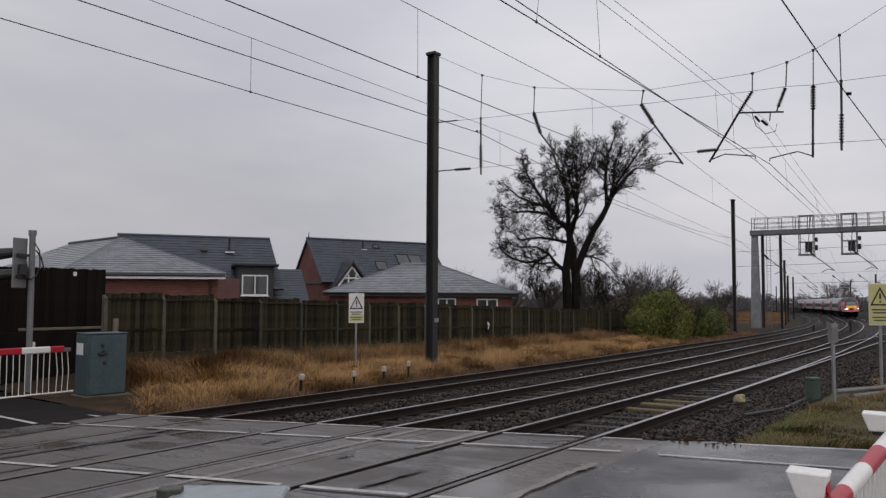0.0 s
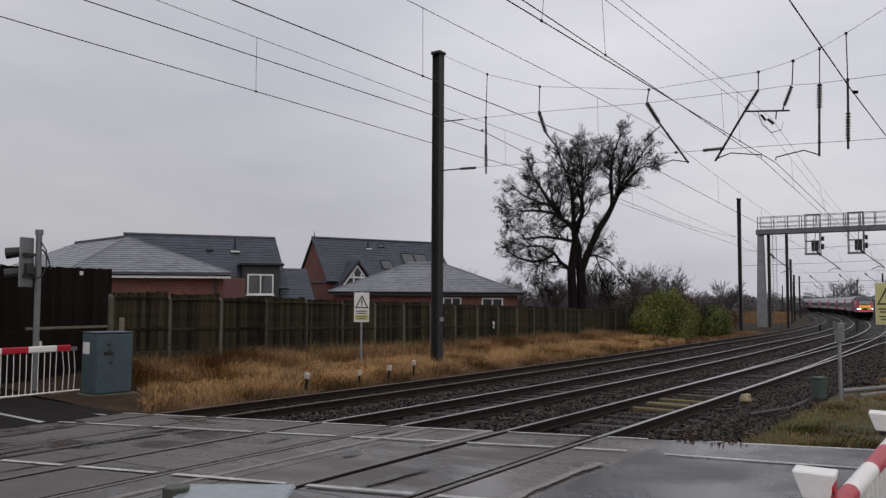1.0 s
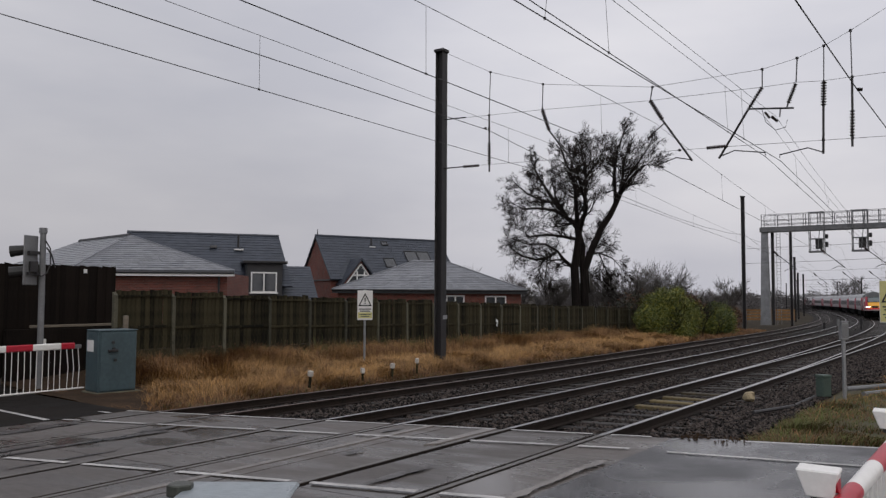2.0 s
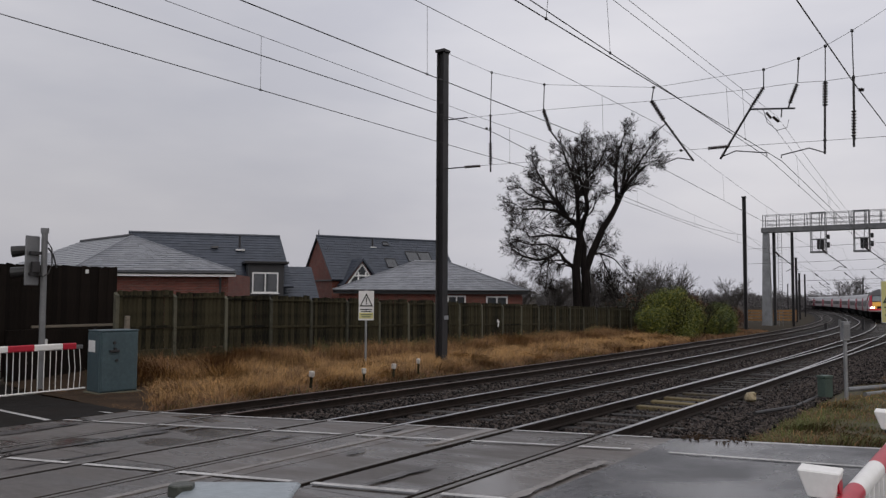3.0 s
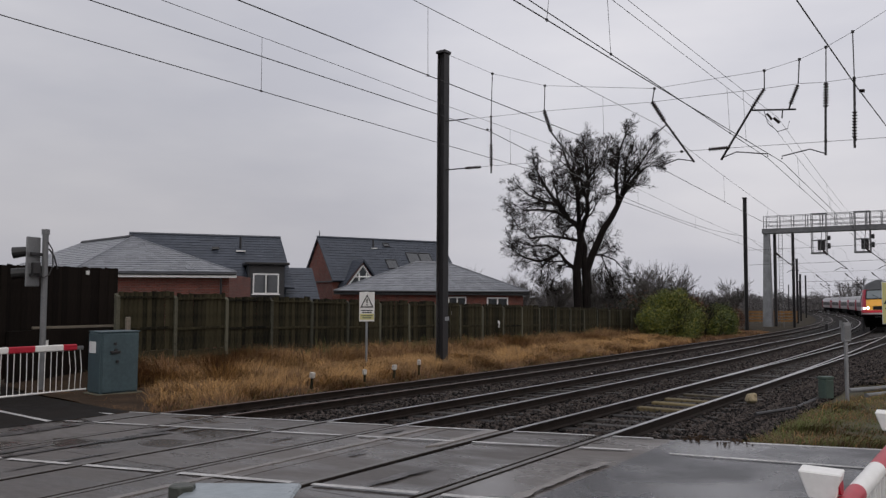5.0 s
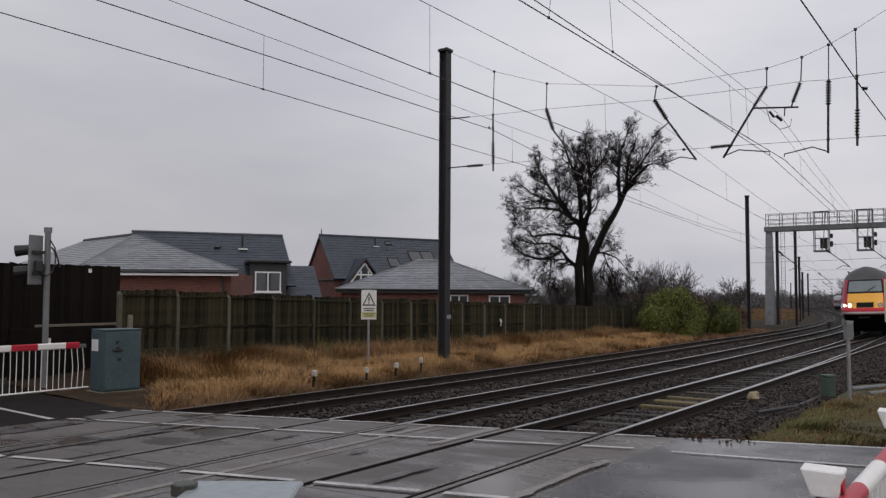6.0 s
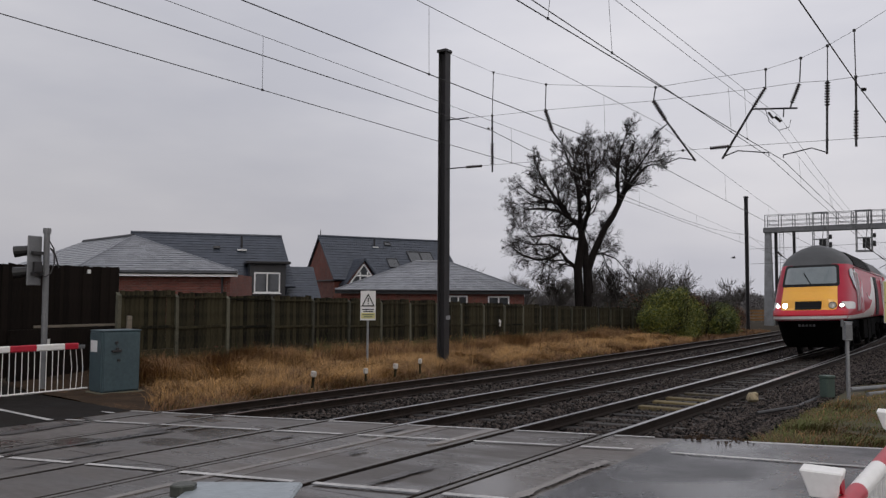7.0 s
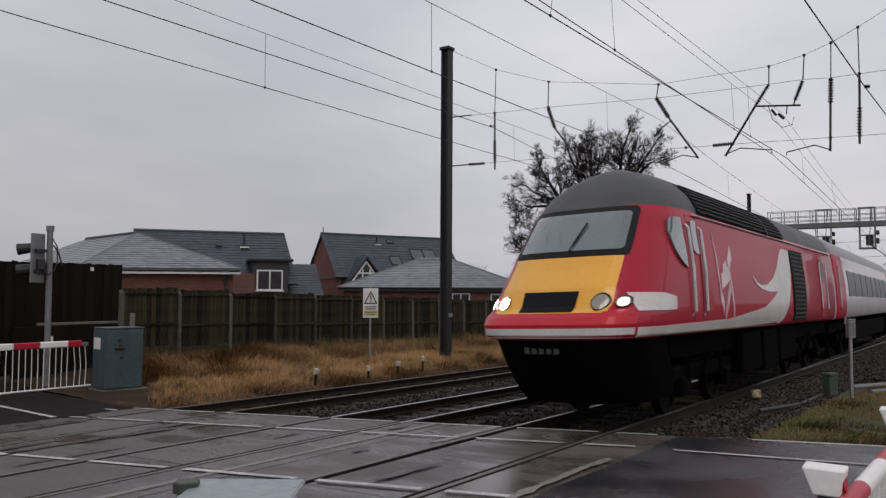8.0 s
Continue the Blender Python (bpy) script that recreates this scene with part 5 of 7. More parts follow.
def headspan():
    hs = thing("headspan", "overhead line headspan wires with brown ribbed insulators", "overhead line")

    def wire(pts, r=0.0065, name="span_wire", mat=None):
        part(name, tubem(span(pts), r, 5), mat or M_WIRE_THIN, hs)

    wire([(15.8, 10.45), (13.9, 9.44), (11.88, 8.71), (8.2, 8.06), (5.07, 8.09), (4.17, 8.25), (3.51, 8.47), (2.87, 8.76), (0.5, 10.0), (-2.3, 11.4)])
    wire([(15.8, 8.03), (13.95, 7.95), (11.91, 7.87), (8.27, 7.66), (5.08, 7.59), (4.21, 7.59), (3.53, 7.53), (2.86, 7.53), (-2.3, 7.5)])
    wire([(15.8, 6.28), (13.94, 6.25), (10.9, 6.16), (7.4, 6.07), (6.0, 6.03), (2.16, 5.89), (-2.3, 5.8)])

    def rod(pts, r=0.024):
        part("rod", tubem(span(pts), r, 6), M_STEEL_DARK, hs)

    def ins(a, b, r=0.085):
        bm = bmesh.new()
        insulator(bm, (SPAN_X, *a), (SPAN_X, *b), r)
        part("insulator", bm, M_INSUL, hs, "ribbed brown insulator")

    def clamp(y, z):
        part("clamp", boxm(SPAN_X - 0.035, SPAN_X + 0.035, y - 0.036, y + 0.036, z - 0.034, z + 0.034, 0.01), M_STEEL_DARK, hs)

    # hanger by the mast
    rod([(13.9, 9.44), (13.95, 7.95)], 0.014)
    rod([(13.95, 7.95), (13.94, 6.0)], 0.03)
    ins((13.95, 7.0), (13.94, 6.25), 0.09)
    ins((15.0, 6.27), (14.35, 6.25), 0.07)
    clamp(13.95, 7.5)
    clamp(14.1, 7.52)
    # middle track hangers
    rod([(11.88, 8.71), (11.91, 7.87)], 0.016)
    ins((11.9, 7.84), (11.66, 7.15), 0.1)
    rod([(11.66, 7.15), (10.7, 5.9)], 0.03)
    rod([(10.75, 5.95), (11.2, 6.02), (11.75, 5.80)], 0.016)
    rod([(8.2, 8.06), (8.27, 7.66)], 0.018)
    ins((8.27, 7.66), (7.9, 7.02), 0.1)
    rod([(7.92, 7.05), (7.04, 5.73)], 0.032)
    ins((8.12, 6.72), (8.35, 6.5), 0.07)
    rod([(7.85, 6.92), (8.12, 6.72)], 0.018)
    rod([(7.08, 5.76), (7.5, 5.86), (8.12, 5.68)], 0.017)
    clamp(7.4, 6.07)
    clamp(7.65, 6.65)
    # near track, left arm and right arm
    rod([(5.07, 8.09), (5.08, 7.59)], 0.016)
    ins((5.08, 7.59), (5.42, 7.08), 0.09)
    rod([(5.42, 7.08), (6.28, 5.71)], 0.032)
    rod([(5.46, 7.03), (4.28, 6.90)], 0.026)
    ins((6.62, 6.05), (6.02, 6.05), 0.08)
    rod([(6.22, 5.78), (5.85, 5.9), (5.03, 5.76), (5.03, 5.68)], 0.017)
    rod([(4.17, 8.25), (4.21, 7.59)], 0.016)
    ins((4.22, 7.56), (4.42, 7.05), 0.085)
    rod([(4.42, 7.05), (4.46, 6.92)], 0.02)
    ins((4.85, 6.74), (4.70, 6.58), 0.06)
    ins((5.02, 6.88), (4.90, 6.70), 0.05)
    rod([(5.1, 6.98), (5.0, 6.6), (4.75, 6.35), (4.5, 6.4), (4.45, 6.6)], 0.010)
    rod([(4.62, 6.92), (4.64, 6.7)], 0.016)
    rod([(3.51, 8.47), (3.53, 7.5)], 0.014)
    ins((3.53, 7.5), (3.55, 6.85), 0.1)
    rod([(3.55, 6.9), (3.58, 5.58)], 0.03)
    rod([(3.58, 5.62), (3.95, 5.78), (4.66, 5.66), (4.66, 5.58)], 0.017)
    rod([(2.87, 8.76), (2.86, 7.53)], 0.014)
    rod([(2.86, 7.53), (2.87, 6.62)], 0.03)
    ins((2.87, 6.66), (2.89, 5.95), 0.09)
    rod([(2.89, 6.0), (2.89, 5.7)], 0.03)
    clamp(2.86, 7.53)
    ins((2.75, 7.18), (2.62, 7.16), 0.07)
    for y, z in ((13.95, 7.95), (11.9, 7.87), (3.53, 7.5), (3.57, 5.95), (2.88, 5.92), (13.9, 9.44), (11.88, 8.71), (8.2, 8.06), (5.07, 8.09), (4.17, 8.25), (3.51, 8.47), (2.87, 8.76)):
        clamp(y, z)
    # the far arm brackets near the mast
    part("turnbuckle", tubem(span([(15.8, 8.03), (14.9, 8.0)]), 0.022, 6), M_STEEL_DARK, hs)
    part("turnbuckle", tubem(span([(15.8, 6.28), (15.0, 6.27)]), 0.022, 6), M_STEEL_DARK, hs)


# each line: place across and height over the crossing (5 m out), the same at the headspan, bar radius
LINES = [("contact_wire", (11.58, 5.82), (11.60, 5.70), 0.0085), ("catenary_wire", (11.58, 6.91), (11.62, 6.72), 0.006), ("feeder_wire", (13.95, 7.41), (13.97, 7.43), 0.012),
         ("contact_wire", (8.15, 5.75), (8.12, 5.69), 0.009), ("catenary_wire", (8.15, 6.96), (8.15, 6.98), 0.0065),
         ("contact_wire", (5.18, 5.76), (4.64, 5.49), 0.009), ("contact_wire", (4.90, 5.75), (5.00, 5.62), 0.008),
         ("catenary_wire", (4.96, 6.60), (5.05, 6.78), 0.005), ("catenary_wire", (4.98, 6.79), (4.75, 6.74), 0.005),
         ("feeder_wire", (2.95, 7.38), (2.78, 7.24), 0.0145)]
DROPPERS = {1: (10.2, 19.8, 31, 40, 50, 60), 4: (4.0, 11.0, 18.6, 31, 40, 49, 58, 67), 7: (4, 11.6, 18.6, 28, 37, 46, 56, 66), 8: (9.6, 19.1, 33, 43, 53)}
HANGS = {1: 0, 4: 3, 7: 6, 8: 5}


def line_at(x, near, post):
    """A wire's place: straight from one headspan to the next. Also how far along the span it is."""
    if x <= SPAN_X:
        k = (x - 5.0) / (SPAN_X - 5.0)
        return Vector((x, near[0] + (post[0] - near[0]) * k, near[1] + (post[1] - near[1]) * k)), 0.0
    stops = [SPAN_X, 75, 125, 175, 225, 275]
    for a, b in zip(stops[:-1], stops[1:]):
        if x <= b:
            t = (x - a) / (b - a)
            ends = []
            for q in (a, b):
                if q == SPAN_X:
                    ends.append(Vector((q, post[0], post[1])))
                elif q == 75 and post[0] > 13:
                    ends.append(Vector((75, 18.7, 7.45)))
                elif q == 75 and post[0] < 3:
                    ends.append(Vector((75, 0.4, 7.1)))
                else:
                    ends.append(Vector((*rail_xy(q, post[0]), post[1] + grade(q) - grade(SPAN_X) - 0.45)))
            return ends[0].lerp(ends[1], t), t
    return Vector((*rail_xy(x, post[0]), post[1])), 0.0


def wires():
    for k, (name, near, post, r) in enumerate(LINES):
        ob = thing("overhead_wire", {"contact_wire": "thin dark contact wire above the track", "catenary_wire": "thin sagging catenary wire with droppers", "feeder_wire": "thick dark feeder cable carried on the masts"}[name], "overhead wire", group="overhead wires")
        sag = {"catenary_wire": 0.5, "feeder_wire": 0.7, "contact_wire": 0.0}[name]

        def place(x):
            p, t = line_at(x, near, post)
            p.z -= sag * 4 * t * (1 - t)
            return p

        part(name, tubem([place(x) for x in [-60, -40, -25, -12, 0, 8, 16, SPAN_X, 30, 38, 48, 58, 67, 75, 88, 100, 112, 125, 150, 175, 200, 225, 275]], r, 5), M_WIRE, ob)
        for x in DROPPERS.get(k, ()):
            low = LINES[HANGS[k]]
            a, b = place(x), line_at(x, low[1], low[2])[0]
            part("dropper", tubem([a, b], 0.004, 4), M_WIRE, ob)
            part("clip", boxm(b.x - 0.02, b.x + 0.02, b.y - 0.012, b.y + 0.012, b.z - 0.018, b.z + 0.02), M_STEEL_DARK, ob)


def far_masts():
    mast(pose(SPAN_X, 15.96, -0.45, 0, 0, 0), 11.05, "tall dark weathered steel overhead line mast")
    mast(pose(SPAN_X, -2.4, -0.3), 12.0, "tall dark weathered steel overhead line mast")
    specs = [(75, 18.85, 12.1), (75.5, -2.0, 11.5)]
    for x, y, h in specs:
        mast(pose(x, y, -1.0, 0, 0, 5), h, "distant dark steel overhead line mast")
    mast(pose(100, 19.7, -1.5, 0, 0, 5), 11.4, "distant dark steel overhead line mast")
    for x, v, h in ((124, 16.0, 9.6), (146, 16.6, 8.2), (178, 16.2, 9.0), (228, 16.4, 9.0), (275, 16.5, 9.0), (171, 1.6, 8.8), (124, -2.0, 9.6), (225, 1.5, 9.0), (275, 1.5, 9)):
        p = on_rail(x, v)
        mast(pose(p.x, p.y, p.z - 0.3, 0, 0, 8), h, "distant dark steel overhead line mast")
    # registration bars on the next headspans
    for x in (75, 125, 175, 225):
        ob = thing("headspan", "distant headspan wires and slanting registration arms", "overhead line")
        for dz, r in ((5.95, 0.014), (7.3, 0.014)):
            bm = bmesh.new()
            pts = [on_rail(x, v, dz) for v in (16.0, 10.0, 4.0, -1.8)]
            tube(bm, pts, r, 4)
            part("span_wire", bm, M_WIRE_THIN, ob)
        for v in (12.6, 8.8, 5.5):
            bm = bmesh.new()
            tube(bm, [on_rail(x, v + 0.9, 6.9), on_rail(x, v - 0.9, 5.3)], 0.035, 5)
            part("registration_arm", bm, M_STEEL_DARK, ob)
            bm = bmesh.new()
            tube(bm, [on_rail(x, v - 0.9, 5.3), on_rail(x, v - 0.4, 5.45), on_rail(x, v + 0.1, 5.2)], 0.025, 4)
            part("steady_arm", bm, M_STEEL_DARK, ob)
            part("insulator", tubem([on_rail(x, v + 0.95, 7.0), on_rail(x, v + 0.6, 6.6)], 0.09, 6), M_INSUL, ob)


def signal_gantry():
    g = thing("signal_gantry", "grey steel signal gantry with mesh walkway over the tracks", "signal gantry", pose(0, -0.45, 0))
    X = 80.0
    base = -0.95
    leg = bmesh.new()
    vs = []
    for z, w in ((base, 0.42), (8.0, 0.26)):
        vs.append([leg.verts.new((X + a * w, 18.55 + b * w, z)) for a, b in ((-1, -1), (1, -1), (1, 1), (-1, 1))])
    for i in range(4):
        leg.faces.new((vs[0][i], vs[0][(i + 1) % 4], vs[1][(i + 1) % 4], vs[1][i]))
    part("leg", leg, M_GALV, g, "tapered grey steel leg")
    part("leg", boxm(X - 0.35, X + 0.35, -6.3, -5.6, base, 8.0), M_GALV, g)
    part("stay", boxm(X + 0.5, X + 0.8, 17.85, 18.1, base, 8.0), M_STEEL_DARK, g)
    part("beam", boxm(X - 0.5, X + 0.6, -6.5, 18.9, 8.0, 8.48, 0.02), M_GALV_GREY, g, "grey box beam")
    # walkway rails and posts
    for z in (8.75, 9.15, 9.68):
        part("handrail", tubem([(X - 0.55, -6.4, z), (X - 0.55, 18.75, z)], 0.025, 5), M_GALV_GREY, g)
        part("handrail", tubem([(X + 0.6, -6.4, z), (X + 0.6, 18.75, z)], 0.025, 5), M_GALV_GREY, g)
    y = 18.7
    while y > -6.4:
        for dx in (-0.55, 0.6):
            part("rail_post", boxm(X + dx - 0.03, X + dx + 0.03, y - 0.03, y + 0.03, 8.46, 9.7), M_GALV_GREY, g)
        y -= 1.25
    # mesh infill
    bm = bmesh.new()
    y = 18.7
    while y > -6.4:
        tube(bm, [(X - 0.56, y, 8.5), (X - 0.56, y, 9.66)], 0.009, 3, cap=False)
        y -= 0.14
    tagged(part("mesh_infill", bm, M_GALV_GREY, g), kind="stuff")
    # signal cages
    for yc in (13.85, 10.25, 6.4, 2.2):
        cage = bmesh.new()
        for a in (-0.62, 0.62):
            for dx in (-0.6, 0.1):
                tube(cage, [(X + dx, yc + a, 6.0), (X + dx, yc + a, 9.75)], 0.042, 5)
        for z in (6.05, 9.7, 7.2):
            tube(cage, [(X - 0.6, yc - 0.62, z), (X - 0.6, yc + 0.62, z)], 0.04, 5)
            tube(cage, [(X + 0.1, yc - 0.62, z), (X + 0.1, yc + 0.62, z)], 0.04, 5)
        tube(cage, [(X - 0.6, yc - 0.1, 6.0), (X - 0.6, yc - 0.45, 9.7)], 0.035, 5)
        box(cage, X - 0.7, X + 0.2, yc - 0.68, yc + 0.68, 5.92, 6.06)
        cg = part("signal_cage", cage, M_GALV_GREY, g, "grey hanging signal cage")
        part("signal_head", boxm(X - 0.5, X - 0.2, yc - 0.5, yc + 0.1, 6.25, 7.2, 0.03), M_SIGNBLACK, cg, "black signal head")
        part("signal_head", boxm(X - 0.4, X - 0.1, yc - 0.95, yc - 0.72, 6.4, 6.9, 0.03), M_SIGNBLACK, cg, "black side signal")
        part("signal_head", boxm(X - 0.4, X - 0.1, yc - 0.95, yc - 0.72, 7.2, 7.6, 0.03), M_SIGNBLACK, cg, "black side signal")
    # ladder on the leg
    lad = bmesh.new()
    for a in (17.2, 17.55):
        tube(lad, [(X + 0.3, a, base), (X + 0.3, a, 8.2)], 0.025, 4)
    z = 0.0
    while z < 8:
        tube(lad, [(X + 0.3, 17.2, z), (X + 0.3, 17.55, z)], 0.015, 4)
        z += 0.3
    part("ladder", lad, M_GALV_GREY, g)


headspan()
wires()
far_masts()
signal_gantry()

# ---- houses behind the fence ----
M_SLATE = material("wet_grey_slate", (0.195, 0.205, 0.225), 0.32, dark=(0.115, 0.122, 0.136), scale=1.0, fine=10, rand=0.16, island=True, bump=0.1)
M_SLATE_DARK = material("dark_blue_slate", (0.046, 0.055, 0.074), 0.45, dark=(0.030, 0.037, 0.050), scale=1.0, fine=10, rand=0.15, island=True, bump=0.1)
M_UPVC = material("white_window_plastic", (0.76, 0.76, 0.75), 0.35, dark=(0.66, 0.66, 0.65), bump=0)
M_HOUSEGLASS = material("house_window_glass", (0.05, 0.055, 0.06), 0.05, bump=0.0, spec=0.9)
M_GUTTER = material("black_gutter", (0.015, 0.015, 0.017), 0.4, bump=0.0)
M_LEAD = material("dark_lead_cladding", (0.035, 0.036, 0.04), 0.6)


def brick_material(name, base, dark):
    m = bpy.data.materials.new(name)
    m.use_nodes = True
    n, k = m.node_tree.nodes, m.node_tree.links
    b = n["Principled BSDF"]
    b.inputs["Roughness"].default_value = 0.85
    co, mp, bt, nz = n.new("ShaderNodeTexCoord"), n.new("ShaderNodeMapping"), n.new("ShaderNodeTexBrick"), n.new("ShaderNodeTexNoise")
    sx = n.new("ShaderNodeSeparateXYZ")
    cx = n.new("ShaderNodeCombineXYZ")
    ad = n.new("ShaderNodeMath")
    ad.operation = "ADD"
    k.new(co.outputs["Object"], sx.inputs[0])
    k.new(sx.outputs["X"], ad.inputs[0])
    k.new(sx.outputs["Y"], ad.inputs[1])
    k.new(ad.outputs[0], cx.inputs["X"])
    k.new(sx.outputs["Z"], cx.inputs["Y"])
    bt.inputs["Scale"].default_value = 1.0
    bt.inputs["Brick Width"].default_value, bt.inputs["Row Height"].default_value, bt.inputs["Mortar Size"].default_value = 0.225, 0.075, 0.006
    bt.inputs["Color1"].default_value, bt.inputs["Color2"].default_value, bt.inputs["Mortar"].default_value = (*base, 1), (*dark, 1), (0.22, 0.18, 0.15, 1)
    k.new(cx.outputs[0], bt.inputs["Vector"])
    nz.inputs["Scale"].default_value = 1.3
    nz.inputs["Detail"].default_value = 4
    k.new(co.outputs["Object"], nz.inputs["Vector"])
    mx = n.new("ShaderNodeMix")
    mx.data_type, mx.blend_type = "RGBA", "MULTIPLY"
    mx.inputs["Factor"].default_value = 0.55
    k.new(bt.outputs["Color"], mx.inputs["A"])
    k.new(nz.outputs["Fac"], mx.inputs["B"])
    k.new(mx.outputs["Result"], b.inputs["Base Color"])
    bn = n.new("ShaderNodeBump")
    bn.inputs["Strength"].default_value = 0.3
    k.new(bt.outputs["Fac"], bn.inputs["Height"])
    bn.invert = True
    k.new(bn.outputs["Normal"], b.inputs["Normal"])
    return m


M_BRICK = brick_material("red_brick", (0.245, 0.066, 0.045), (0.14, 0.042, 0.032))


def tiled_slope(a, b, c, d, mat, parent, course=0.28, wide=0.34, seed=1, name="roof_slope"):
    """Slates in courses on the slope a-b (eave) to d-c (top), each with its own thickness, joined."""
    rnd = random.Random(seed)
    a, b, c, d = Vector(a), Vector(b), Vector(c), Vector(d)
    up = ((d - a) + (c - b)) / 2
    nrm = (b - a).cross(up).normalized()
    if nrm.z < 0:
        nrm = -nrm
    rows = max(2, int(up.length / course))
    v, f = [], []
    for r in range(rows):
        t0, t1 = r / rows, min(1.0, (r + 1.12) / rows)
        l0, r0, l1, r1 = a.lerp(d, t0), b.lerp(c, t0), a.lerp(d, t1), b.lerp(c, t1)
        n = max(1, int((r0 - l0).length / wide))
        off = (r % 2) * 0.5 / n
        cuts = [0.0] + [min(1, max(0, (i + 0.0) / n + off)) for i in range(0 if off else 1, n)] + [1.0]
        for u0, u1 in zip(cuts[:-1], cuts[1:]):
            if u1 - u0 < 1e-4:
                continue
            e = rnd.uniform(0.018, 0.03)
            g = 0.006 / max((r0 - l0).length, 0.1)
            p = [l0.lerp(r0, u0 + g) + nrm * e, l0.lerp(r0, u1 - g) + nrm * e, l1.lerp(r1, u1 - g) + nrm * 0.004, l1.lerp(r1, u0 + g) + nrm * 0.004, l0.lerp(r0, u0 + g), l0.lerp(r0, u1 - g)]
            o = len(v)
            v += p
            f += [(o, o + 1, o + 2, o + 3), (o, o + 4, o + 5, o + 1), (o, o + 3, o + 4), (o + 1, o + 5, o + 2)]
    # solid under the slates
    o = len(v)
    v += [a, b, c, d, a - nrm * 0.1, b - nrm * 0.1, c - nrm * 0.1, d - nrm * 0.1]
    f += [(o, o + 1, o + 2, o + 3), (o + 7, o + 6, o + 5, o + 4), (o, o + 4, o + 5, o + 1), (o + 2, o + 6, o + 7, o + 3), (o + 1, o + 5, o + 6, o + 2), (o + 3, o + 7, o + 4, o)]
    return part(name, mesh_of(name, v, f, mat), None, parent, "slates in courses")


def window(parent, x0, x1, z0, z1, y, panes=2, glass=None):
    """A white framed window in a wall facing -y; the frame stands proud, the panes lie back."""
    w = part("window", boxm(x0, x1, y - 0.03, y + 0.05, z0, z1), M_UPVC, parent, "white framed window")
    t = 0.09
    pw = (x1 - x0 - t) / panes
    for i in range(panes):
        part("pane", boxm(x0 + t + i * pw, x0 + (i + 1) * pw, y - 0.045, y - 0.031, z0 + t, z1 - t), M_HOUSEGLASS, w, "dark glass pane")
    part("sill", boxm(x0 - 0.08, x1 + 0.08, y - 0.12, y, z0 - 0.07, z0, 0.01), M_UPVC, w)
    return w


def hip_house(m, w, dpt, eave, ridge, ridge_in, label, mat, base=-0.8, seed=1, wins=()):
    """Hipped bungalow: front wall along local x at y = 0, depth towards +y."""
    h = thing("bungalow", label, "house", m)
    part("wall", boxm(0.35, w - 0.35, 0.35, dpt - 0.35, base, eave - 0.05), M_BRICK, h, "red brick wall")
    r0, r1 = (ridge_in[0], dpt / 2, ridge), (w - ridge_in[1], dpt / 2, ridge)
    A, B, C, D = (0, 0, eave), (w, 0, eave), (w, dpt, eave), (0, dpt, eave)
    roof = part("roof", boxm(0.3, w - 0.3, 0.3, dpt - 0.3, eave - 0.12, eave - 0.04), M_GUTTER, h)
    tiled_slope(A, B, r1, r0, mat, roof, seed=seed)
    tiled_slope(B, C, r1, r1, mat, roof, seed=seed + 1)
    tiled_slope(C, D, r0, r1, mat, roof, seed=seed + 2)
    tiled_slope(D, A, r0, r0, mat, roof, seed=seed + 3)
    part("ridge_tile", tubem([r0, r1], 0.1, 8), mat, roof)
    for p, q in ((A, r0), (B, r1), (C, r1), (D, r0)):
        part("hip_tile", tubem([p, q], 0.07, 6), mat, roof)
    part("gutter", tubem([(0, -0.06, eave - 0.03), (w, -0.06, eave - 0.03)], 0.06, 8), M_GUTTER, h, "black gutter")
    part("gutter", tubem([(w + 0.06, 0, eave - 0.03), (w + 0.06, dpt, eave - 0.03)], 0.06, 8), M_GUTTER, h)
    part("fascia", boxm(0.0, w, 0.0, 0.03, eave - 0.24, eave - 0.06), M_LEAD, h, "dark fascia board")
    part("fascia", boxm(w - 0.03, w, 0.03, dpt, eave - 0.24, eave - 0.06), M_LEAD, h)
    part("soffit", boxm(0.0, w - 0.03, 0.03, 0.35, eave - 0.22, eave - 0.18), M_LEAD, h)
    for x0, x1, z0, z1 in wins:
        window(h, x0, x1, z0, z1, 0.33)
    return h


def frame_pose(p, q, z=0.0):
    """Local x from p towards q, seen from the railway; y away from it."""
    d = Vector((q[0] - p[0], q[1] - p[1], 0))
    return Matrix.Translation((p[0], p[1], z)) @ Matrix.Rotation(math.atan2(d.y, d.x), 4, "Z"), d.length


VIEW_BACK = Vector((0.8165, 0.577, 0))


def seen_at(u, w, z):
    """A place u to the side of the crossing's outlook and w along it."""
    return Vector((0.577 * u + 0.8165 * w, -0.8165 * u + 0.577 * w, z))


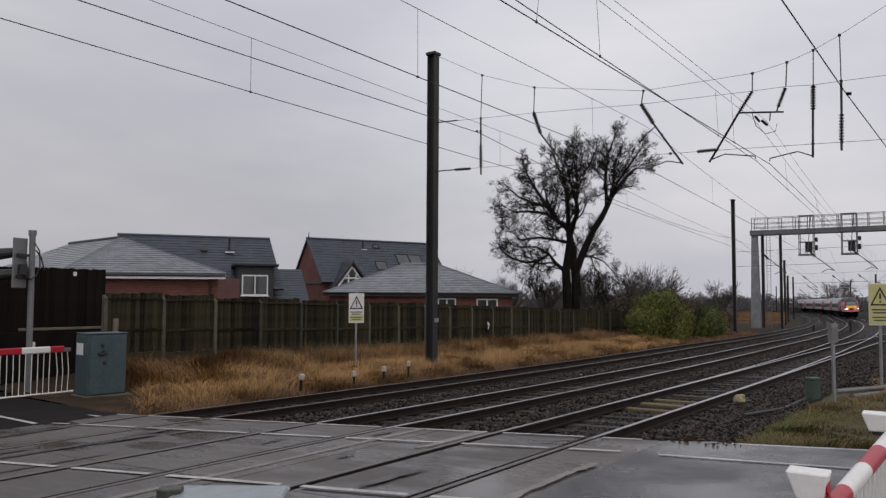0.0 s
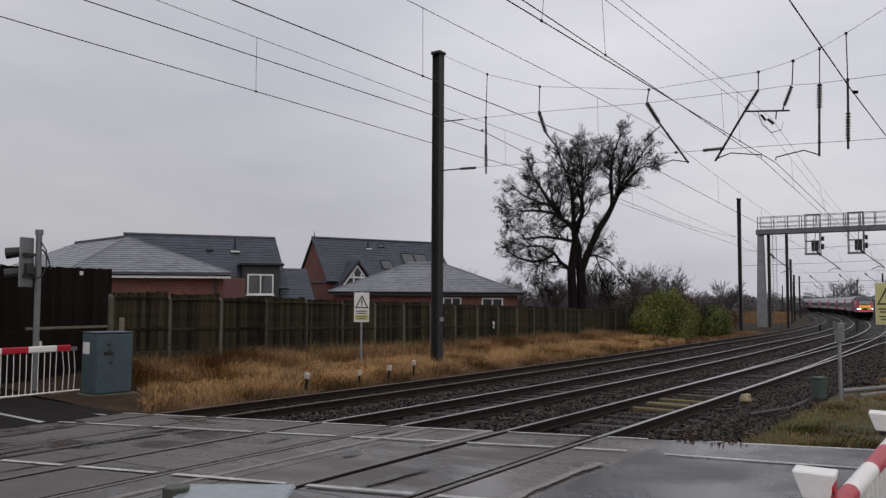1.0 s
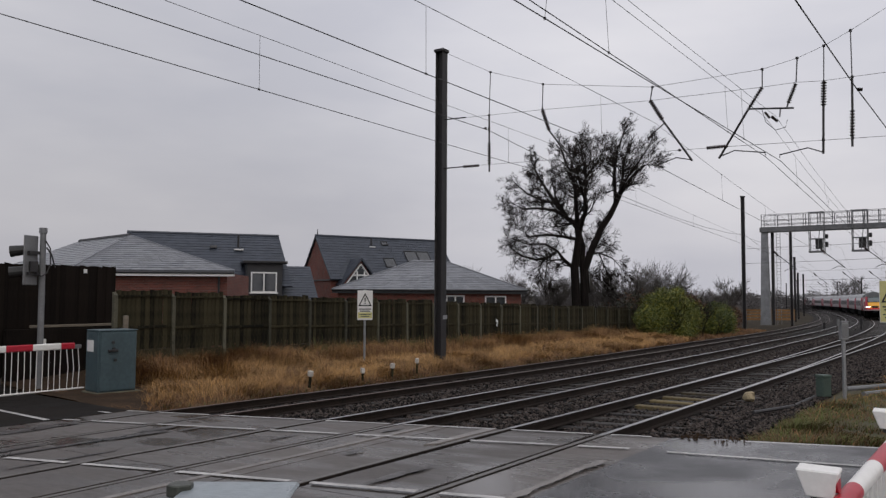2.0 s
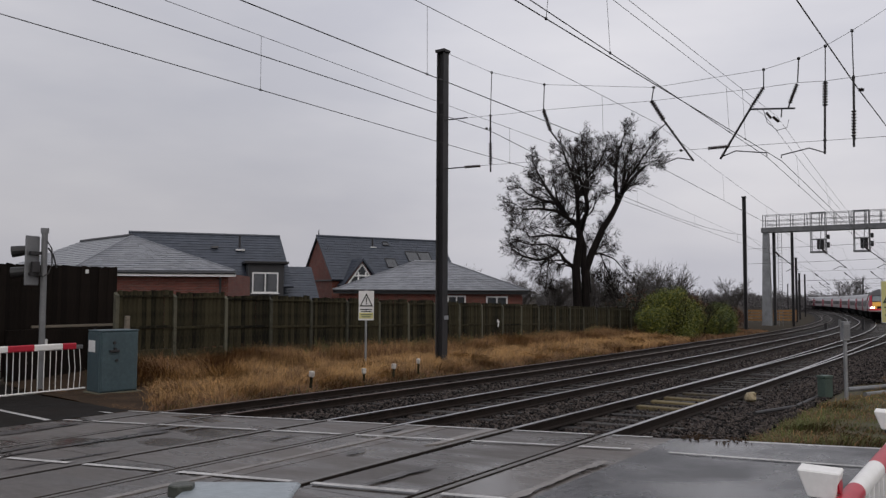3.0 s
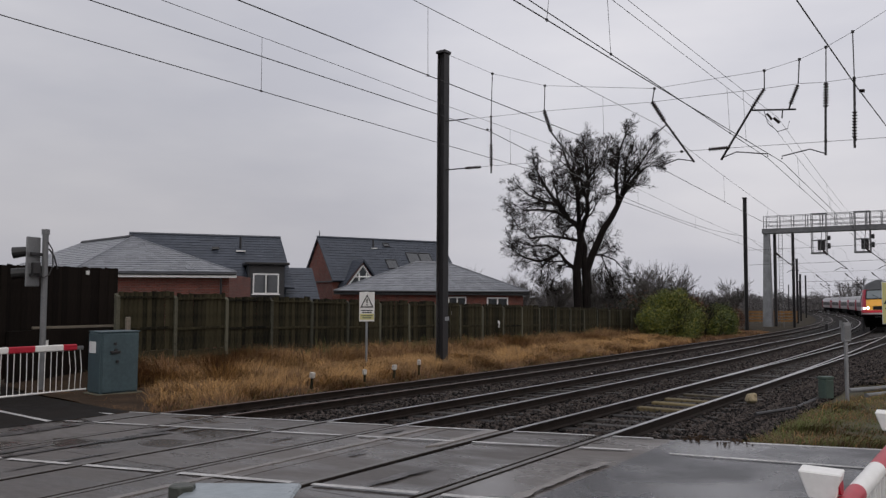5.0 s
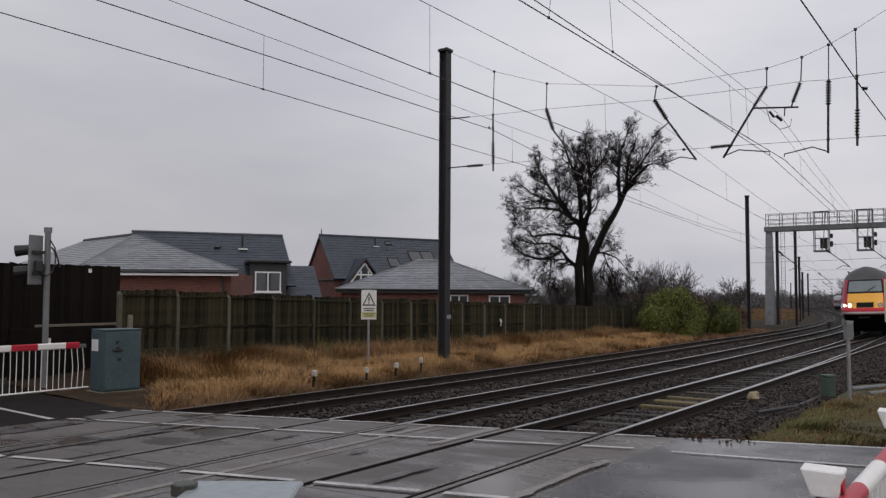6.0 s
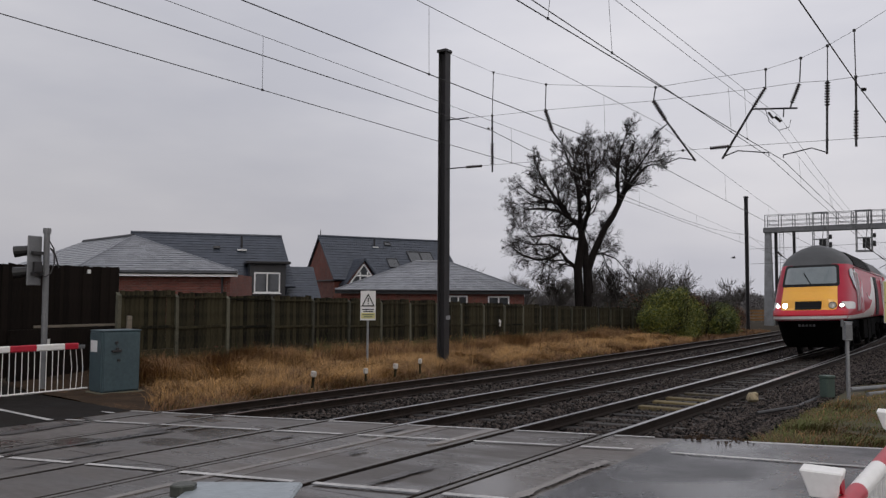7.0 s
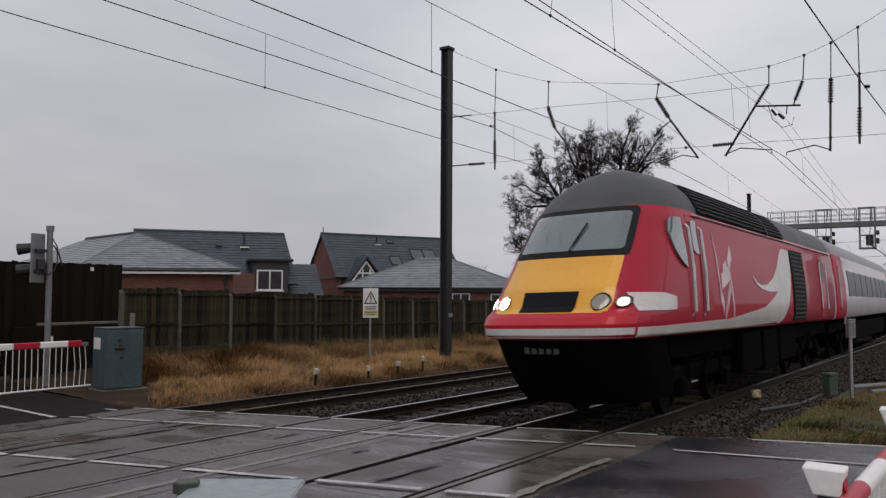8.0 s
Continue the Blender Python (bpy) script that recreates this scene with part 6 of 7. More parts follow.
def houses():
    # nearer hipped bungalow beside the black fence: one hipped end and one long slope show
    hb = thing("bungalow", "red brick bungalow with wet grey hipped slate roof", "house")
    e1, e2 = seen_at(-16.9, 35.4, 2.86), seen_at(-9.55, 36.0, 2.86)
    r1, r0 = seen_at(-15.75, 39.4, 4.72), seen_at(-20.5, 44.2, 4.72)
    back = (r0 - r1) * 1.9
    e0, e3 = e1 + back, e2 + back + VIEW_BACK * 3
    roof = part("roof", tubem([e1 + Vector((0, 0, -0.1)), e2 + Vector((0, 0, -0.1))], 0.05, 6), M_GUTTER, hb, "black gutter")
    tiled_slope(e1, e2, r1, r1, M_SLATE, roof, seed=11)
    tiled_slope(e0, e1, r1, r0, M_SLATE, roof, seed=12)
    tiled_slope(e2, e3, r0, r1, M_SLATE, roof, seed=13)
    tiled_slope(e3, e0, r0, r0, M_SLATE, roof, seed=14)
    part("ridge_tile", tubem([r0, r1], 0.11, 8), M_LEAD, roof)
    for q in (e1, e2):
        part("hip_tile", tubem([q, r1], 0.05, 6), M_SLATE, roof)
    fm, fw = frame_pose((e1.x, e1.y), (e2.x, e2.y))
    part("wall", boxm(0.35, fw - 0.4, 0.4, 6.5, -0.9, 2.75), M_BRICK, hb, "red brick wall", m=fm)
    part("fascia", boxm(0, fw, 0.02, 0.06, 2.60, 2.78), M_UPVC, hb, "white fascia board", m=fm)
    part("downpipe", tubem([(fw - 0.75, 0.3, 2.7), (fw - 0.75, 0.3, -0.8)], 0.05, 8), M_GUTTER, hb, "black downpipe", m=fm)
    # long bungalow behind the mast
    m, w = frame_pose((36.8, 34.6), (44.0, 24.4))
    hip_house(m, w, 9.0, 2.12, 4.12, (5.0, 5.2), "low red brick bungalow with wide grey hipped roof", M_SLATE, seed=21,
              wins=((w * 0.585, w * 0.68, 0.75, 1.78), (w * 0.785, w * 0.895, 0.75, 1.75)))
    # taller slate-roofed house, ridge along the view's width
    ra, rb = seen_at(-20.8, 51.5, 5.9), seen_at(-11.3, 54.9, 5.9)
    m, w = frame_pose((ra.x, ra.y), (rb.x, rb.y))
    m = m @ pose(0, -4.0, 0)
    h = thing("house", "dark slate roofed house with white dormer window", "house", m)
    ez, rz, dp = 2.3, 5.85, 8.0
    part("wall", boxm(0.2, w - 0.6, 0.3, dp - 0.3, -0.8, ez), M_BRICK, h, "red brick wall")
    roof = part("roof", boxm(0.2, w - 0.2, 0.2, dp - 0.2, ez - 0.1, ez), M_GUTTER, h)
    tiled_slope((0, 0, ez), (w + 0.2, 0, ez), (w - 0.2, dp / 2, rz), (0, dp / 2, rz), M_SLATE_DARK, roof, seed=31)
    tiled_slope((w + 0.2, dp, ez), (0, dp, ez), (0, dp / 2, rz), (w - 0.2, dp / 2, rz), M_SLATE_DARK, roof, seed=32)
    for x in (0.2, w - 0.8):
        bm = bmesh.new()
        vs = [bm.verts.new(q) for q in ((x, 0.3, ez), (x, dp - 0.3, ez), (x, dp / 2, rz - 0.1), (x + 0.2, 0.3, ez), (x + 0.2, dp - 0.3, ez), (x + 0.2, dp / 2, rz - 0.1))]
        for fc in ((0, 1, 2), (5, 4, 3), (0, 3, 4, 1), (1, 4, 5, 2), (2, 5, 3, 0)):
            bm.faces.new([vs[i] for i in fc])
        part("gable", bm, M_BRICK, h)
    part("ridge_tile", tubem([(0, dp / 2, rz), (w - 0.2, dp / 2, rz)], 0.1, 8), M_SLATE_DARK, roof)
    dx0, dx1 = w - 2.75, w - 0.5
    dm = part("dormer", boxm(dx0, dx1, -0.25, 2.6, 1.6, 3.75), M_LEAD, h, "dark clad dormer")
    part("dormer_roof", boxm(dx0 - 0.25, dx1 + 0.3, -0.5, 3.0, 3.75, 3.92, 0.03), M_GUTTER, dm)
    window(dm, dx0 + 0.25, dx1 - 0.35, 1.88, 3.2, -0.28, 2)
    part("roof_light", boxm(w * 0.55 - 0.35, w * 0.55 + 0.1, 2.68, 3.0, 4.86, 5.02), M_HOUSEGLASS, roof, "small roof light")
    part("vent_pipe", tubem([(w * 0.70, 3.0, 4.7), (w * 0.70, 3.0, 5.75)], 0.07, 8), M_STEEL_DARK, roof, "dark vent pipe")
    part("vent_collar", boxm(w * 0.70 - 0.3, w * 0.70 + 0.3, 2.55, 2.9, 4.72, 4.82), M_UPVC, roof)
    # low link roof between the houses
    lk = thing("link_building", "low dark slate link roof between houses", "building", m)
    part("wall", boxm(w - 0.5, w + 1.7, 1.2, 5.2, -0.8, 2.0), M_BRICK, lk)
    tiled_slope((w - 0.5, -0.2, 1.4), (w + 1.9, -0.2, 1.4), (w + 1.9, 3.2, 3.72), (w - 0.5, 3.2, 3.72), M_SLATE_DARK, lk, seed=41)
    tiled_slope((w + 1.9, 5.4, 2.2), (w - 0.5, 5.4, 2.2), (w - 0.5, 3.2, 3.72), (w + 1.9, 3.2, 3.72), M_SLATE_DARK, lk, seed=42)
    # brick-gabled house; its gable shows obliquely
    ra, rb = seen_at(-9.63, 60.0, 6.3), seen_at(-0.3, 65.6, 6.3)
    m, w = frame_pose((ra.x, ra.y), (rb.x, rb.y))
    g = thing("house", "red brick gabled house with slate roof and white apex window", "house", m @ pose(0, -3.1, 0))
    ez, rz, dp = 2.9, 6.3, 6.2
    part("wall", boxm(0.0, w, 0.3, dp - 0.3, -0.8, ez), M_BRICK, g, "red brick wall")
    roof = part("roof", boxm(-0.1, w + 0.1, 0.2, dp - 0.2, ez - 0.1, ez), M_GUTTER, g)
    tiled_slope((-0.15, -0.1, ez), (w + 0.15, -0.1, ez), (w + 0.15, dp / 2, rz), (-0.15, dp / 2, rz), M_SLATE_DARK, roof, seed=51)
    tiled_slope((w + 0.15, dp + 0.1, ez), (-0.15, dp + 0.1, ez), (-0.15, dp / 2, rz), (w + 0.15, dp / 2, rz), M_SLATE_DARK, roof, seed=52)
    for x in (0.0, w - 0.2):
        bm = bmesh.new()
        vs = [bm.verts.new(q) for q in ((x, 0.1, ez), (x, dp - 0.1, ez), (x, dp / 2, rz - 0.1), (x + 0.2, 0.1, ez), (x + 0.2, dp - 0.1, ez), (x + 0.2, dp / 2, rz - 0.1))]
        for fc in ((0, 1, 2), (5, 4, 3), (0, 3, 4, 1), (1, 4, 5, 2), (2, 5, 3, 0)):
            bm.faces.new([vs[i] for i in fc])
        part("gable", bm, M_BRICK, g, "red brick gable")
    part("ridge_tile", tubem([(-0.15, dp / 2, rz), (w + 0.15, dp / 2, rz)], 0.1, 8), M_SLATE_DARK, roof)
    # small front gable with the white apex window
    gx0, gx1, gz = 0.75, 3.45, 4.5
    xm = (gx0 + gx1) / 2
    bm = bmesh.new()
    f0 = [(gx0, -0.35, 2.5), (gx1, -0.35, 2.5), (xm, -0.35, gz - 0.15)]
    f1 = [(gx0, 2.4, 2.5), (gx1, 2.4, 2.5), (xm, 2.4, gz - 0.15)]
    vs = [bm.verts.new(q) for q in f0 + f1]
    for fc in ((0, 1, 2), (5, 4, 3), (0, 3, 4, 1), (1, 4, 5, 2), (2, 5, 3, 0)):
        bm.faces.new([vs[i] for i in fc])
    fg = part("front_gable", bm, M_BRICK, g)
    tiled_slope((gx0 - 0.35, -0.6, 2.45), (gx0 - 0.35, 2.6, 2.45), (xm, 2.6, gz), (xm, -0.6, gz), M_SLATE_DARK, fg, seed=53)
    tiled_slope((gx1 + 0.35, 2.6, 2.45), (gx1 + 0.35, -0.6, 2.45), (xm, -0.6, gz), (xm, 2.6, gz), M_SLATE_DARK, fg, seed=54)
    wf = bmesh.new()
    for a, b in (((gx0 + 0.25, 2.62), (xm, gz - 0.45)), ((gx1 - 0.25, 2.62), (xm, gz - 0.45)), ((gx0 + 0.2, 2.6), (gx1 - 0.2, 2.6)), ((xm - 0.3, 2.6), (xm - 0.3, 3.5)), ((xm + 0.3, 2.6), (xm + 0.3, 3.5)), ((xm - 0.6, 3.2), (xm + 0.6, 3.2))):
        tube(wf, [(a[0], -0.42, a[1]), (b[0], -0.42, b[1])], 0.065, 4)
    wn_ = part("apex_window", wf, M_UPVC, g, "white apex window frame")
    bm = bmesh.new()
    bm.faces.new([bm.verts.new(q) for q in ((gx0 + 0.25, -0.38, 2.62), (gx1 - 0.25, -0.38, 2.62), (xm, -0.38, gz - 0.45))])
    part("pane", bm, M_HOUSEGLASS, wn_)
    # roof lights on the slope
    sl = (rz - ez) / (dp / 2 + 0.1)
    for x0, x1, y0, y1 in ((4.9, 5.8, 0.8, 1.45), (7.0, 8.05, 1.25, 2.05), (8.12, 9.2, 1.25, 2.05), (5.3, 5.8, 2.5, 2.75)):
        bm = bmesh.new()
        lift = 0.09
        q = [(x0, y0, ez + sl * (y0 + 0.1) + lift), (x1, y0, ez + sl * (y0 + 0.1) + lift), (x1, y1, ez + sl * (y1 + 0.1) + lift), (x0, y1, ez + sl * (y1 + 0.1) + lift)]
        vs = [bm.verts.new(p) for p in q]
        bm.faces.new(vs)
        ex = bmesh.ops.extrude_face_region(bm, geom=list(bm.faces))
        bmesh.ops.translate(bm, verts=[e for e in ex["geom"] if isinstance(e, bmesh.types.BMVert)], vec=(0, 0, -0.12))
        rl = part("roof_light", bm, M_HOUSEGLASS, roof, "roof light with reflecting glass")
        for a, b in zip(q, q[1:] + q[:1]):
            part("roof_light_frame", tubem([a, b], 0.05, 4), M_LEAD, rl)
    part("vent_pipe", tubem([(4.35, 2.5, 5.5), (4.35, 2.5, 6.25)], 0.07, 8), M_STEEL_DARK, roof)
    part("vent_collar", boxm(4.1, 4.6, 2.25, 2.5, 5.5, 5.58), M_UPVC, roof)
    part("finial", tubem([(0.05, dp / 2, rz), (0.05, dp / 2, rz + 0.5)], 0.05, 6, 0.02), M_STEEL_DARK, roof)


houses()

# ---- trees, shrubs and grass ----
M_BARK = material("dark_wet_bark", (0.018, 0.015, 0.0135), 0.95, dark=(0.007, 0.006, 0.0055), spec=0.1, scale=2, fine=18, stretch=(3, 3, 0.6), bump=0.4)
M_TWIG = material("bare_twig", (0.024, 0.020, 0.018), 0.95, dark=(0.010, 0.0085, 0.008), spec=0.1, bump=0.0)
# Far twigs are pale grey because distance haze is mixed into their colour.
M_TWIG_FAR = material("haze_tinted_far_twig", (0.135, 0.125, 0.125), 0.95, dark=(0.09, 0.085, 0.085), bump=0.0)
# Thicket twigs carry a weaker dose of the same haze in their colour.
M_TWIG_MID = material("haze_lightened_twig", (0.085, 0.077, 0.070), 0.9, dark=(0.045, 0.04, 0.037), bump=0.0)
M_LEAF = material("dull_evergreen_leaf", (0.085, 0.115, 0.018), 0.6, dark=(0.022, 0.038, 0.008), scale=0.9, fine=5, rand=0.4, island=True, bump=0.0)
M_LEAF_YELLOW = material("yellowing_leaf", (0.27, 0.26, 0.03), 0.6, dark=(0.10, 0.12, 0.015), scale=0.9, fine=5, rand=0.4, island=True, bump=0.0)
M_STRAW = material("dry_straw_blade", (0.46, 0.26, 0.088), 0.85, dark=(0.065, 0.032, 0.012), scale=0.42, fine=1.6, amount=0.6, rand=0.3, island=True, bump=0.0)
M_RUSTBLADE = material("rusty_dead_blade", (0.24, 0.125, 0.05), 0.9, dark=(0.06, 0.03, 0.013), scale=0.5, fine=2, amount=0.7, rand=0.3, island=True, bump=0.0)
M_GREENBLADE = material("winter_grass_blade", (0.090, 0.110, 0.022), 0.8, dark=(0.085, 0.052, 0.02), scale=0.6, fine=3, amount=0.9, rand=0.35, island=True, bump=0.0)
M_BRAMBLE = material("rusty_bramble", (0.17, 0.075, 0.04), 0.85, dark=(0.06, 0.035, 0.022), scale=0.8, fine=4, rand=0.4, island=True, bump=0.0)


class Sticks:
    """Tapered bars gathered into one mesh."""

    def __init__(self):
        self.v, self.f = [], []

    def add(self, pts, r0, r1, sides):
        n = len(pts)
        rings = []
        for i, p in enumerate(pts):
            d = (pts[min(i + 1, n - 1)] - pts[max(i - 1, 0)])
            d = d.normalized() if d.length > 1e-6 else Vector((0, 0, 1))
            a = d.orthogonal().normalized()
            b = d.cross(a)
            r = r0 + (r1 - r0) * i / (n - 1)
            o = len(self.v)
            for k in range(sides):
                t = 2 * math.pi * k / sides
                self.v.append(p + a * (r * math.cos(t)) + b * (r * math.sin(t)))
            rings.append(o)
        for i in range(n - 1):
            for k in range(sides):
                k2 = (k + 1) % sides
                self.f.append((rings[i] + k, rings[i] + k2, rings[i + 1] + k2, rings[i + 1] + k))

    def mesh(self, name, mat):
        return mesh_of(name, self.v, self.f, mat)


def grow(st, fine, p, d, length, r, depth, rnd, up=0.25, spread=0.75):
    """A limb that wanders and forks down to twigs."""
    steps = 4 if depth > 1 else 3
    pts = [p.copy()]
    dd = d.copy()
    for i in range(steps):
        dd = (dd + Vector((rnd.gauss(0, 0.16), rnd.gauss(0, 0.16), rnd.gauss(0, 0.12) + up * 0.10))).normalized()
        pts.append(pts[-1] + dd * (length / steps))
    (st if depth >= 3 else fine).add(pts, r, r * 0.62, 6 if depth >= 4 else (5 if depth == 3 else 3))
    if depth == 0:
        return
    n = rnd.choice((3, 4)) if depth > 1 else rnd.choice((4, 5))
    for k in range(n):
        t = 0.35 + 0.65 * (k + rnd.random() * 0.6) / n
        i = min(int(t * steps), steps - 1)
        q = pts[i].lerp(pts[i + 1], t * steps - i) if t < 1 else pts[-1]
        a = dd.orthogonal().normalized()
        turn = Matrix.Rotation(rnd.uniform(0, 2 * math.pi), 3, dd)
        s = turn @ a
        nd = (dd * rnd.uniform(0.55, 1.0) + s * rnd.uniform(0.5, 1.0) * spread + Vector((0, 0, up * 0.3))).normalized()
        grow(st, fine, q, nd, length * rnd.uniform(0.55, 0.78), max(r * rnd.uniform(0.42, 0.58), 0.0088), depth - 1, rnd, up, spread)
    grow(st, fine, pts[-1], dd, length * rnd.uniform(0.6, 0.8), max(r * 0.6, 0.0088), depth - 1, rnd, up, spread)


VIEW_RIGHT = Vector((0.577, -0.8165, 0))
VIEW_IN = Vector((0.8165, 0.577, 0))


def twigs(st, fine, p, d, length, r, depth, rnd, lift):
    """A bough that curves upwards and forks into finer and finer twigs."""
    steps = 4 if depth > 1 else 2
    pts, dd = [p.copy()], d.copy()
    for i in range(steps):
        dd = (dd + Vector((rnd.gauss(0, 0.17), rnd.gauss(0, 0.17), rnd.gauss(0, 0.13) + lift * 0.64 / steps))).normalized()
        pts.append(pts[-1] + dd * (length / steps))
    (st if depth >= 3 else fine).add(pts, r, max(r * 0.5, 0.006), 6 if depth >= 3 else 3)
    if depth == 0:
        return
    for k in range(5):
        t = rnd.uniform(0.22, 1.0)
        i = min(int(t * steps), steps - 1)
        q = pts[i].lerp(pts[i + 1], t * steps - i)
        along = (pts[i + 1] - pts[i]).normalized()
        side = Matrix.Rotation(rnd.uniform(0, 2 * math.pi), 3, along) @ along.orthogonal().normalized()
        nd = (along * rnd.uniform(0.55, 1.0) + side * rnd.uniform(0.5, 0.95)).normalized()
        twigs(st, fine, q, nd, length * rnd.uniform(0.44, 0.68), max(r * (1 - 0.45 * t) * 0.55, 0.0080), depth - 1, rnd, lift)


def big_tree():
    rnd = random.Random(21)
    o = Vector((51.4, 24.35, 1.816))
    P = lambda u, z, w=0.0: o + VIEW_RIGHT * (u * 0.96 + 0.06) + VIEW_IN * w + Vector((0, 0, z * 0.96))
    tree = thing("tree", "large bare spreading winter tree behind the fence", "tree")
    st, fine = Sticks(), Sticks()
    # twin trunk and the great leaning limb; places are to the side, over eye level, and in depth
    st.add([P(-0.20, -3.2), P(-0.20, -0.6), P(-0.32, 2.0), P(-0.12, 3.3), P(0.0, 4.4), P(-0.1, 5.4)], 0.36, 0.23, 12)
    st.add([P(0.40, -3.2, 0.1), P(0.45, -0.6, 0.1), P(0.36, 1.3, 0.05), P(0.24, 2.7, 0.0), P(0.3, 3.6), P(0.05, 4.6)], 0.33, 0.17, 12)
    st.add([P(0.55, 0.2, 0.1), P(0.42, 1.9, 0.0), P(0.8, 3.05, -0.1), P(1.3, 4.2, -0.2), P(1.65, 5.0, -0.25), P(2.3, 6.0, -0.3), P(2.7, 6.8, -0.3), P(3.15, 7.8, -0.3)], 0.30, 0.17, 10)
    limbs = [
        ([(-0.1, 5.3, 0), (-0.8, 5.75, 0.3), (-1.35, 6.5, 0.5), (-2.0, 7.5, 0.6), (-2.6, 8.5, 0.8), (-3.1, 9.4, 0.8), (-3.4, 10.2, 0.9)], 0.20, 0.05, 0.4),
        ([(-0.1, 5.3, 0), (-0.25, 6.5, -0.5), (-0.4, 7.9, -0.8), (-0.65, 8.8, -0.9), (-1.15, 9.9, -1.0), (-1.5, 10.9, -1.0)], 0.19, 0.05, 0.5),
        ([(0.05, 5.3, 0), (0.55, 6.15, 0.4), (0.65, 7.6, 0.8), (0.8, 8.75, 1.0), (0.65, 9.7, 1.1), (0.5, 10.9, 1.2)], 0.19, 0.05, 0.5),
        ([(-0.25, 6.5, -0.3), (-0.1, 7.6, 0.6), (-0.35, 9.1, 1.1), (-0.25, 10.4, 1.3), (0.0, 11.4, 1.3)], 0.13, 0.045, 0.5),
        ([(-0.35, 7.2, -0.6), (0.3, 8.6, -1.3), (1.1, 9.7, -1.7), (1.6, 10.8, -1.8)], 0.11, 0.04, 0.5),
        ([(-0.9, 5.85, 0.3), (-1.9, 6.3, -0.5), (-3.2, 6.4, -0.9), (-4.3, 6.3, -1.1), (-5.0, 6.7, -1.2)], 0.13, 0.04, 0.2),
        ([(-1.6, 6.9, 0.5), (-2.6, 7.3, 1.3), (-3.6, 7.8, 1.8), (-4.3, 8.4, 2.0)], 0.11, 0.04, 0.3),
        ([(-0.5, 2.1, 0), (-1.15, 2.65, 0.1), (-1.55, 3.3, 0.2), (-2.3, 2.8, 0.3), (-3.2, 2.65, 0.4), (-4.25, 2.95, 0.5), (-4.9, 3.4, 0.5)], 0.17, 0.05, 0.0),
        ([(-0.25, 4.2, 0), (-1.3, 4.35, -0.5), (-2.45, 4.45, -0.9), (-3.9, 4.25, -1.2), (-4.9, 5.2, -1.4)], 0.13, 0.04, 0.1),
        ([(-1.55, 3.3, 0.2), (-2.4, 3.9, 1.0), (-3.6, 3.9, 1.6), (-4.8, 4.3, 1.8)], 0.09, 0.035, 0.1),
        ([(-2.3, 2.8, 0.3), (-2.4, 2.0, 0.2), (-2.5, 1.3, 0.1)], 0.05, 0.02, -0.4),
        ([(2.7, 6.8, -0.3), (2.6, 8.1, -0.6), (2.5, 9.2, -0.8), (2.75, 10.8, -0.9), (3.1, 11.8, -1.0)], 0.15, 0.045, 0.5),
        ([(3.15, 7.8, -0.3), (3.4, 8.9, 0.3), (3.6, 10.3, 0.7), (4.2, 11.6, 0.9)], 0.14, 0.045, 0.5),
        ([(3.15, 7.8, -0.3), (4.05, 8.9, 0.1), (4.9, 9.7, 0.3), (5.7, 10.2, 0.4)], 0.14, 0.04, 0.35),
        ([(3.0, 7.5, -0.3), (3.3, 8.6, -1.3), (4.1, 9.8, -1.9), (4.8, 10.9, -2.1)], 0.11, 0.04, 0.4),
        ([(2.9, 7.3, -0.3), (2.8, 8.5, 1.0), (3.2, 9.8, 1.7), (3.3, 11.0, 2.0)], 0.11, 0.04, 0.5),
        ([(0.8, 3.05, 0), (1.6, 3.2, 0.5), (2.1, 2.2, 0.9), (2.6, 1.1, 1.1)], 0.11, 0.03, -0.5),
        ([(0.9, 3.3, 0.4), (1.5, 4.3, 1.2), (2.0, 5.0, 1.6)], 0.06, 0.02, 0.4),
        ([(0.3, 2.2, 0.3), (0.9, 3.0, 1.4), (1.5, 3.6, 2.2)], 0.06, 0.02, 0.3),
        ([(1.6, 3.2, 0.5), (2.6, 2.8, 0.4), (3.3, 2.0, 0.3)], 0.07, 0.025, -0.3),
        ([(0.0, 4.8, 0), (-0.6, 6.0, 1.6), (-1.3, 7.6, 2.6), (-1.6, 9.2, 3.0)], 0.14, 0.045, 0.4),
        ([(0.1, 4.8, 0), (0.3, 6.4, -1.6), (-0.4, 8.2, -2.6), (-0.8, 9.6, -2.9)], 0.14, 0.045, 0.4),
    ]
    for pts, r0, r1, lift in limbs:
        q = [P(*a) for a in pts]
        st.add(q, r0, r1, 8)
        n = len(q) - 1
        for i in range(1, n + 1):
            seg = q[i] - q[i - 1]
            grown = (i - 0.5) / n
            for k in range(4 if grown > 0.3 else 2):
                d = seg.normalized()
                side = Matrix.Rotation(rnd.uniform(0, 2 * math.pi), 3, d) @ d.orthogonal().normalized()
                nd = (d * 0.65 + side * rnd.uniform(0.5, 1.0)).normalized()
                twigs(st, fine, q[i - 1] + seg * rnd.random(), nd, rnd.uniform(1.0, 1.75) * (1.1 - 0.4 * grown), max(0.02, r0 + (r1 - r0) * grown) * 0.45, 3, rnd, lift)
        twigs(st, fine, q[-1], (q[-1] - q[-2]).normalized(), 0.8, r1 * 0.9, 3, rnd, lift)
    part("trunk", st.mesh("trunk", M_BARK), None, tree, "dark twin trunk and limbs")
    tagged(part("crown", fine.mesh("crown", M_TWIG), None, tree, "dense bare twigs"), kind="stuff")


